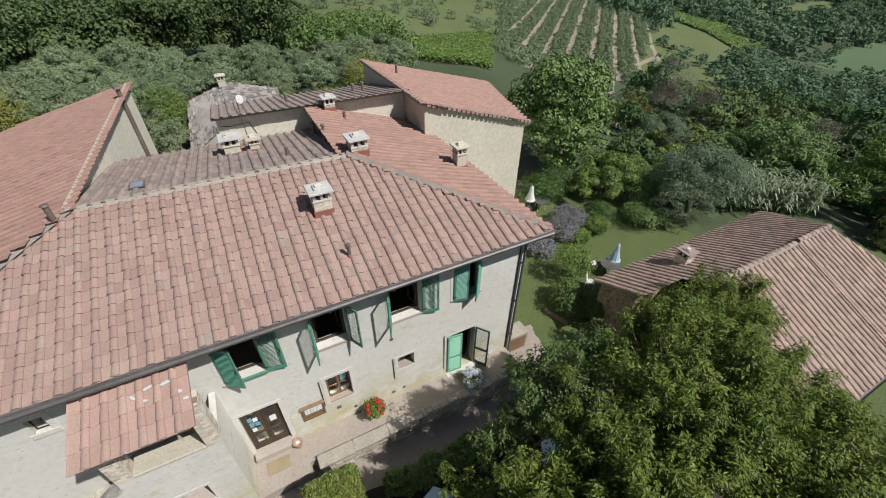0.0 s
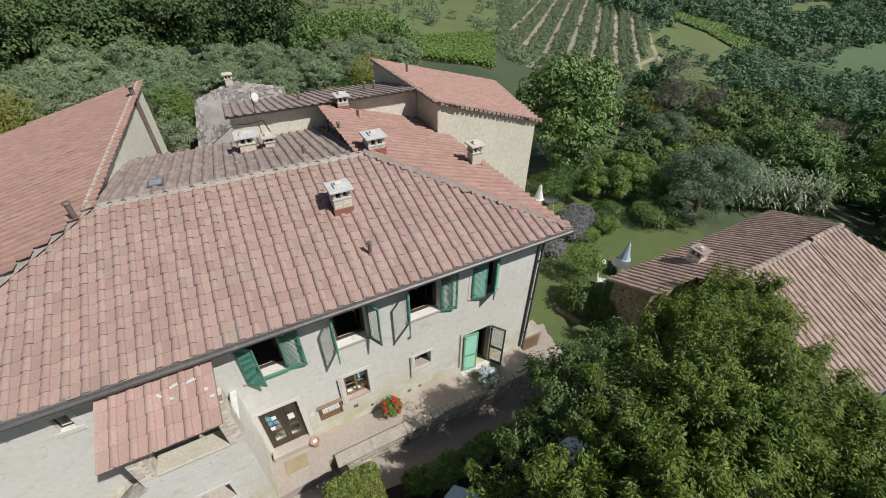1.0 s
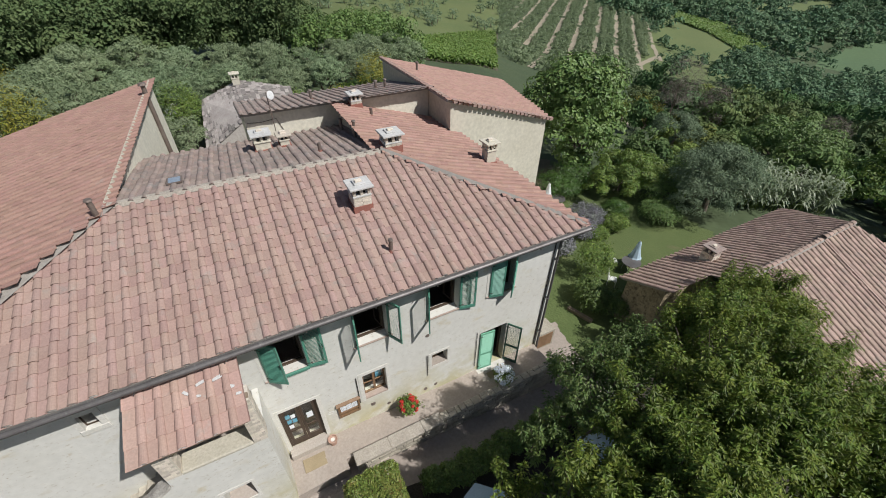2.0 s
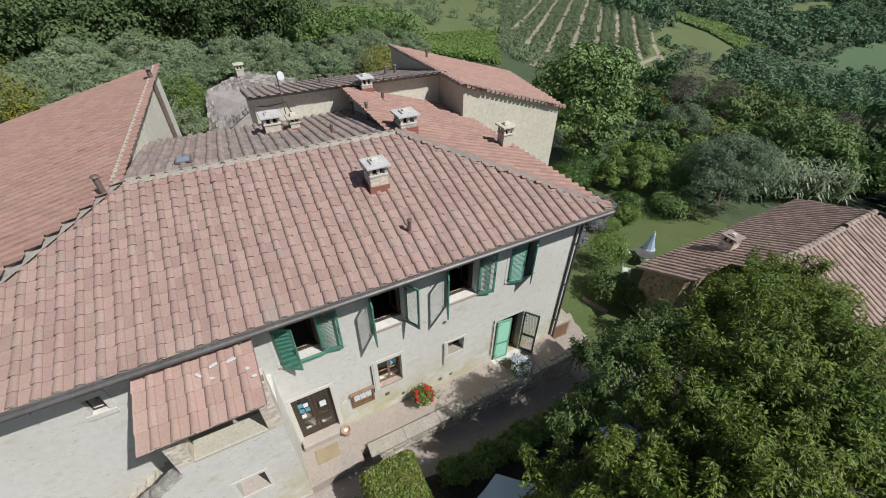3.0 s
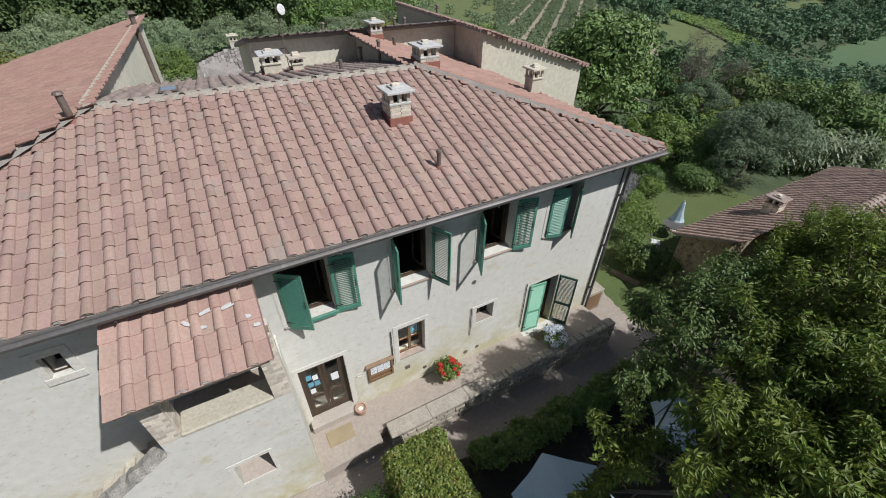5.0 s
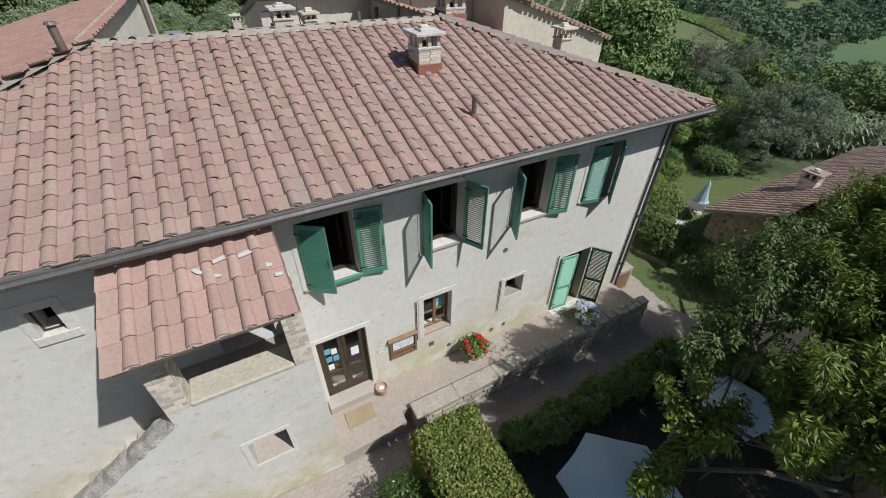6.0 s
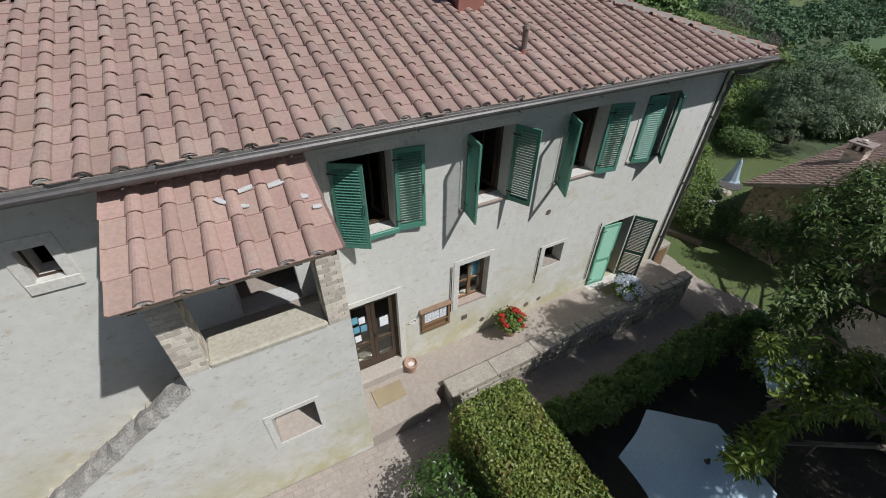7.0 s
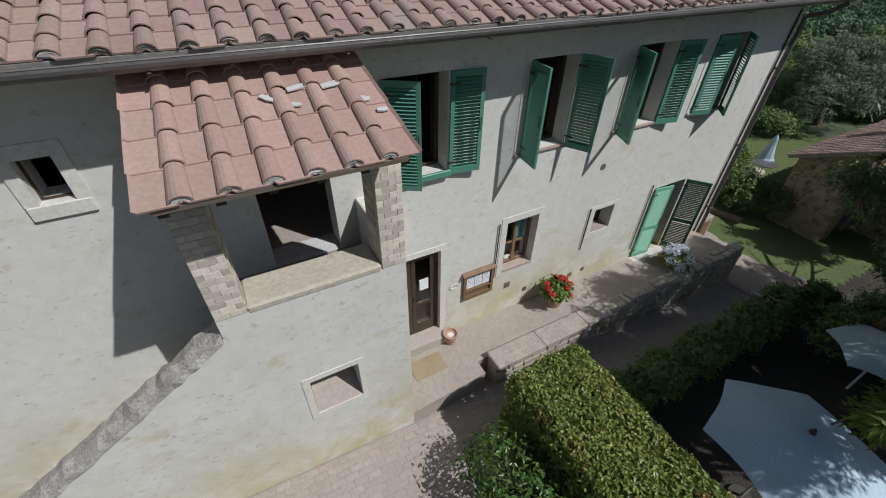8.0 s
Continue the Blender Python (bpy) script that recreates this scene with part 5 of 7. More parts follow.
tiled_roof(rear, "range_roof", (9.45, 16.2, 7.93 - 0.21 * 5.55), (-1, 0, 0), (0, -1, 0.21), 9.1, 5.68, TERRACOTTA_GREY,
           lambda u, v: 0 <= u <= 9.0, seed=32, jitter=1.4)
ends = Geo()
x = 0.55
while x < 9.4:
    ends.add([(x + r * math.cos(a), y, 7.90 + r * 0.9 * math.sin(a)) for y, r in ((10.68, 0.085), (11.05, 0.075)) for a in [math.pi * i / 5 for i in range(6)]],
             [(i, i + 1, 7 + i, 6 + i) for i in range(5)] + [(5, 4, 3, 2, 1, 0)])
    x += PITCH
part("edge_tiles", ends, TERRACOTTA, rear, kind="stuff")
for x, y in ((3.9, 12.6), (7.4, 13.0), (8.0, 13.2)):
    flue(rear, x, y, 7.93 - 0.21 * (y - 10.6), 0.45, 0.07)
wires = Geo()
pts = [Vector((0.7, 10.78, 7.5)), Vector((1.2, 10.78, 7.45)), Vector((1.9, 10.78, 7.52)), Vector((2.1, 10.78, 7.0)), Vector((2.2, 10.78, 6.75))]
for a, b in zip(pts, pts[1:]):
    wires.tube(a, b, 0.012, n=5)
part("cable", wires, DARK_IRON, rear)

# tall wing at the back right, roof falling east
tall = thing("tall_wing", (12.8, 13, -2), "tall tan stuccoed wing with a red terracotta monopitch roof", "house")
bb_z = lambda x: 7.98 - 0.315 * (x - 9.3)
g = Geo()
wall_sheet(g, 9.45, 15.95, -3.0, 7.9, [], 0.35, lambda u, k, z: (u, 8.45 + (u - 9.45) * 0.075 + k, z), top=lambda u: bb_z(u) - 0.08)
part("south_wall", g, STUCCO_TAN, tall, "tan stucco with fine stains")
g = Geo()
wall_sheet(g, 8.81, 17.3, 3.0, 7.86, [], 0.35, lambda u, k, z: (9.45 + k, u, z))
part("west_wall", g, STUCCO_TAN, tall)
g = Geo()
wall_sheet(g, 9.3, 20.5, -3.0, 5.8, [], 0.35, lambda u, k, z: (15.95 - k + (u - 9) * 0.36, u, z), top=lambda u: bb_z(15.95 + (u - 9) * 0.36) - 0.12)
part("east_wall", g, STUCCO_TAN, tall)
al = Vector((0.075, 1, 0)).normalized()
o = Vector((16.25, 8.75, bb_z(16.25)))


def on_tall(u, v):
    x, y = 21.9 - v / 1.048, 8.2 + u
    if not (9.25 < x and y > 8.30 + (x - 9.45) * 0.075):
        return False
    far = 17.0 + (x - 9.4) * 0.36
    east = 16.3 + max(0, y - 9.2) * 0.43
    return y < far and x < east


tiled_roof(tall, "wing_roof", (21.9, 8.2, bb_z(21.9)), (0, 1, 0), (-1, 0, 0.315), 14.0, 13.3, TERRACOTTA_RED, on_tall, seed=33)
edge = Geo()
n_ = 30
for i in range(n_):
    y = 8.5 + i * 0.29
    edge.box(9.20, y, 7.93, 9.42, y + 0.2, 8.06)
for i in range(24):
    x = 9.5 + i * 0.285
    y = 8.33 + (x - 9.45) * 0.075
    edge.box(x, y - 0.1, bb_z(x) - 0.10, x + 0.2, y + 0.14, bb_z(x) + 0.06)
part("verge_tiles", edge, TERRACOTTA, tall, "stepped tile ends along the verge")
flue(tall, 10.7, 14.9, bb_z(10.7), 0.5, 0.07)

# stone-roofed house behind
stone = thing("stone_house", (1.5, 30, -0.6), "old house with a grey stone-slab roof and small chimney", "house")
g = Geo()
apex, fr = Vector((1.5, 31.0, 4.05)), Vector((1.9, 24.5, 2.6))
corners = plane_points((-1.6, 30.5, 3.0), (-2.2, 25.0, 0.6), (5.2, 24.5, 1.0), (5.6, 31.5, 2.9))
wallg = Geo()
for a, b in ((0, 1), (1, 2), (2, 3), (3, 0)):
    p, q = corners[a], corners[b]
    wallg.add([(p.x, p.y, -1.5), (q.x, q.y, -1.5), (q.x, q.y, q.z - 0.05), (p.x, p.y, p.z - 0.05)], [(0, 1, 2, 3)])
part("house_wall", wallg, STONE, stone)
slabs_rng = random.Random(9)
roof_faces = [(corners[0], corners[1], Vector((1.4, 25.2, 2.9)), apex), (corners[2], corners[3], apex, Vector((1.4, 25.2, 2.9)))]
g = Geo()
for a, b, c, d in roof_faces:
    g.add([a, b, c, d], [(0, 1, 2, 3)])
g.add([corners[1], corners[2], Vector((1.4, 25.2, 2.9))], [(0, 1, 2)])
roof = part("slab_roof", g, SLATE, stone)
slabs = Geo()
for a, b, c, d in roof_faces:
    n = (b - a).cross(d - a).normalized()
    if n.z < 0:
        n = -n
    rows_, cols_ = 13, 17
    for j in range(rows_):
        for i in range(cols_):
            u0, v0 = (i + slabs_rng.uniform(-0.3, 0.3)) / cols_, (j + slabs_rng.uniform(-0.2, 0.2)) / rows_
            u1, v1 = u0 + 1.25 / cols_, v0 + 1.35 / rows_
            at = lambda u, v: (a + (b - a) * min(max(u, 0), 1)) * (1 - min(max(v, 0), 1)) + (d + (c - d) * min(max(u, 0), 1)) * min(max(v, 0), 1)
            h0, h1 = slabs_rng.uniform(0.07, 0.17), 0.03
            P = [at(u0, v0) + n * h0, at(u1, v0) + n * h0, at(u1, v1) + n * h1, at(u0, v1) + n * h1]
            Q = [p - n * 0.05 for p in P]
            slabs.add(P + Q, [(0, 1, 2, 3), (4, 5, 1, 0), (5, 6, 2, 1), (6, 7, 3, 2), (7, 4, 0, 3)])
part("slab_course", slabs, SLATE, roof, kind="stuff")
chimney(stone, 2.6, 26.0, 2.5, 0.5, 0.35, 0.2, skirt=False, plain=True, slab=STUCCO_TAN)
chimney(stone, 1.35, 30.6, 3.95, 0.6, 0.45, 0.3, skirt=False, plain=True, slab=STUCCO_TAN)

# ---- outbuilding ----
barn = thing("outbuilding", (22, -3.5, -2.3), "stone outbuilding with a weathered brown tiled roof and chimney", "barn")
RZ, RY = 1.82, -2.68
SA = (RZ - 0.0) / (1.25 - RY)
g = Geo()
wall_sheet(g, -1.05, 0.95, -3.5, 1.1, [], 0.4, lambda u, k, z: (15.95 + k, u, z), top=lambda u: RZ - 0.12 - SA * abs(u - RY))
wall_sheet(g, 16.35, 18.6, -3.5, RZ - 0.14 - SA * (-1.05 - RY), [(17.0, 17.9, -3.4, -0.9)], 0.4, lambda u, k, z: (u, -1.05 + k, z))
wall_sheet(g, -8.2, -0.7, -3.5, 1.5, [], 0.4, lambda u, k, z: (18.6 + k, u, z), top=lambda u: RZ - 0.12 - SA * abs(u - RY))
wall_sheet(g, 16.35, 29.2, -3.5, -0.12, [], 0.4, lambda u, k, z: (u, 0.95 - k, z))
wall_sheet(g, 19.0, 29.2, -3.5, -0.85, [], 0.4, lambda u, k, z: (u, -8.2 + k, z))
wall_sheet(g, -8.2, 0.95, -3.5, -0.5, [], 0.4, lambda u, k, z: (29.2 - k, u, z))
part("barn_wall", g, BARN_STONE, barn, "tan rubble stone wall")
part("door_leaf", Geo().box(17.0, -0.90, -3.4, 17.9, -0.85, -0.9), WOOD_DARK, barn)
nA = math.hypot(1, SA)
tiled_roof(barn, "far_slope", (30.3, 1.25, 0.0), (-1, 0, 0), (0, -1, SA), 14.7, 3.93 * nA, TERRACOTTA_BROWN,
           lambda u, v: v / nA < 3.9 and 30.2 - u > (15.6 if v / nA < 2.55 else 18.25) and 30.2 - u < 30.2 - 1.9 * (v / nA) / 3.9, seed=41, jitter=1.5)
tiled_roof(barn, "near_slope", (18.25, -8.6, RZ - SA * 5.92), (1, 0, 0), (0, 1, SA), 16.2, 5.92 * nA, TERRACOTTA_BROWN,
           lambda u, v: v / nA < 5.88 and u < 10.05 + 3.2 * (1 - (v / nA) / 5.92), seed=42, jitter=1.5)
ridge_line(barn, (18.3, RY, RZ + 0.10), (25.1, RY, RZ + 0.10), TERRACOTTA_BROWN, "ridge_tiles", r=0.13)
ridge_line(barn, (25.1, RY, RZ + 0.22), (28.2, RY, RZ + 0.20), TERRACOTTA_BROWN, "ridge_tiles", r=0.14)
seam = Geo()
for i in range(17):
    y = RY - 0.05 - i * 0.35
    z = RZ - SA * (RY - y)
    seam.add([(25.1 + dx, yy, zz + dz) for yy, zz in ((y, z), (y - 0.38, z - SA * 0.38)) for dx, dz in ((-0.1, 0.03), (-0.05, 0.16), (0.05, 0.16), (0.1, 0.03))],
             [(0, 1, 5, 4), (1, 2, 6, 5), (2, 3, 7, 6), (4, 5, 6, 7)])
part("raised_verge", seam, TERRACOTTA_BROWN, barn)
chimney(barn, 20.05, -0.35, RZ - SA * 2.1, 0.62, 0.42, 0.22, slab=TERRACOTTA_GREY, skirt=False)
eg = Geo()
half_round((31.0, -8.68, RZ - SA * 5.92 - 0.05), (18.25, -8.68, RZ - SA * 5.92 - 0.05), 0.08, eg)
part("gutter", eg, GUTTER, barn)


BARN_K, BARN_PIVOT = 0.94, Vector((1.3, -8.9, 14.3))
barn.scale = (BARN_K,) * 3
barn.location = BARN_PIVOT + (barn.location - BARN_PIVOT) * BARN_K


# ---- planting ----
def leaf_mesh(name, centres, normals, length, width, material, seed=0, spread=0.65, droop=0.0):
    """Many small four-cornered leaves; normals: the way each one faces, loosened by spread."""
    rng = np.random.default_rng(seed)
    C, N = np.asarray(centres, float), np.asarray(normals, float)
    n = len(C)
    N = N + rng.normal(0, spread, (n, 3))
    N /= np.linalg.norm(N, axis=1, keepdims=True) + 1e-9
    T = rng.normal(0, 1, (n, 3))
    T[:, 2] -= droop
    T -= N * np.sum(T * N, axis=1, keepdims=True)
    T /= np.linalg.norm(T, axis=1, keepdims=True) + 1e-9
    B = np.cross(N, T)
    s = rng.uniform(0.7, 1.3, (n, 1))
    L, W = length * s / 2, width * s / 2
    V = np.stack([C - T * L, C + B * W - T * L * 0.1 + N * W * 0.35, C + T * L, C - B * W - T * L * 0.1 + N * W * 0.35], axis=1).reshape(-1, 3)
    return quick_mesh(name, V, np.arange(4 * n), 4, material)


def crown_points(blobs, count, clumps, seed, shell=0.72, tight=0.13, up=0.6, solid=0.0):
    """Leaf places in clumps over a union of ellipsoids ((centre), (radii)); gaps stay between the clumps."""
    rng = np.random.default_rng(seed)
    area = np.array([r[0] * r[1] + r[1] * r[2] + r[0] * r[2] for _, r in blobs])
    pick = rng.choice(len(blobs), clumps, p=area / area.sum())
    d = rng.normal(0, 1, (clumps, 3))
    d[:, 2] = np.where(d[:, 2] < -0.5, -d[:, 2], d[:, 2])
    d /= np.linalg.norm(d, axis=1, keepdims=True)
    c0 = np.array([b[0] for b in blobs], float)[pick]
    r0 = np.array([b[1] for b in blobs], float)[pick]
    f = rng.uniform(shell, 1.06, (clumps, 1)) ** 0.8
    centres = c0 + d * r0 * f
    per = rng.choice(clumps, count)
    size = r0[per].mean(axis=1, keepdims=True) * tight
    q = rng.normal(0, 1, (count, 3))
    if solid:
        # each clump is a small leafy mound of its own, bare inside
        grow = rng.uniform(0.7, 1.3, (clumps, 1))[per]
        q /= np.linalg.norm(q, axis=1, keepdims=True)
        q[:, 2] = np.where(q[:, 2] < -0.3, -q[:, 2], q[:, 2])
        P = centres[per] + q * size * grow * rng.uniform(1.3, 2.0, (count, 1)) * np.array([1.1, 1.1, 0.8])
        N = q * solid + (P - c0[per]) / r0[per] * (1 - solid)
    else:
        P = centres[per] + q * size * np.array([1.15, 1.15, 0.8])
        N = (P - c0[per]) / r0[per]
    N /= np.linalg.norm(N, axis=1, keepdims=True) + 1e-9
    N[:, 2] += up
    return P, N, centres, c0[per]


def trunk_geo(base, top, r, blobs, seed, limbs=7):
    rng = random.Random(seed)
    g = Geo()
    base, top = Vector(base), Vector(top)
    mid = base.lerp(top, 0.5) + Vector((rng.uniform(-0.15, 0.15), rng.uniform(-0.15, 0.15), 0)) * (top - base).length * 0.3
    g.tube(base - Vector((0, 0, 0.3)), base + Vector((0, 0, 0.15)), r * 1.5, r * 1.1, caps=False)
    g.tube(base + Vector((0, 0, 0.15)), mid, r * 1.1, r * 0.85, caps=False)
    g.tube(mid, top, r * 0.85, r * 0.55, caps=False)
    for i in range(limbs):
        c, q = blobs[i % len(blobs)]
        end = Vector(c) + Vector((rng.uniform(-0.75, 0.75) * q[0], rng.uniform(-0.75, 0.75) * q[1], rng.uniform(-0.1, 0.7) * q[2]))
        start = mid.lerp(top, rng.uniform(0.3, 1.0))
        knee = start.lerp(end, 0.45) + Vector((rng.uniform(-0.2, 0.2), rng.uniform(-0.2, 0.2), 0.1)) * (end - start).length * 0.4
        g.tube(start, knee, r * 0.42, r * 0.28, 6, caps=False)
        g.tube(knee, end, r * 0.28, r * 0.06, 6, caps=False)
        for k in range(2):
            tip = knee.lerp(end, 0.5) + Vector((rng.uniform(-0.5, 0.5) * q[0], rng.uniform(-0.5, 0.5) * q[1], rng.uniform(0, 0.4) * q[2]))
            g.tube(knee.lerp(end, 0.3 * k + 0.1), tip, r * 0.16, r * 0.04, 5, caps=False)
    return g


def tree(name, x, y, blobs, material, count, clumps, size, label, category="tree", seed=1, trunk=0.15, shell=0.72, tight=0.13, width=0.45, group="", spread=0.6, z=None, solid=0.0, up=None):
    """A tree or shrub: blobs are given from its foot."""
    z = ground_z(x, y) if z is None else z
    ob = thing(name, (x, y, z), label, category, group)
    bl = [((c[0] + x, c[1] + y, c[2] + z), r) for c, r in blobs]
    low = min(c[2] for c, r in bl)
    P, N, _, _ = crown_points(bl, count, clumps, seed, shell, tight, (0.35 if solid else 0.6) if up is None else up, solid)
    part("crown", leaf_mesh("crown", P, N, size, size * width, material, seed, spread), None, ob)
    if trunk:
        mean = sum((Vector(c) for c, r in bl), Vector()) / len(bl)
        part("trunk", trunk_geo((x, y, z), (mean.x * 0.6 + x * 0.4, mean.y * 0.6 + y * 0.4, max(low, z + 0.4)), trunk, bl, seed, 4 + 2 * len(bl)), BARK, ob)
    return ob


def shoot_tree(name, x, y, z, blobs, material, shoots, label, seed, trunk, per=105, ll=0.118, lw=0.044, tall=(0.7, 1.5), category="tree", lift=0.75):
    """A tree of upright leafy shoots: round each stem hang long narrow leaves; the inside is filled more loosely."""
    ob = thing(name, (x, y, z), label, category)
    bl = [((c[0] + x, c[1] + y, c[2] + z), r) for c, r in blobs]
    rng = np.random.default_rng(seed)
    P, N, _, _ = crown_points(bl, shoots, max(6, shoots // 3), seed, 0.62, 0.10, 0.2)
    stem = N * 0.75 + np.array([0, 0, lift]) + rng.normal(0, 0.22, N.shape)
    stem /= np.linalg.norm(stem, axis=1, keepdims=True)
    length = rng.uniform(*tall, (shoots, 1))
    base = P - stem * length * 0.55
    k = np.repeat(np.arange(shoots), per)
    n = len(k)
    t = rng.uniform(0, 1, (n, 1)) ** 0.8
    S, L0 = stem[k], length[k]
    ref = rng.normal(0, 1, (n, 3))
    out = ref - S * np.sum(ref * S, axis=1, keepdims=True)
    out /= np.linalg.norm(out, axis=1, keepdims=True) + 1e-9
    C = base[k] + S * L0 * t + out * 0.24 * (1 - 0.75 * t) * rng.uniform(0.1, 1, (n, 1)) * L0
    d = out * rng.uniform(0.6, 1.0, (n, 1)) + S * 0.25 + np.array([0, 0, -0.45]) + rng.normal(0, 0.2, (n, 3))
    d /= np.linalg.norm(d, axis=1, keepdims=True)
    w = np.cross(d, S + rng.normal(0, 0.35, (n, 3)))
    w /= np.linalg.norm(w, axis=1, keepdims=True) + 1e-9
    up = np.cross(w, d)
    L, W = ll * rng.uniform(0.7, 1.25, (n, 1)), lw * rng.uniform(0.8, 1.25, (n, 1)) / 2
    V = np.stack([C, C + d * L * 0.42 + w * W + up * W * 0.3, C + d * L - np.array([0, 0, 0.012]), C + d * L * 0.42 - w * W + up * W * 0.3], axis=1).reshape(-1, 3)
    part("crown", quick_mesh("crown", V, np.arange(len(V)), 4, material), None, ob)
    inner = [(c, (r[0] * 0.7, r[1] * 0.7, r[2] * 0.6)) for c, r in bl]
    P, N, _, _ = crown_points(inner, shoots * 5, shoots, seed + 7, 0.2, 0.2)
    part("inner_leaves", leaf_mesh("inner_leaves", P, N, 0.13, 0.055, material, seed + 7, 1.0), None, ob, kind="stuff")
    mean = sum((Vector(c) for c, r in bl), Vector()) / len(bl)
    if trunk:
        g = trunk_geo((x, y, z), (mean.x * 0.5 + x * 0.5, mean.y * 0.5 + y * 0.5, max(z + 0.4, mean.z - 1.2)), trunk, bl, seed, len(bl))
        for i in range(0, shoots, 2):
            g.tube(base[i] - stem[i] * 0.3, base[i] + stem[i] * length[i] * 0.8, 0.016, 0.005, 4, caps=False)
        part("trunk", g, BARK, ob)
    return ob


# the big trees in front, with upright shoots of long drooping leaves
def crown_of(bx, by, blobs):
    """Crown masses given in the world, turned into offsets from the tree's foot."""
    return [((c[0] - bx, c[1] - by, c[2] - ground_z(bx, by)), r) for c, r in blobs]


shoot_tree("cherry_tree", 9.8, -7.2, ground_z(9.8, -7.2), crown_of(9.8, -7.2, [
    ((10.0, -6.6, 5.4), (1.7, 1.6, 1.2)), ((8.4, -7.2, 5.2), (1.6, 1.4, 1.0)), ((11.3, -7.6, 4.8), (1.5, 1.4, 1.0)), ((8.7, -8.9, 5.0), (1.7, 1.5, 1.0)),
    ((11.2, -5.3, 4.6), (1.4, 1.2, 0.9)), ((8.2, -5.6, 5.0), (1.5, 1.3, 0.9)), ((12.5, -6.3, 4.5), (1.3, 1.3, 0.9)), ((10.3, -9.6, 4.6), (1.6, 1.4, 1.0)),
    ((12.2, -9.0, 4.2), (1.4, 1.3, 1.0)), ((13.4, -6.2, 4.5), (1.2, 1.1, 0.9)), ((12.0, -4.7, 4.8), (1.2, 0.9, 0.8)), ((10.8, -4.2, 4.5), (0.9, 0.6, 0.6)),
    ((9.6, -6.6, 3.7), (1.8, 1.6, 0.8)), ((7.6, -7.2, 3.8), (1.4, 1.2, 0.7)), ((11.6, -6.8, 3.5), (1.5, 1.4, 0.8)), ((13.2, -8.2, 3.6), (1.3, 1.2, 0.9)),
    # the first two masses are added out of view, to shade the ground
    ((9.5, -11.0, 4.6), (2.2, 1.6, 1.2)), ((12.3, -10.8, 4.2), (2.0, 1.6, 1.2)), ((15.9, -3.5, 2.6), (1.3, 1.0, 0.8)), ((16.4, -4.3, 3.3), (1.4, 1.1, 0.8)),
    ((11.0, -4.0, 3.2), (1.1, 0.8, 0.7)), ((15.0, -3.3, 1.8), (0.9, 0.6, 0.6)), ((15.4, -3.4, 1.5), (1.5, 0.9, 0.7)), ((17.3, -4.2, 2.0), (1.5, 1.0, 0.9))]),
    LEAF_TREE, 1700, "large spreading cherry tree with bright drooping leaves and crown masses added out of view", 51, 0.24)
shoot_tree("cherry_tree", 6.6, -8.2, ground_z(6.6, -8.2), crown_of(6.6, -8.2, [
    ((6.6, -6.6, 4.8), (1.3, 1.2, 0.8)), ((5.4, -6.4, 4.4), (1.0, 0.9, 0.7)), ((4.4, -6.8, 4.8), (0.8, 0.8, 0.7)), ((3.5, -5.45, 3.75), (0.55, 0.45, 0.3)), ((3.15, -5.75, 2.65), (0.5, 0.4, 0.25)),
    ((6.3, -7.9, 5.4), (1.3, 1.2, 0.8)), ((4.9, -7.8, 5.2), (0.9, 0.8, 0.7))]),
    LEAF_TREE, 420, "cherry tree with bright drooping leaves over the parasols", 53, 0.18, per=85, lift=0.6, tall=(0.6, 1.2))
shoot_tree("plum_tree", 9.3, -4.7, ground_z(9.3, -4.7), crown_of(9.3, -4.7, [
    ((6.5, -5.0, 4.5), (1.1, 0.9, 0.8)), ((8.4, -4.3, 4.3), (1.3, 0.9, 0.8)), ((6.8, -4.1, 4.4), (0.9, 0.6, 0.8)), ((9.6, -3.7, 3.8), (0.8, 0.5, 0.5)),
    ((7.1, -3.5, 3.6), (0.8, 0.5, 0.5)), ((5.3, -4.8, 3.6), (0.8, 0.6, 0.6)),
    ((9.5, -3.5, 2.6), (1.1, 0.6, 0.8)), ((7.6, -4.5, 2.2), (1.0, 0.5, 0.45)), ((4.8, -5.8, 2.6), (0.6, 0.4, 0.4)), ((6.8, -6.7, 2.0), (0.8, 0.6, 0.4))]),
    LEAF_DARK, 390, "smaller dark green plum tree beside the lane", 52, 0.11, per=36, ll=0.11, lw=0.045, tall=(0.5, 1.0))


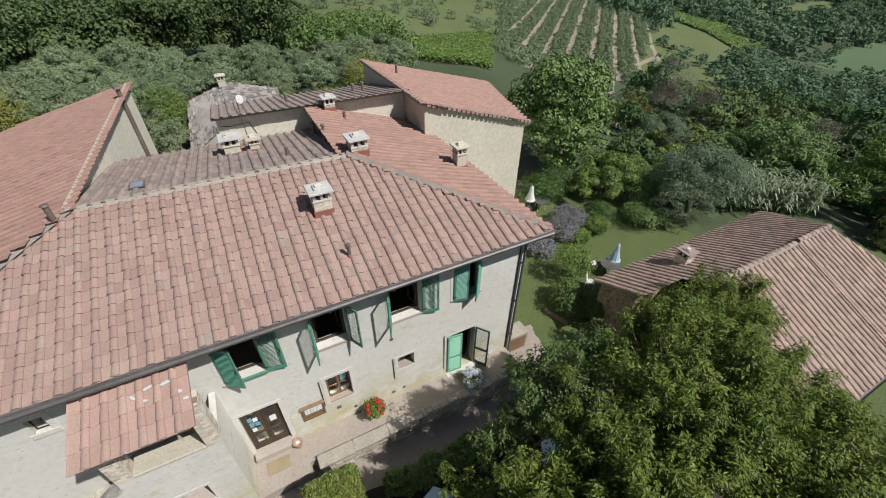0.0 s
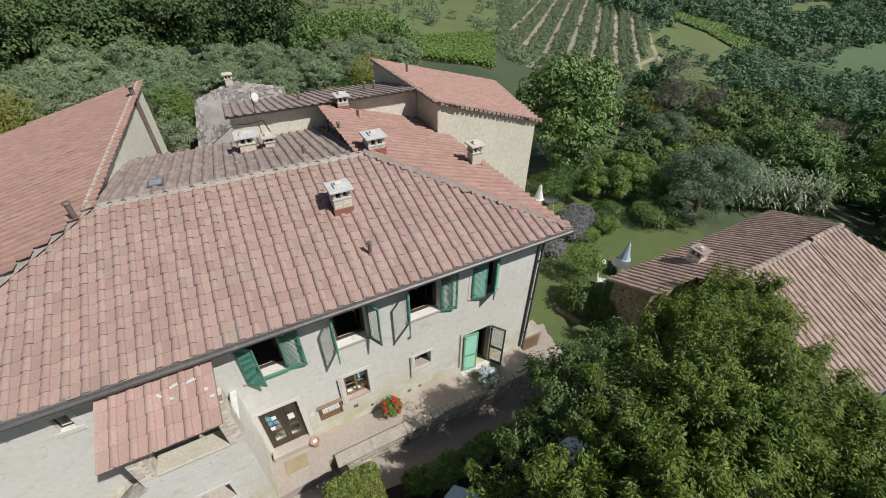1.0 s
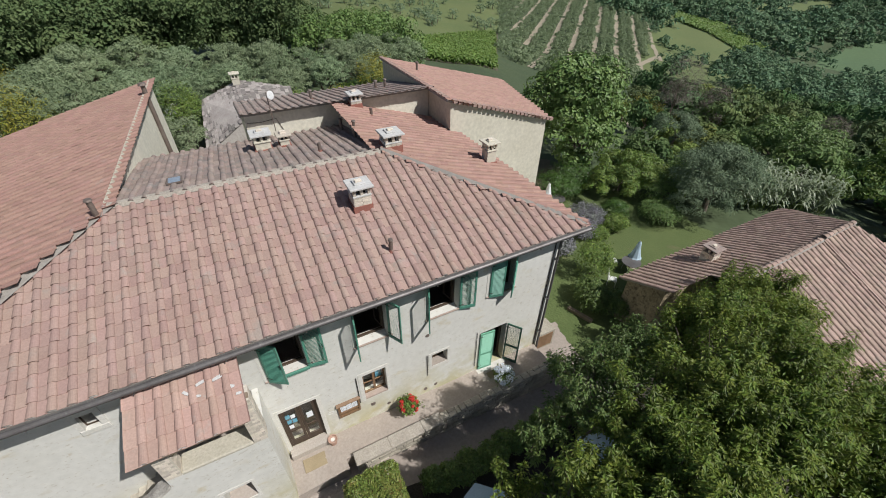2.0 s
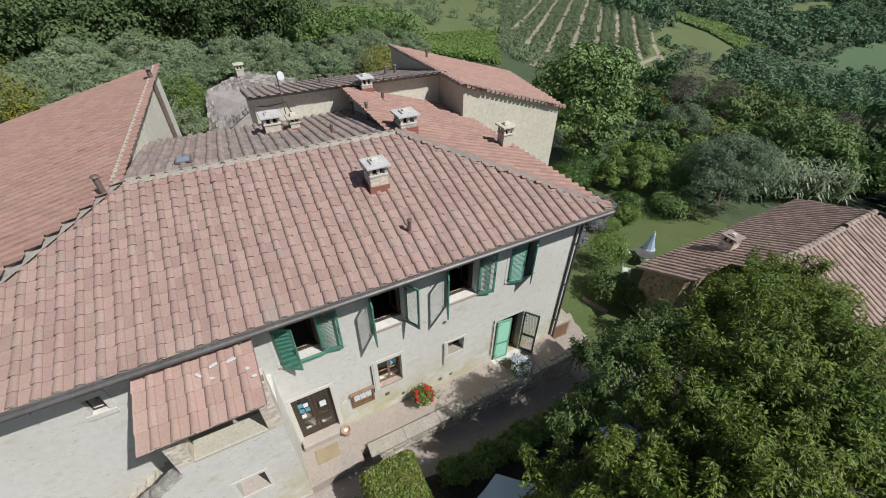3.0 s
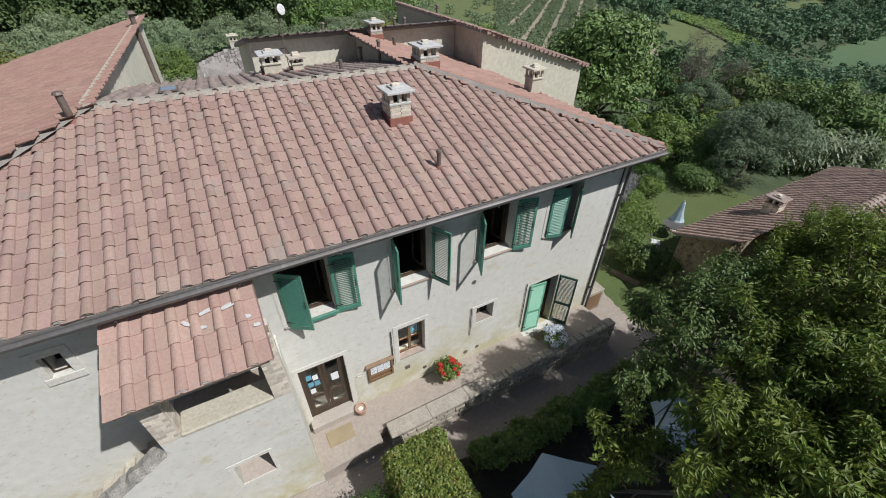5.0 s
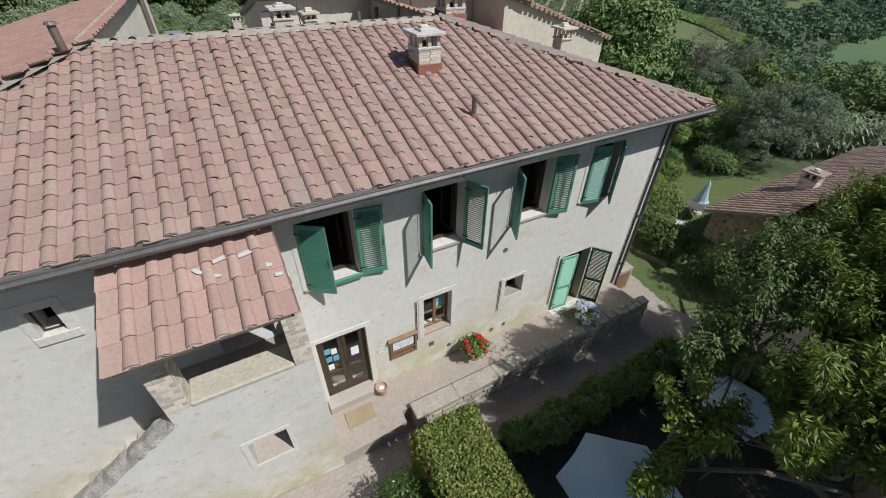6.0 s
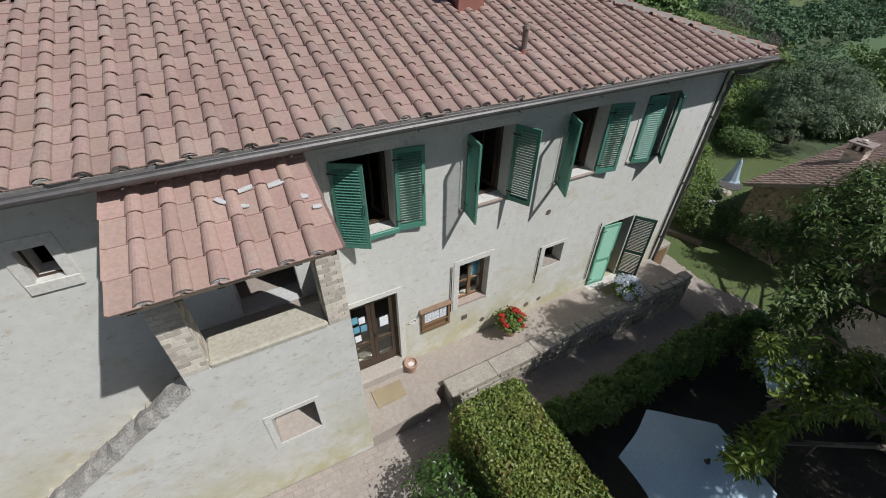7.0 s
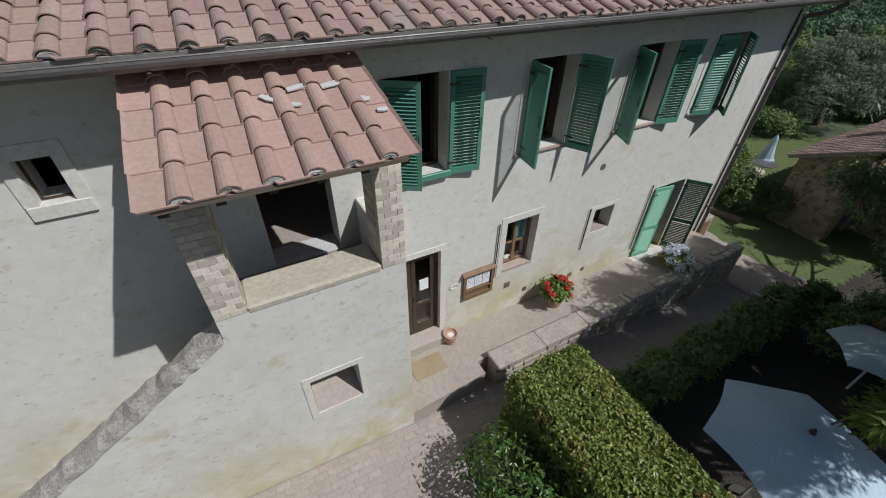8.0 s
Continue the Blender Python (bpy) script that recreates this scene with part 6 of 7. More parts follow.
def hedge(name, x0, y0, x1, y1, top, material, count, label, size=0.06, seed=1, rot=0.0):
    """A clipped hedge: leaves over a rounded box."""
    rng = np.random.default_rng(seed)
    cx, cy, hx, hy = (x0 + x1) / 2, (y0 + y1) / 2, (x1 - x0) / 2, (y1 - y0) / 2
    zb = ground_z(cx, cy)
    hz = (top - zb) / 2
    half = np.array([hx, hy, hz])
    areas = np.array([hy * hz, hx * hz, hx * hy])
    axis = rng.choice(3, count, p=areas / areas.sum())
    q = rng.uniform(-1, 1, (count, 3)) * half
    flip = np.where(rng.random(count) < 0.5, -1.0, 1.0)
    flip[axis == 2] = 1.0
    q[np.arange(count), axis] = (half[axis]) * flip
    inner = np.clip(q, -(half - 0.26), half - 0.26)
    N = q - inner
    N /= np.linalg.norm(N, axis=1, keepdims=True) + 1e-9
    lumps = np.array([noise.noise((p[0] * 2.2, p[1] * 2.2, p[2] * 2.2 + seed)) + 0.5 * noise.noise((p[0] * 6, p[1] * 6, p[2] * 6)) for p in q])[:, None]
    Q = inner + N * (0.26 + 0.07 * lumps + rng.uniform(-0.13, 0.03, (count, 1)))
    c, s = math.cos(radians(rot)), math.sin(radians(rot))
    P = np.stack([cx + Q[:, 0] * c - Q[:, 1] * s, cy + Q[:, 0] * s + Q[:, 1] * c, zb + hz + Q[:, 2]], axis=1)
    ob = thing(name, (cx, cy, zb), label, "hedge")
    part("foliage", leaf_mesh("foliage", P, N, size, size * 0.58, material, seed, 0.8), None, ob)
    g = Geo()
    k = 0.78
    pts = [Vector((cx + a * c - b * s, cy + a * s + b * c, zz)) for zz in (zb, zb + 2 * hz * 0.86) for a, b in ((-hx * k, -hy * k), (hx * k, -hy * k), (hx * k, hy * k), (-hx * k, hy * k))]
    g.add(pts, [(0, 1, 5, 4), (1, 2, 6, 5), (2, 3, 7, 6), (3, 0, 4, 7), (4, 5, 6, 7)])
    part("branch_core", g, SCRUB, ob)
    return ob


hedge("clipped_hedge", 0.02, -7.4, 1.66, -2.32, 1.24, LEAF_HEDGE, 46000, "clipped yellow-green hedge with reddish tips and rounded edges", 0.075, 61)
tree("laurel_bush", -0.55, -3.9, [((0, 0.3, 0.7), (0.75, 1.0, 0.75)), ((-0.3, -0.7, 0.6), (0.8, 0.8, 0.7))], LEAF_LAUREL, 5200, 260, 0.10, "loose laurel bush with glossy leaves", "shrub", 62, 0.04, width=0.45)
for i, (x, y, h) in enumerate(((2.75, -2.95, 0.7), (3.4, -3.1, 0.9), (4.1, -2.95, 0.75), (4.9, -3.1, 0.95), (5.7, -2.95, 0.85), (6.5, -3.1, 1.05), (7.4, -3.0, 1.0), (8.3, -3.1, 1.4), (9.2, -3.4, 1.5), (8.7, -4.3, 1.5), (9.7, -4.6, 1.9), (10.1, -5.7, 1.7), (9.6, -6.7, 1.6))):
    k = 0.42 + 0.05 * (i > 5) + 0.16 * (i > 8)
    tree("garden_shrub", x, y, [((0, 0, h * 0.55), (k, k * 0.9, h * 0.48)), ((0.3, -0.2, h * 0.5), (k * 0.8, k * 0.8, h * 0.42))], LEAF_SHRUB, 3200, 110, 0.115,
         "dark evergreen shrub along the lane", "shrub", 63 + i, 0.03, group="shrubs along the lane")


# ---- umbrellas and garden furniture ----
def parasol(x, y, ztop, R, label, turn=0.0, sides=6, sag=0.17):
    zb = ground_z(x, y)
    ob = thing("parasol", (x, y, zb), label, "umbrella", "open parasols")
    g = Geo()
    rim = []
    n = sides * 6
    for i in range(n):
        a = radians(turn) + 2 * math.pi * i / n
        t = (i % 6) / 6
        k = 1 - sag * 4 * t * (1 - t)
        rim.append((x + R * k * math.cos(a), y + R * k * math.sin(a), ztop - 0.5 + 0.07 * 4 * t * (1 - t)))
    mid = [(x + (p[0] - x) * 0.5, y + (p[1] - y) * 0.5, ztop - 0.23) for p in rim]
    g.add([(x, y, ztop)] + mid + rim, [(0, 1 + i, 1 + (i + 1) % n) for i in range(n)] + [(1 + i, 1 + n + i, 1 + n + (i + 1) % n, 1 + (i + 1) % n) for i in range(n)])
    c = part("canopy", g, CANVAS, ob, "taut pale canvas", smooth=True)
    part("pole", Geo().tube((x, y, zb), (x, y, ztop + 0.02), 0.025), WHITE_METAL, ob)
    part("finial", Geo().tube((x, y, ztop), (x, y, ztop + 0.09), 0.05, 0.02), DARK_IRON, ob)
    part("base", Geo().tube((x, y, zb), (x, y, zb + 0.08), 0.24, 0.2, 16), DARK_IRON, ob)
    for i in range(sides):
        a = radians(turn) + 2 * math.pi * i / sides
        part("rib", Geo().tube((x, y, ztop - 0.04), (x + R * 0.97 * math.cos(a), y + R * 0.97 * math.sin(a), ztop - 0.53), 0.01, n=5), WHITE_METAL, ob)
    return ob


parasol(3.32, -5.4, 1.42, 1.3, "open pale blue-grey parasol with scalloped edge", turn=18)
parasol(8.1, -5.2, 0.55, 1.0, "open pale blue-grey parasol under the tree", turn=46)


def closed_parasol(x, y, h, label, cloth=None):
    z = ground_z(x, y)
    ob = thing("closed_parasol", (x, y, z), label, "umbrella", "closed parasols")
    part("cover", Geo().lathe([(0.05, h), (0.10, h - 0.1), (0.17, h - 0.5), (0.32, h - 1.05), (0.40, h - 1.15), (0.30, h - 1.18)], (x, y, z), 9), cloth or CANVAS, ob)
    part("pole", Geo().tube((x, y, z), (x, y, z + h + 0.05), 0.025), WHITE_METAL, ob)
    part("base", Geo().tube((x, y, z), (x, y, z + 0.1), 0.3, 0.26, 14), STONE, ob)


def round_table(x, y, r=0.55):
    z = ground_z(x, y)
    ob = thing("garden_table", (x, y, z), "round grey metal garden table on the lawn", "table")
    part("tabletop", Geo().tube((x, y, z + 0.70), (x, y, z + 0.73), r, n=20), GUTTER, ob)
    for i in range(4):
        a = i * math.pi / 2 + 0.5
        part("leg", Geo().tube((x + r * 0.75 * math.cos(a), y + r * 0.75 * math.sin(a), z), (x + r * 0.6 * math.cos(a), y + r * 0.6 * math.sin(a), z + 0.70), 0.015, n=6), WHITE_METAL, ob)


def garden_chair(x, y, turn, label="white metal garden chair on the lawn"):
    z = ground_z(x, y)
    ob = thing("garden_chair", (x, y, z), label, "chair", "garden chairs")
    m = pose(x, y, z, 0, 0, turn)
    for i in range(7):
        part("seat_slat", Geo().box(-0.22, -0.22 + i * 0.065, 0.43, 0.22, -0.17 + i * 0.065, 0.45, m), WHITE_METAL, ob)
    for i in range(6):
        part("back_slat", Geo().box(-0.22, 0.22 + i * 0.018, 0.50 + i * 0.075, 0.22, 0.24 + i * 0.018, 0.55 + i * 0.075, m), WHITE_METAL, ob)
    for px, py, h in ((-0.21, -0.2, 0.44), (0.21, -0.2, 0.44), (-0.21, 0.22, 0.95), (0.21, 0.22, 0.95)):
        part("leg", Geo().tube(m @ Vector((px, py, 0)), m @ Vector((px, py + (0.1 if h > 0.5 else 0), h)), 0.014, n=6), WHITE_METAL, ob)


closed_parasol(19.3, 2.95, 1.85, "closed blue-grey parasol standing on the lawn")
closed_parasol(18.9, 10.7, 1.9, "closed white parasol by the lavender", WHITE_CLOTH)
round_table(18.75, 2.7, 0.55)
round_table(19.6, 10.3)
garden_chair(16.9, 2.3, 40)
garden_chair(18.2, 3.5, 70)
timber = Geo()
timber.add([Vector((13.05, 1.75, ground_z(13, 1.7))) + Vector(p) for p in ((0, 0, 0), (0.2, 0.06, 0), (0.2, 0.06, 0.16), (0, 0, 0.16), (0.42, -1.3, 0), (0.62, -1.24, 0), (0.62, -1.24, 0.16), (0.42, -1.3, 0.16))],
           [(0, 1, 2, 3), (7, 6, 5, 4), (0, 4, 5, 1), (1, 5, 6, 2), (2, 6, 7, 3), (3, 7, 4, 0)])
tagged(part("timber_beam", timber, WOOD_GREY, None), "weathered timber beam lying at the lawn edge", "beam")

# ---- pots on the terrace ----
TZ = -0.25


def pot_of(x, y, name, label, r, h, petals, seed, heads, tight):
    ob = thing(name, (x, y, TZ), label, "plant")
    part("pot", Geo().lathe([(r * 0.62, 0), (r * 0.7, 0.02), (r * 0.92, h * 0.8), (r * 1.05, h * 0.82), (r * 1.05, h), (r * 0.92, h), (r * 0.88, h * 0.86), (0.01, h * 0.85)], (x, y, TZ), 22), POT, ob, "terracotta pot")
    P, N, C, _ = crown_points([((x, y, TZ + h + 0.13), (r * 1.6, r * 1.6, 0.28))], 1100, 70, seed, 0.6, 0.2)
    part("foliage", leaf_mesh("foliage", P, N, 0.10, 0.075, LEAF_LIME, seed), None, ob)
    P, N, C, _ = crown_points([((x, y, TZ + h + 0.2), (r * 1.5, r * 1.5, 0.30))], 1500, heads, seed + 1, 0.95, tight, 0.3, 0.9)
    part("blossom", leaf_mesh("blossom", P, N, 0.048, 0.044, petals, seed, 0.35), None, ob, kind="stuff")
    return ob


pot_of(3.0, -0.50, "geranium_pot", "terracotta pot of bright red geraniums on the terrace", 0.20, 0.36, PETAL, 71, 13, 0.12)
pot_of(6.95, -0.93, "hydrangea_pot", "terracotta pot of pale blue hydrangeas on the terrace", 0.21, 0.15, PETAL_PALE, 73, 12, 0.22)
empty = thing("empty_pot", (0.05, -0.28, TZ), "small empty terracotta pot beside the glass door", "pot")
part("pot", Geo().lathe([(0.10, 0), (0.115, 0.02), (0.15, 0.24), (0.17, 0.25), (0.17, 0.31), (0.145, 0.31), (0.135, 0.26), (0.01, 0.25)], (0.12, -0.30, TZ), 22), POT, empty)
part("soil", Geo().tube((0.12, -0.30, TZ + 0.2), (0.12, -0.30, TZ + 0.255), 0.135, n=20), PLASTER, empty, "pale gravel fill")
tagged(part("doormat", Geo().bevel_box(-1.0, -0.90, TZ + 0.008, -0.25, -0.42, TZ + 0.03, 0.006), MAT_COIR, None), "worn tan coir doormat before the glass door", "doormat")
tagged(part("doormat", Geo().bevel_box(6.5, -0.78, TZ + 0.005, 7.3, -0.36, TZ + 0.03, 0.006), MAT_COIR, None), "worn tan coir doormat before the garden door", "doormat")

# ---- garden on the right ----
tree("oak_tree", 25.2, 15.6, [((0, 0, 5.4), (3.6, 3.4, 2.8)), ((-1.6, -1.6, 3.8), (2.6, 2.6, 2.6)), ((2.0, 1.0, 4.2), (3.0, 2.8, 2.6)), ((0.3, -2.2, 2.4), (3.0, 2.0, 2.2))], LEAF_OAK, 17000, 105, 0.31, "large spreading oak behind the tall wing", seed=81, trunk=0.3, tight=0.18, spread=0.22, solid=0.92, up=0.05, width=0.6)
tree("laurel_tree", 25.6, 10.0, [((0, 0, 1.5), (2.2, 2.2, 1.5)), ((-1.8, -0.6, 1.2), (1.8, 1.6, 1.2)), ((1.9, 0.2, 1.2), (1.7, 1.7, 1.3))], LEAF_LIME, 13000, 110, 0.2, "broad light green laurel", "shrub", 82, 0.08, spread=0.25, solid=0.85, up=0.15)
tree("olive_tree", 29.0, 5.0, [((0, 0, 2.6), (2.7, 2.7, 1.9)), ((2.2, 0.8, 2.0), (2.2, 2.2, 1.8)), ((-1.8, -0.5, 1.8), (2.0, 1.9, 1.6))], LEAF_OLIVE, 30000, 230, 0.18, "silvery old olive tree at the lawn's edge", seed=83, trunk=0.2, width=0.3, spread=0.4, solid=0.75, up=0.15)
tree("walnut_tree", 43.0, -1.5, [((0, 0, 4.4), (3.8, 3.6, 2.6)), ((-2.2, 1.2, 3.2), (2.6, 2.6, 2.2)), ((2.2, -1.5, 3.4), (2.8, 2.6, 2.2)), ((-0.5, -3.0, 2.6), (2.6, 2.2, 2.2))], LEAF_LIME, 24000, 150, 0.24, "broad yellow-green tree behind the outbuilding", seed=84, trunk=0.22, spread=0.3, solid=0.8, up=0.12)
tree("dark_oak", 40.5, 6.5, [((0, 0, 3.2), (2.8, 2.8, 2.2)), ((1.8, -1.4, 2.6), (2.2, 2.2, 1.9)), ((-1.2, 1.6, 2.2), (2.2, 2.0, 1.8))], LEAF_OAK, 15000, 110, 0.22, "dark green oak below the garden", seed=85, trunk=0.2, spread=0.3, solid=0.8, up=0.12)
tree("olive_tree", 36.5, 14.0, [((0, 0, 2.0), (1.9, 1.9, 1.5)), ((0.9, -0.8, 1.6), (1.4, 1.4, 1.2))], LEAF_OLIVE, 8000, 90, 0.18, "small grey-green olive tree beyond the laurel", seed=86, trunk=0.12, width=0.3, spread=0.35, solid=0.75, up=0.12)
for i, (x, y, r, h, mt, lb) in enumerate((
        (16.2, 3.4, 1.0, 2.3, LEAF_LIME, "bushy lime-green shrub on the lawn"), (14.6, 2.1, 0.7, 1.3, LEAF_DARK, "low leafy shrub at the corner"),
        (14.2, 1.3, 0.8, 1.5, LEAF_DARK, "dark shrub beside the outbuilding"), (15.1, 0.4, 0.75, 1.4, LEAF_DARK, "dark shrub against the outbuilding wall"),
        (18.6, 7.0, 1.1, 1.0, LAVENDER, "large lavender bush in grey-mauve flower"), (20.1, 7.9, 1.2, 1.1, LAVENDER, "large lavender bush in grey-mauve flower"),
        (19.4, 6.2, 0.7, 0.8, LEAF_LIME, "yellow-green low shrub among the lavender"), (21.2, 6.3, 0.8, 1.0, LEAF_LIME, "yellow-green low shrub among the lavender"),
        (22.3, 7.4, 0.8, 1.2, LEAF_LAUREL, "rounded laurel by the lavender"), (16.2, 6.2, 0.9, 0.9, LAVENDER, "lavender bush beside the house corner"),
        (20.4, 11.6, 1.6, 1.6, LEAF_LAUREL, "light green shrub under the oak"), (22.6, 12.2, 1.6, 2.0, LEAF_LAUREL, "light green shrub under the oak"),
        (24.6, 5.6, 1.3, 1.4, LEAF_OAK, "dark shrub behind the lawn"), (27.0, 7.6, 1.6, 1.9, LEAF_OAK, "dark shrub behind the lawn"), (31.5, 8.5, 2.0, 2.3, LEAF_OAK, "dark shrub below the olive"))):
    tree("shrub", x, y, [((0, 0, h * 0.55), (r, r, h * 0.5)), ((r * 0.4, -r * 0.3, h * 0.45), (r * 0.7, r * 0.7, h * 0.45))], mt, int(2200 + 1200 * r), int(110 + 60 * r), 0.13, lb, "shrub", 90 + i, 0.03, group="garden shrubs")


def reed_clump(x, y, r, count, height, seed):
    """Arching blades on upright canes."""
    rng = random.Random(seed)
    z = ground_z(x, y)
    ob = thing("giant_reed", (x, y, z), "clump of pale silvery giant reed behind the outbuilding", "reed", "giant reeds")
    blades, canes = Geo(), Geo()
    for i in range(count):
        a, d = rng.uniform(0, 6.28), r * math.sqrt(rng.random())
        foot = Vector((x + d * math.cos(a), y + d * math.sin(a), z))
        tip = foot + Vector((rng.gauss(0, 0.25), rng.gauss(0, 0.25), height * rng.uniform(0.7, 1.1)))
        canes.tube(foot, tip, 0.015, 0.006, 4, caps=False)
        for k in range(9):
            p = foot.lerp(tip, 0.25 + 0.75 * (k + rng.random()) / 9)
            b = rng.uniform(0, 6.28)
            out = Vector((math.cos(b), math.sin(b), 0))
            w = out.cross(Vector((0, 0, 1))) * rng.uniform(0.03, 0.055)
            L = rng.uniform(0.5, 0.9)
            mid, end = p + out * L * 0.5 + Vector((0, 0, 0.22 * L)), p + out * L + Vector((0, 0, -0.15 * L))
            blades.add([p - w * 0.5, p + w * 0.5, mid + w, mid - w, end], [(0, 1, 2, 3), (3, 2, 4)])
    part("foliage", blades, LEAF_REED, ob, kind="stuff")
    part("stem", canes, LEAF_LIME, ob, kind="stuff")


for i, (x, y, r) in enumerate(((32.2, 4.3, 1.0), (33.6, 3.4, 1.1), (35.2, 2.6, 1.1), (34.6, 4.6, 1.0), (36.8, 1.6, 0.9))):
    reed_clump(x, y, r, 55, 2.7, 140 + i)

# ---- olives behind the house ----
def olive_variant(seed):
    rng = random.Random(seed)
    return [((rng.uniform(-0.3, 0.3), rng.uniform(-0.3, 0.3), 3.0), (2.0, 2.0, 1.5))] + \
           [((1.5 * math.cos(a), 1.5 * math.sin(a), rng.uniform(2.0, 2.9)), (1.4, 1.4, 1.2)) for a in [rng.uniform(0, 6.28) for _ in range(4)]]


olive_models = []
for k in range(4):
    olive_models.append(tree("olive_tree", -1.2 + 60 * 0, 24.2, olive_variant(k + 1), LEAF_GROVE, 7500, 110, 0.25, "silver-green olive tree in the grove behind the house", seed=110 + k, trunk=0.16, width=0.28, group="olive grove", spread=0.4, solid=0.75, up=0.15))
orng = random.Random(17)
spots = [(-3.5, 25.0, 0.95)]
for y, x0, x1 in ((33, -15, -4), (36, -14, 16), (41, -18, 20), (47, -22, 24), (54, -26, 28)):
    x = x0
    while x < x1:
        spots.append((x + orng.uniform(-0.8, 0.8), y + orng.uniform(-1.0, 1.0), orng.uniform(0.85, 1.25)))
        x += orng.uniform(4.0, 5.2)
for i, (x, y, s) in enumerate(spots):
    m = Matrix.Translation((x, y, ground_z(x, y))) @ Matrix.Rotation(orng.uniform(0, 6.28), 4, "Z") @ Matrix.Diagonal((s, s, s * orng.uniform(0.9, 1.1), 1))
    if i < 4:
        olive_models[i].matrix_basis = m
    else:
        c = copy_thing(olive_models[i % 4], m)
        c.matrix_basis = m
for i, (x, y, r, h, mt, lb) in enumerate((
        (-3.3, 30.8, 1.5, 4.7, LEAF_LIME, "lime-green shrub by the stone house"), (6.4, 31.5, 2.2, 2.6, LEAF_LIME, "lime-green shrub behind the stone house"), (9.6, 29.6, 1.5, 3.2, LEAF_YELLOW, "yellow-leaved shrub behind the roofs"),
        (11.5, 32, 2.0, 2.6, LEAF_LIME, "lime-green shrub behind the roofs"), (-12.2, 22.5, 1.9, 3.6, LEAF_YELLOW, "yellow-flowering shrub beyond the wing"), (-14.0, 22.5, 1.9, 2.4, LEAF_LIME, "green shrub beyond the wing"), (-15.5, 28.5, 2.2, 2.6, LEAF_YELLOW, "yellow-flowering shrub beyond the wing"),
        (14, 34, 2.2, 2.8, LEAF_LAUREL, "green shrub beyond the tall wing"), (44.5, 24.0, 2.4, 4.2, LEAF_YELLOW, "yellowing shrub on the slope"), (13.5, 31.0, 1.7, 5.3, LEAF_YELLOW, "yellow-leaved shrub behind the tall wing"), (-20.0, 49.0, 2.8, 5.0, LEAF_YELLOW, "yellow-flowering shrub beyond the wing"), (-17.5, 40.0, 2.6, 4.0, LEAF_YELLOW, "yellow-flowering shrub beyond the wing"), (-13.4, 29.5, 2.5, 6.3, LEAF_YELLOW, "tall yellow-flowering shrub beyond the wing"), (-16.5, 31.0, 2.4, 5.6, LEAF_LIME, "tall green shrub beyond the wing"))):
    tree("shrub", x, y, [((0, 0, h * 0.55), (r, r, h * 0.5)), ((r * 0.5, -r * 0.3, h * 0.45), (r * 0.7, r * 0.7, h * 0.45))], mt, 4200, 190, 0.16, lb, "shrub", 130 + i, 0.05, group="background shrubs")


# ---- woods, groves and fields further off ----
def wood(name, spots, material, count, clumps, size, label, seed, trunks=True, width=0.62, tight=0.2, spread=0.16):
    """Many crowns as one stuff object; spots: (x, y, radius, height)."""
    Ps, Ns = [], []
    rng = random.Random(seed)
    g = Geo()
    for i, (x, y, r, h) in enumerate(spots):
        z = ground_z(x, y)
        bl = [((x, y, z + h - r * 0.9), (r, r, r * 0.95)), ((x + r * rng.uniform(-0.6, 0.6), y + r * rng.uniform(-0.6, 0.6), z + h - r * 1.5), (r * 0.9, r * 0.9, r * 0.9)),
              ((x + r * rng.uniform(-0.6, 0.6), y + r * rng.uniform(-0.6, 0.6), z + h * 0.45), (r * 0.9, r * 0.9, h * 0.4))]
        P, N, _, _ = crown_points(bl, count, clumps, seed * 1000 + i, 0.75, tight, 0.10, 0.85)
        Ps.append(P)
        Ns.append(N)
        if trunks:
            g.tube((x, y, z - 0.3), (x, y, z + h * 0.7), r * 0.09, r * 0.04, 6, caps=False)
    ob = thing(name, (spots[0][0], spots[0][1], ground_z(spots[0][0], spots[0][1])), label, "woodland", kind="stuff")
    part("foliage", leaf_mesh("foliage", np.concatenate(Ps), np.concatenate(Ns), size, size * width, material, seed, spread), None, ob, kind="stuff")
    if trunks:
        part("trunks", g, BARK, ob, kind="stuff")
    return ob


def polar(az, r):
    return 1.3 + r * math.sin(radians(az)), -8.9 + r * math.cos(radians(az))


wr = random.Random(23)


def scatter(n, az0, az1, r0, r1, rad, hgt, keep=lambda az, r: True):
    out = []
    tries = 0
    while len(out) < n and tries < n * 40:
        tries += 1
        az, r = wr.uniform(az0, az1), math.sqrt(wr.uniform(r0 * r0, r1 * r1))
        if not keep(az, r):
            continue
        x, y = polar(az, r)
        k = wr.uniform(*rad)
        out.append((x, y, k, k * wr.uniform(*hgt)))
    return out


wood("woodland", scatter(78, -28, 10, 76, 100, (3.0, 4.8), (2.2, 2.9)), LEAF_WOOD, 2600, 46, 0.5, "dark deciduous wood behind the olive trees", 24, trunks=False)
wood("woodland", scatter(34, 8, 21.5, 70, 112, (2.0, 3.2), (2.0, 2.7)), LEAF_OAK, 1800, 40, 0.42, "mixed green trees at the meadow's edge", 25)


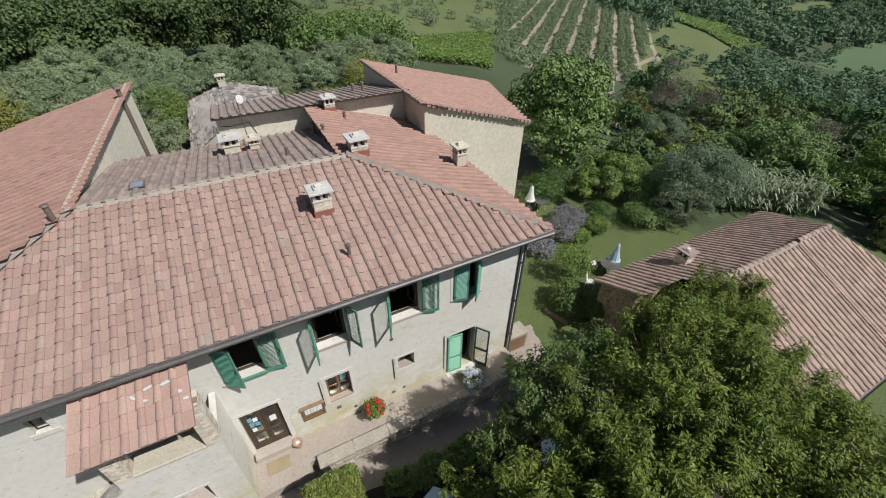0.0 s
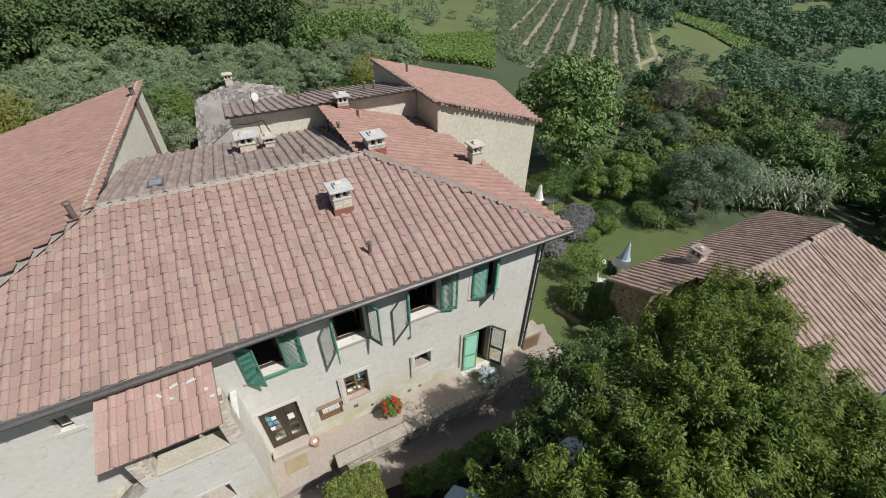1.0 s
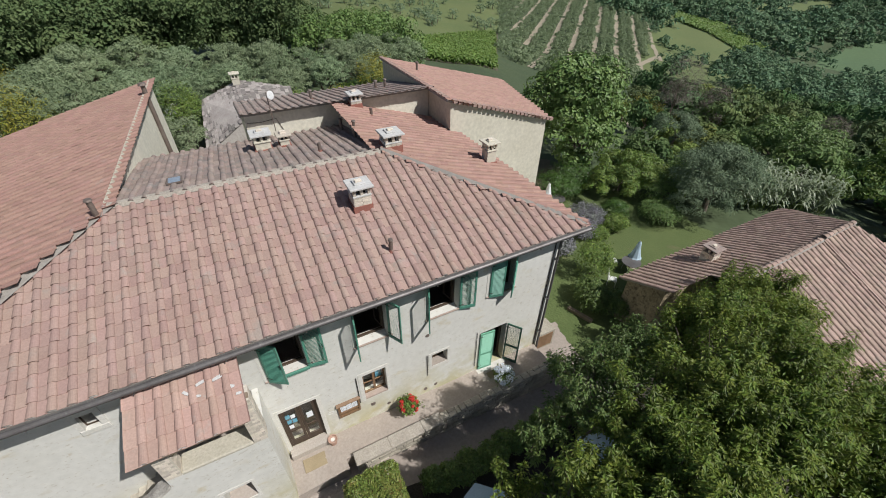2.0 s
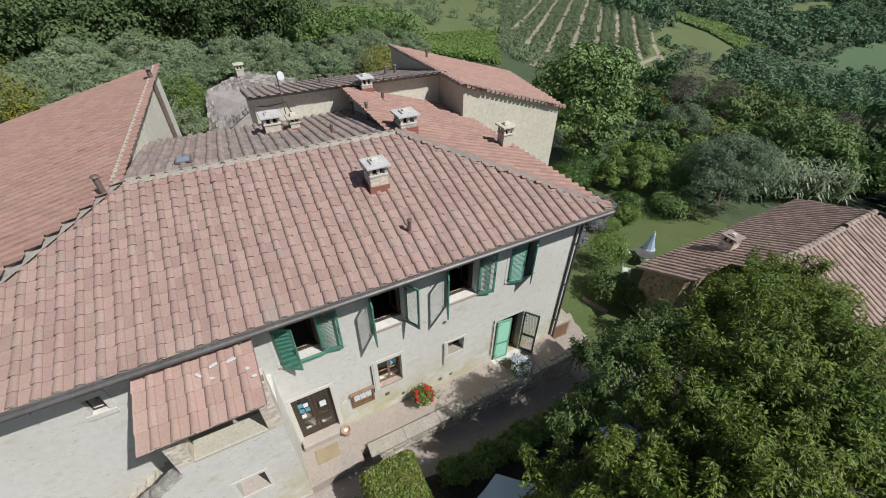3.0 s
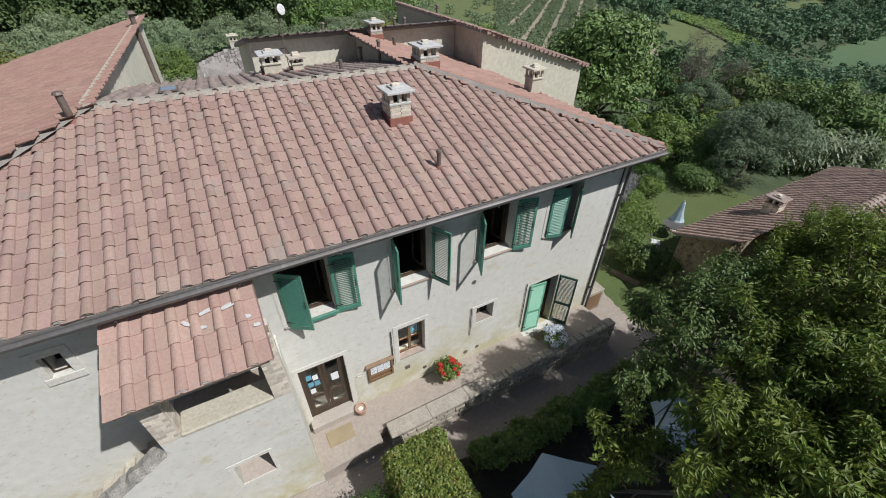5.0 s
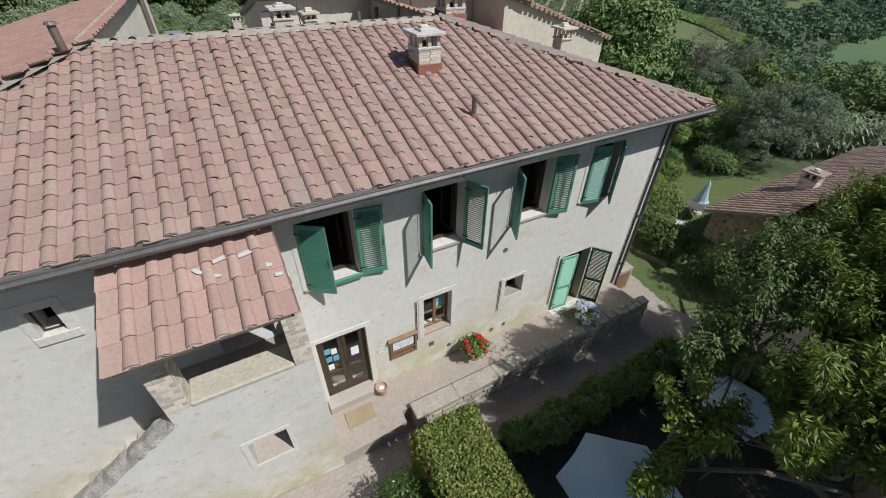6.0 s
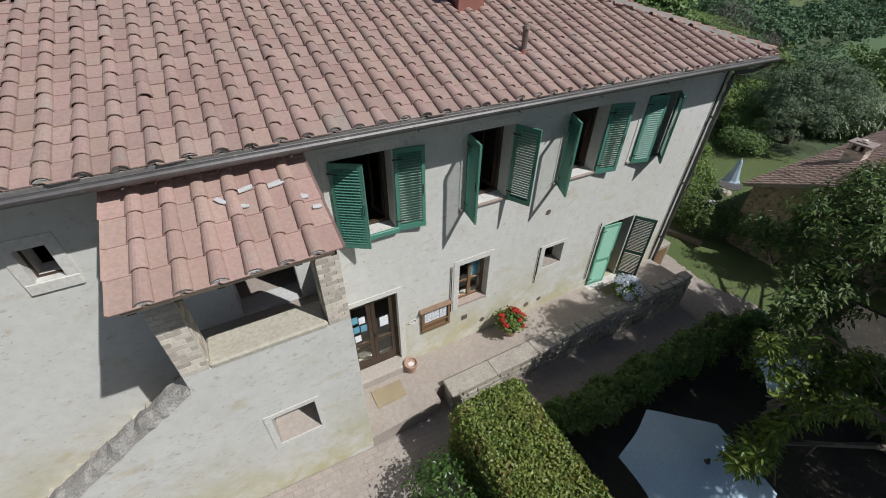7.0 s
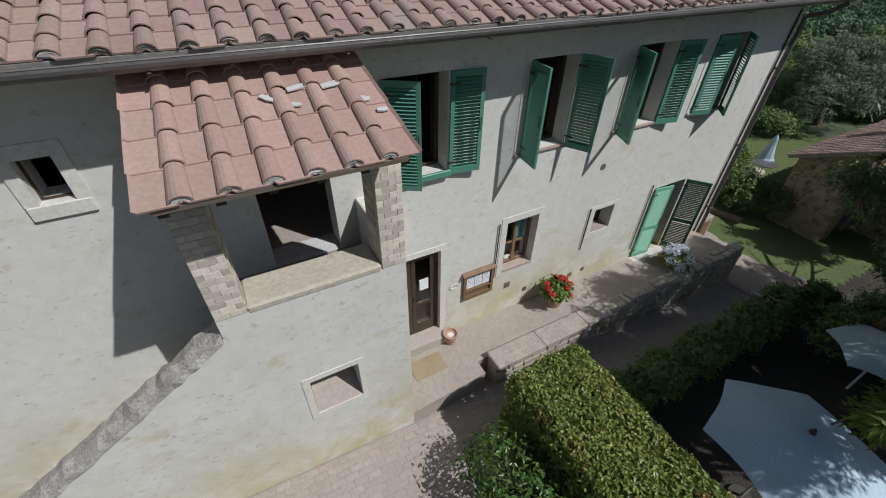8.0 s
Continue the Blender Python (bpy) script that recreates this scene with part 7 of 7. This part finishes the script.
def slope_models(kind, material, label, seed, flat=0.85, width=0.55, leaves=2100, size=0.5):
    """Three differing trees of a kind, about three metres in radius, to be copied over the slope."""
    out = []
    for k in range(3):
        rng = random.Random(seed * 10 + k)
        blobs = [((0, 0, 3.2 * flat), (2.5, 2.5, 2.3 * flat))]
        for q in range(4):
            a = 1.57 * q + rng.uniform(-0.5, 0.5)
            d = rng.uniform(1.2, 1.9)
            blobs.append(((d * math.cos(a), d * math.sin(a), rng.uniform(1.7, 2.9) * flat), (rng.uniform(1.3, 1.8), rng.uniform(1.3, 1.8), rng.uniform(1.2, 1.7) * flat)))
        out.append(tree(kind, 60.0, 30.0, blobs, material, leaves, 46, size, label, seed=seed * 10 + k, trunk=0.16, tight=0.2, width=width, spread=0.18, solid=0.85, up=0.08, group="trees on the slope"))
    return out


def plant(models, spots, seed):
    """Sets the models, then copies of them, at the spots (x, y, radius)."""
    rng = random.Random(seed)
    for i, (x, y, r) in enumerate(spots):
        k = r / 3.0
        m = Matrix.Translation((x, y, ground_z(x, y) - 0.15)) @ Matrix.Rotation(rng.uniform(0, 6.28), 4, "Z") @ Matrix.Diagonal((k, k, k * rng.uniform(0.85, 1.25), 1))
        ob = models[i] if i < len(models) else copy_thing(models[i % len(models)], m)
        ob.matrix_basis = m


open_slope = lambda az, r: not (55 < az < 63 and 95 < r < 190) and not (48 < az < 54.5 and r > 66)
spots_of = lambda *a: [(x, y, k) for x, y, k, h in scatter(*a)]
plant(slope_models("slope_oak", LEAF_SLOPE, "rounded green oak on the falling slope", 26),
      [(39, 19, 2.2), (34.5, 8.5, 2.0), (31, 12.5, 1.9), (38, 3.5, 2.2), (41, 11, 2.0), (46, 9, 2.8), (52, 3, 3.0), (55, 14, 2.6), (62, 17, 3.2), (66, 6, 3.4), (49, -5, 3.0)] + spots_of(12, 58, 86, 46, 62, (2.0, 3.0), (1, 1.1)) + spots_of(52, 57, 88, 62, 175, (2.6, 4.4), (1, 1.1), open_slope), 1)
plant(slope_models("dark_slope_oak", LEAF_WOOD, "dark dense oak on the falling slope", 38),
      [(80, 48, 4.6), (74, 46, 3.0), (58, 22, 3.0), (60, 9, 3.2), (56, -2, 3.0)] + spots_of(44, 55, 88, 64, 180, (2.8, 4.6), (1, 1.1), open_slope), 2)
plant(slope_models("grey_olive", LEAF_OLIVE, "round grey-green olive on the falling slope", 27, flat=0.75, width=0.4),
      [(60, 41, 1.5), (66, 44, 1.6), (55, 35, 1.6), (70, 52, 1.8), (88, 66, 1.8), (96, 75, 1.9), (48, 29, 1.5)] + spots_of(30, 52, 86, 60, 165, (1.8, 3.0), (1, 1.1), lambda az, r: az > 55 or r > 110), 3)
plant(slope_models("thicket", LEAF_SLOPE_LIME, "yellow-green thicket on the falling slope", 37, flat=0.6),
      [(30, 9, 1.6), (35, 11, 1.6), (42.5, 4.5, 2.0), (39, -4.5, 2.2), (45, -7, 2.4), (47, 14, 2.2), (53, 8, 2.4), (44, 27, 2.0), (58, 27, 2.4)] + spots_of(14, 56, 86, 44, 62, (1.6, 2.4), (1, 1.1)) + spots_of(44, 55, 86, 62, 170, (1.8, 3.2), (1, 1.1), lambda az, r: az > 54.5), 4)
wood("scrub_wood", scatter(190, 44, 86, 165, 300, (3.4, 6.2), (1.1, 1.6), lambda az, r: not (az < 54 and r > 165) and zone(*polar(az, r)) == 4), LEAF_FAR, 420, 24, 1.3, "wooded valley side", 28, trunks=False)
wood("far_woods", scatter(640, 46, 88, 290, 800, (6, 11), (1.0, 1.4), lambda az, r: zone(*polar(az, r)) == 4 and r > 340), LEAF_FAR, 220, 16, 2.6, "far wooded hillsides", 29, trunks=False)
edge_spots = []
for poly in (RIGHT_FIELD, HILL, TOP_FIELD):
    for (xa, ya), (xb, yb) in zip(poly, poly[1:] + poly[:1]):
        n = int(math.hypot(xb - xa, yb - ya) / 7)
        for q in range(n):
            f = q / n
            k = wr.uniform(1.6, 3.6)
            edge_spots.append((xa + (xb - xa) * f + wr.gauss(0, 2.5), ya + (yb - ya) * f + wr.gauss(0, 2.5), k, k * 1.4))
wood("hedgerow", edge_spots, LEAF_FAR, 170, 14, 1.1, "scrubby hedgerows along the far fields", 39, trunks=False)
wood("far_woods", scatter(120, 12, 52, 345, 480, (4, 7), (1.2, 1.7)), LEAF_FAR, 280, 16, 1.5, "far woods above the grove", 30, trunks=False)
for x, y, s in ((47.5, 22.0, 1.0), (50.5, 19.0, 0.75), (59.0, 10.0, 0.7)):
    tree("bare_tree", x, y, [((0, 0, 6.5 * s), (2.2 * s, 2.2 * s, 3.0 * s)), ((1.2, 0.6, 4.6 * s), (1.8, 1.8, 2.0 * s)), ((-1.2, -0.4, 4.4 * s), (1.8, 1.8, 2.0 * s))], TWIG, 3600, 260, 0.55, "leafless grey-brown tree on the slope", seed=int(x), trunk=0.14, width=0.045, group="leafless trees")
# olive grove in rows running up the far slope, with bare soil between every other pair
rows_spots = []
row_dir, row_gap = Vector((0.72, 0.694)), Vector((0.694, -0.72))
tracks = Geo()
for k in range(-9, 26):
    last = None
    for j in range(-12, 48):
        p = Vector((110, 118)) + row_dir * (j * 5.0) + row_gap * (k // 2 * 10.4 + k % 2 * 4.0)
        dx, dy = p.x - 1.3, p.y + 8.9
        r, az = math.hypot(dx, dy), math.degrees(math.atan2(dx, dy))
        ok = 34.4 < az < 52.5 - max(0, r - 300) * 0.05 and 152 < r < 370
        if ok:
            rows_spots.append((p.x + wr.uniform(-0.6, 0.6), p.y + wr.uniform(-0.6, 0.6), wr.uniform(1.5, 2.1), wr.uniform(2.4, 3.2)))
        if k % 2 == 0:
            c = p + row_gap * (7.2 + wr.uniform(-0.3, 0.3))
            edge_ = [(c + row_gap * w for w in (-1.5 + 0.6 * wr.random(), 1.5 - 0.6 * wr.random()))]
            pts = [(q.x, q.y, ground_z(q.x, q.y) + 0.12) for q in edge_[0]]
            if last and ok and wr.random() > 0.06:
                tracks.add(last + pts, [(0, 1, 3, 2)])
            last = pts if ok else None
tagged(part("soil_tracks", tracks, TRACK, None), "pale bare soil strips between the olive rows", "track", kind="structure")
lane_pts = [Vector(p) for p in ((196, 134), (166, 121), (128, 99), (96, 72), (72, 50.5), (55, 36), (43, 25))]
strip = Geo()
last = None
for a, b in zip(lane_pts, lane_pts[1:]):
    n_ = Vector((-(b - a).y, (b - a).x)).normalized()
    for k in range(10):
        c = a.lerp(b, k / 10)
        wide = 1.1 + 0.35 * wr.random()
        row = [(q.x, q.y, ground_z(q.x, q.y) + 0.15) for q in (c - n_ * wide, c + n_ * wide)]
        if last:
            strip.add(last + row, [(0, 1, 3, 2)])
        last = row
tagged(part("dirt_track", strip, TRACK, None), "pale dirt track running down the slope", "track", kind="structure")
wood("olive_grove", rows_spots, LEAF_GROVE, 190, 14, 0.75, "rows of silvery olive trees on the far slope", 32, width=0.5, trunks=False)
wood("scattered_olives", scatter(90, 12, 34, 200, 330, (1.8, 2.6), (1.6, 1.9)), LEAF_OLIVE, 230, 40, 0.7, "scattered olive trees on the far meadow", 33, width=0.5)
# vineyard rows
vp, vn = [], []
vr = np.random.default_rng(5)
for k in range(46):
    for t in range(60):
        az = 22.6 + t * 0.195
        r = 98 + k * 2.6
        if r > 150 + (az - 23) * 6:
            continue
        x, y = polar(az, r)
        z = ground_z(x, y)
        vp.append(vr.normal(0, 1, (16, 3)) * np.array([0.4, 0.28, 0.35]) + np.array([x, y, z + 0.9]))
        vn.append(np.tile([0, -0.3, 1.0], (16, 1)))
vine = thing("vineyard", (*polar(28, 165), ground_z(*polar(28, 165))), "green vineyard in rows on the valley slope", "vineyard", kind="stuff")
part("vines", leaf_mesh("vines", np.concatenate(vp), np.concatenate(vn), 0.6, 0.45, LEAF_VINE, 6, 0.6), None, vine, kind="stuff")

# vines on the bright strip of the hill
vp, vn = [], []
a0, a1, b0, b1 = Vector((352, 246)), Vector((318, 148)), Vector((314, 212)), Vector((276, 132))
for k in range(18):
    for t in range(70):
        p = a0.lerp(b0, k / 17).lerp(a1.lerp(b1, k / 17), t / 69)
        vp.append(vr.normal(0, 1, (12, 3)) * np.array([0.6, 0.8, 0.35]) + np.array([p.x, p.y, ground_z(p.x, p.y) + 1.0]))
        vn.append(np.tile([-0.2, -0.3, 1.0], (12, 1)))
vine = thing("vineyard", (320, 190, ground_z(320, 190)), "bright green vineyard strip on the hilltop", "vineyard", kind="stuff")
part("vines", leaf_mesh("vines", np.concatenate(vp), np.concatenate(vn), 1.3, 1.0, LEAF_VINE, 7, 0.4), None, vine, kind="stuff")
# the white awning behind the wing's gable
aw = thing("awning", (-4.85, 33.0, ground_z(-6.7, 33.0)), "white cloth awning behind the wing", "awning")
az_ = ground_z(-6.7, 33.0)
cloth = Geo()
sheet = [[(-6.0 + i * 0.46, 34.4 - j * 0.7, az_ + 2.5 - 0.10 * j - 0.04 * math.sin(i * 1.3)) for i in range(6)] for j in range(4)]
for r0, r1 in zip(sheet, sheet[1:]):
    for i in range(5):
        cloth.add([r0[i], r0[i + 1], r1[i + 1], r1[i]], [(3, 2, 1, 0)])
part("cloth", cloth, WHITE_CLOTH, aw)
for x, y in ((-6.0, 34.4), (-3.7, 34.4), (-6.0, 32.3), (-3.7, 32.3)):
    part("post", Geo().tube((x, y, az_ - 0.2), (x, y, az_ + 2.3), 0.03), WHITE_METAL, aw)


# ---- brick pavers of the lane before the porch ----
paving = thing("lane_paving", (-2.5, -2.5, -0.5), "pinkish brick pavers laid in rows before the porch", "pavement", kind="structure")
pave_mesh = Geo().bevel_box(-0.117, -0.057, -0.05, 0.117, 0.057, 0.012, 0.006).mesh("paver", PAVER)
pr = random.Random(77)
for j in range(15):
    for i in range(20):
        x, y = -4.6 + i * 0.243 + (0.12 if j % 2 else 0), -1.60 - j * 0.122
        if x > 0.3:
            continue
        piece("paver", pave_mesh, pose(x, y, ground_z(x, y) + 0.012 + pr.uniform(-0.003, 0.003), pr.gauss(0, 0.6), 4.1 + pr.gauss(0, 0.6), pr.gauss(0, 0.8)), paving)
part("paving_bed", Geo().add([(x, y, ground_z(x, y) + 0.019) for x, y in ((-4.75, -1.52), (0.42, -1.52), (0.42, -3.40), (-4.75, -3.40))], [(3, 2, 1, 0)]), PAVER_BED, paving)
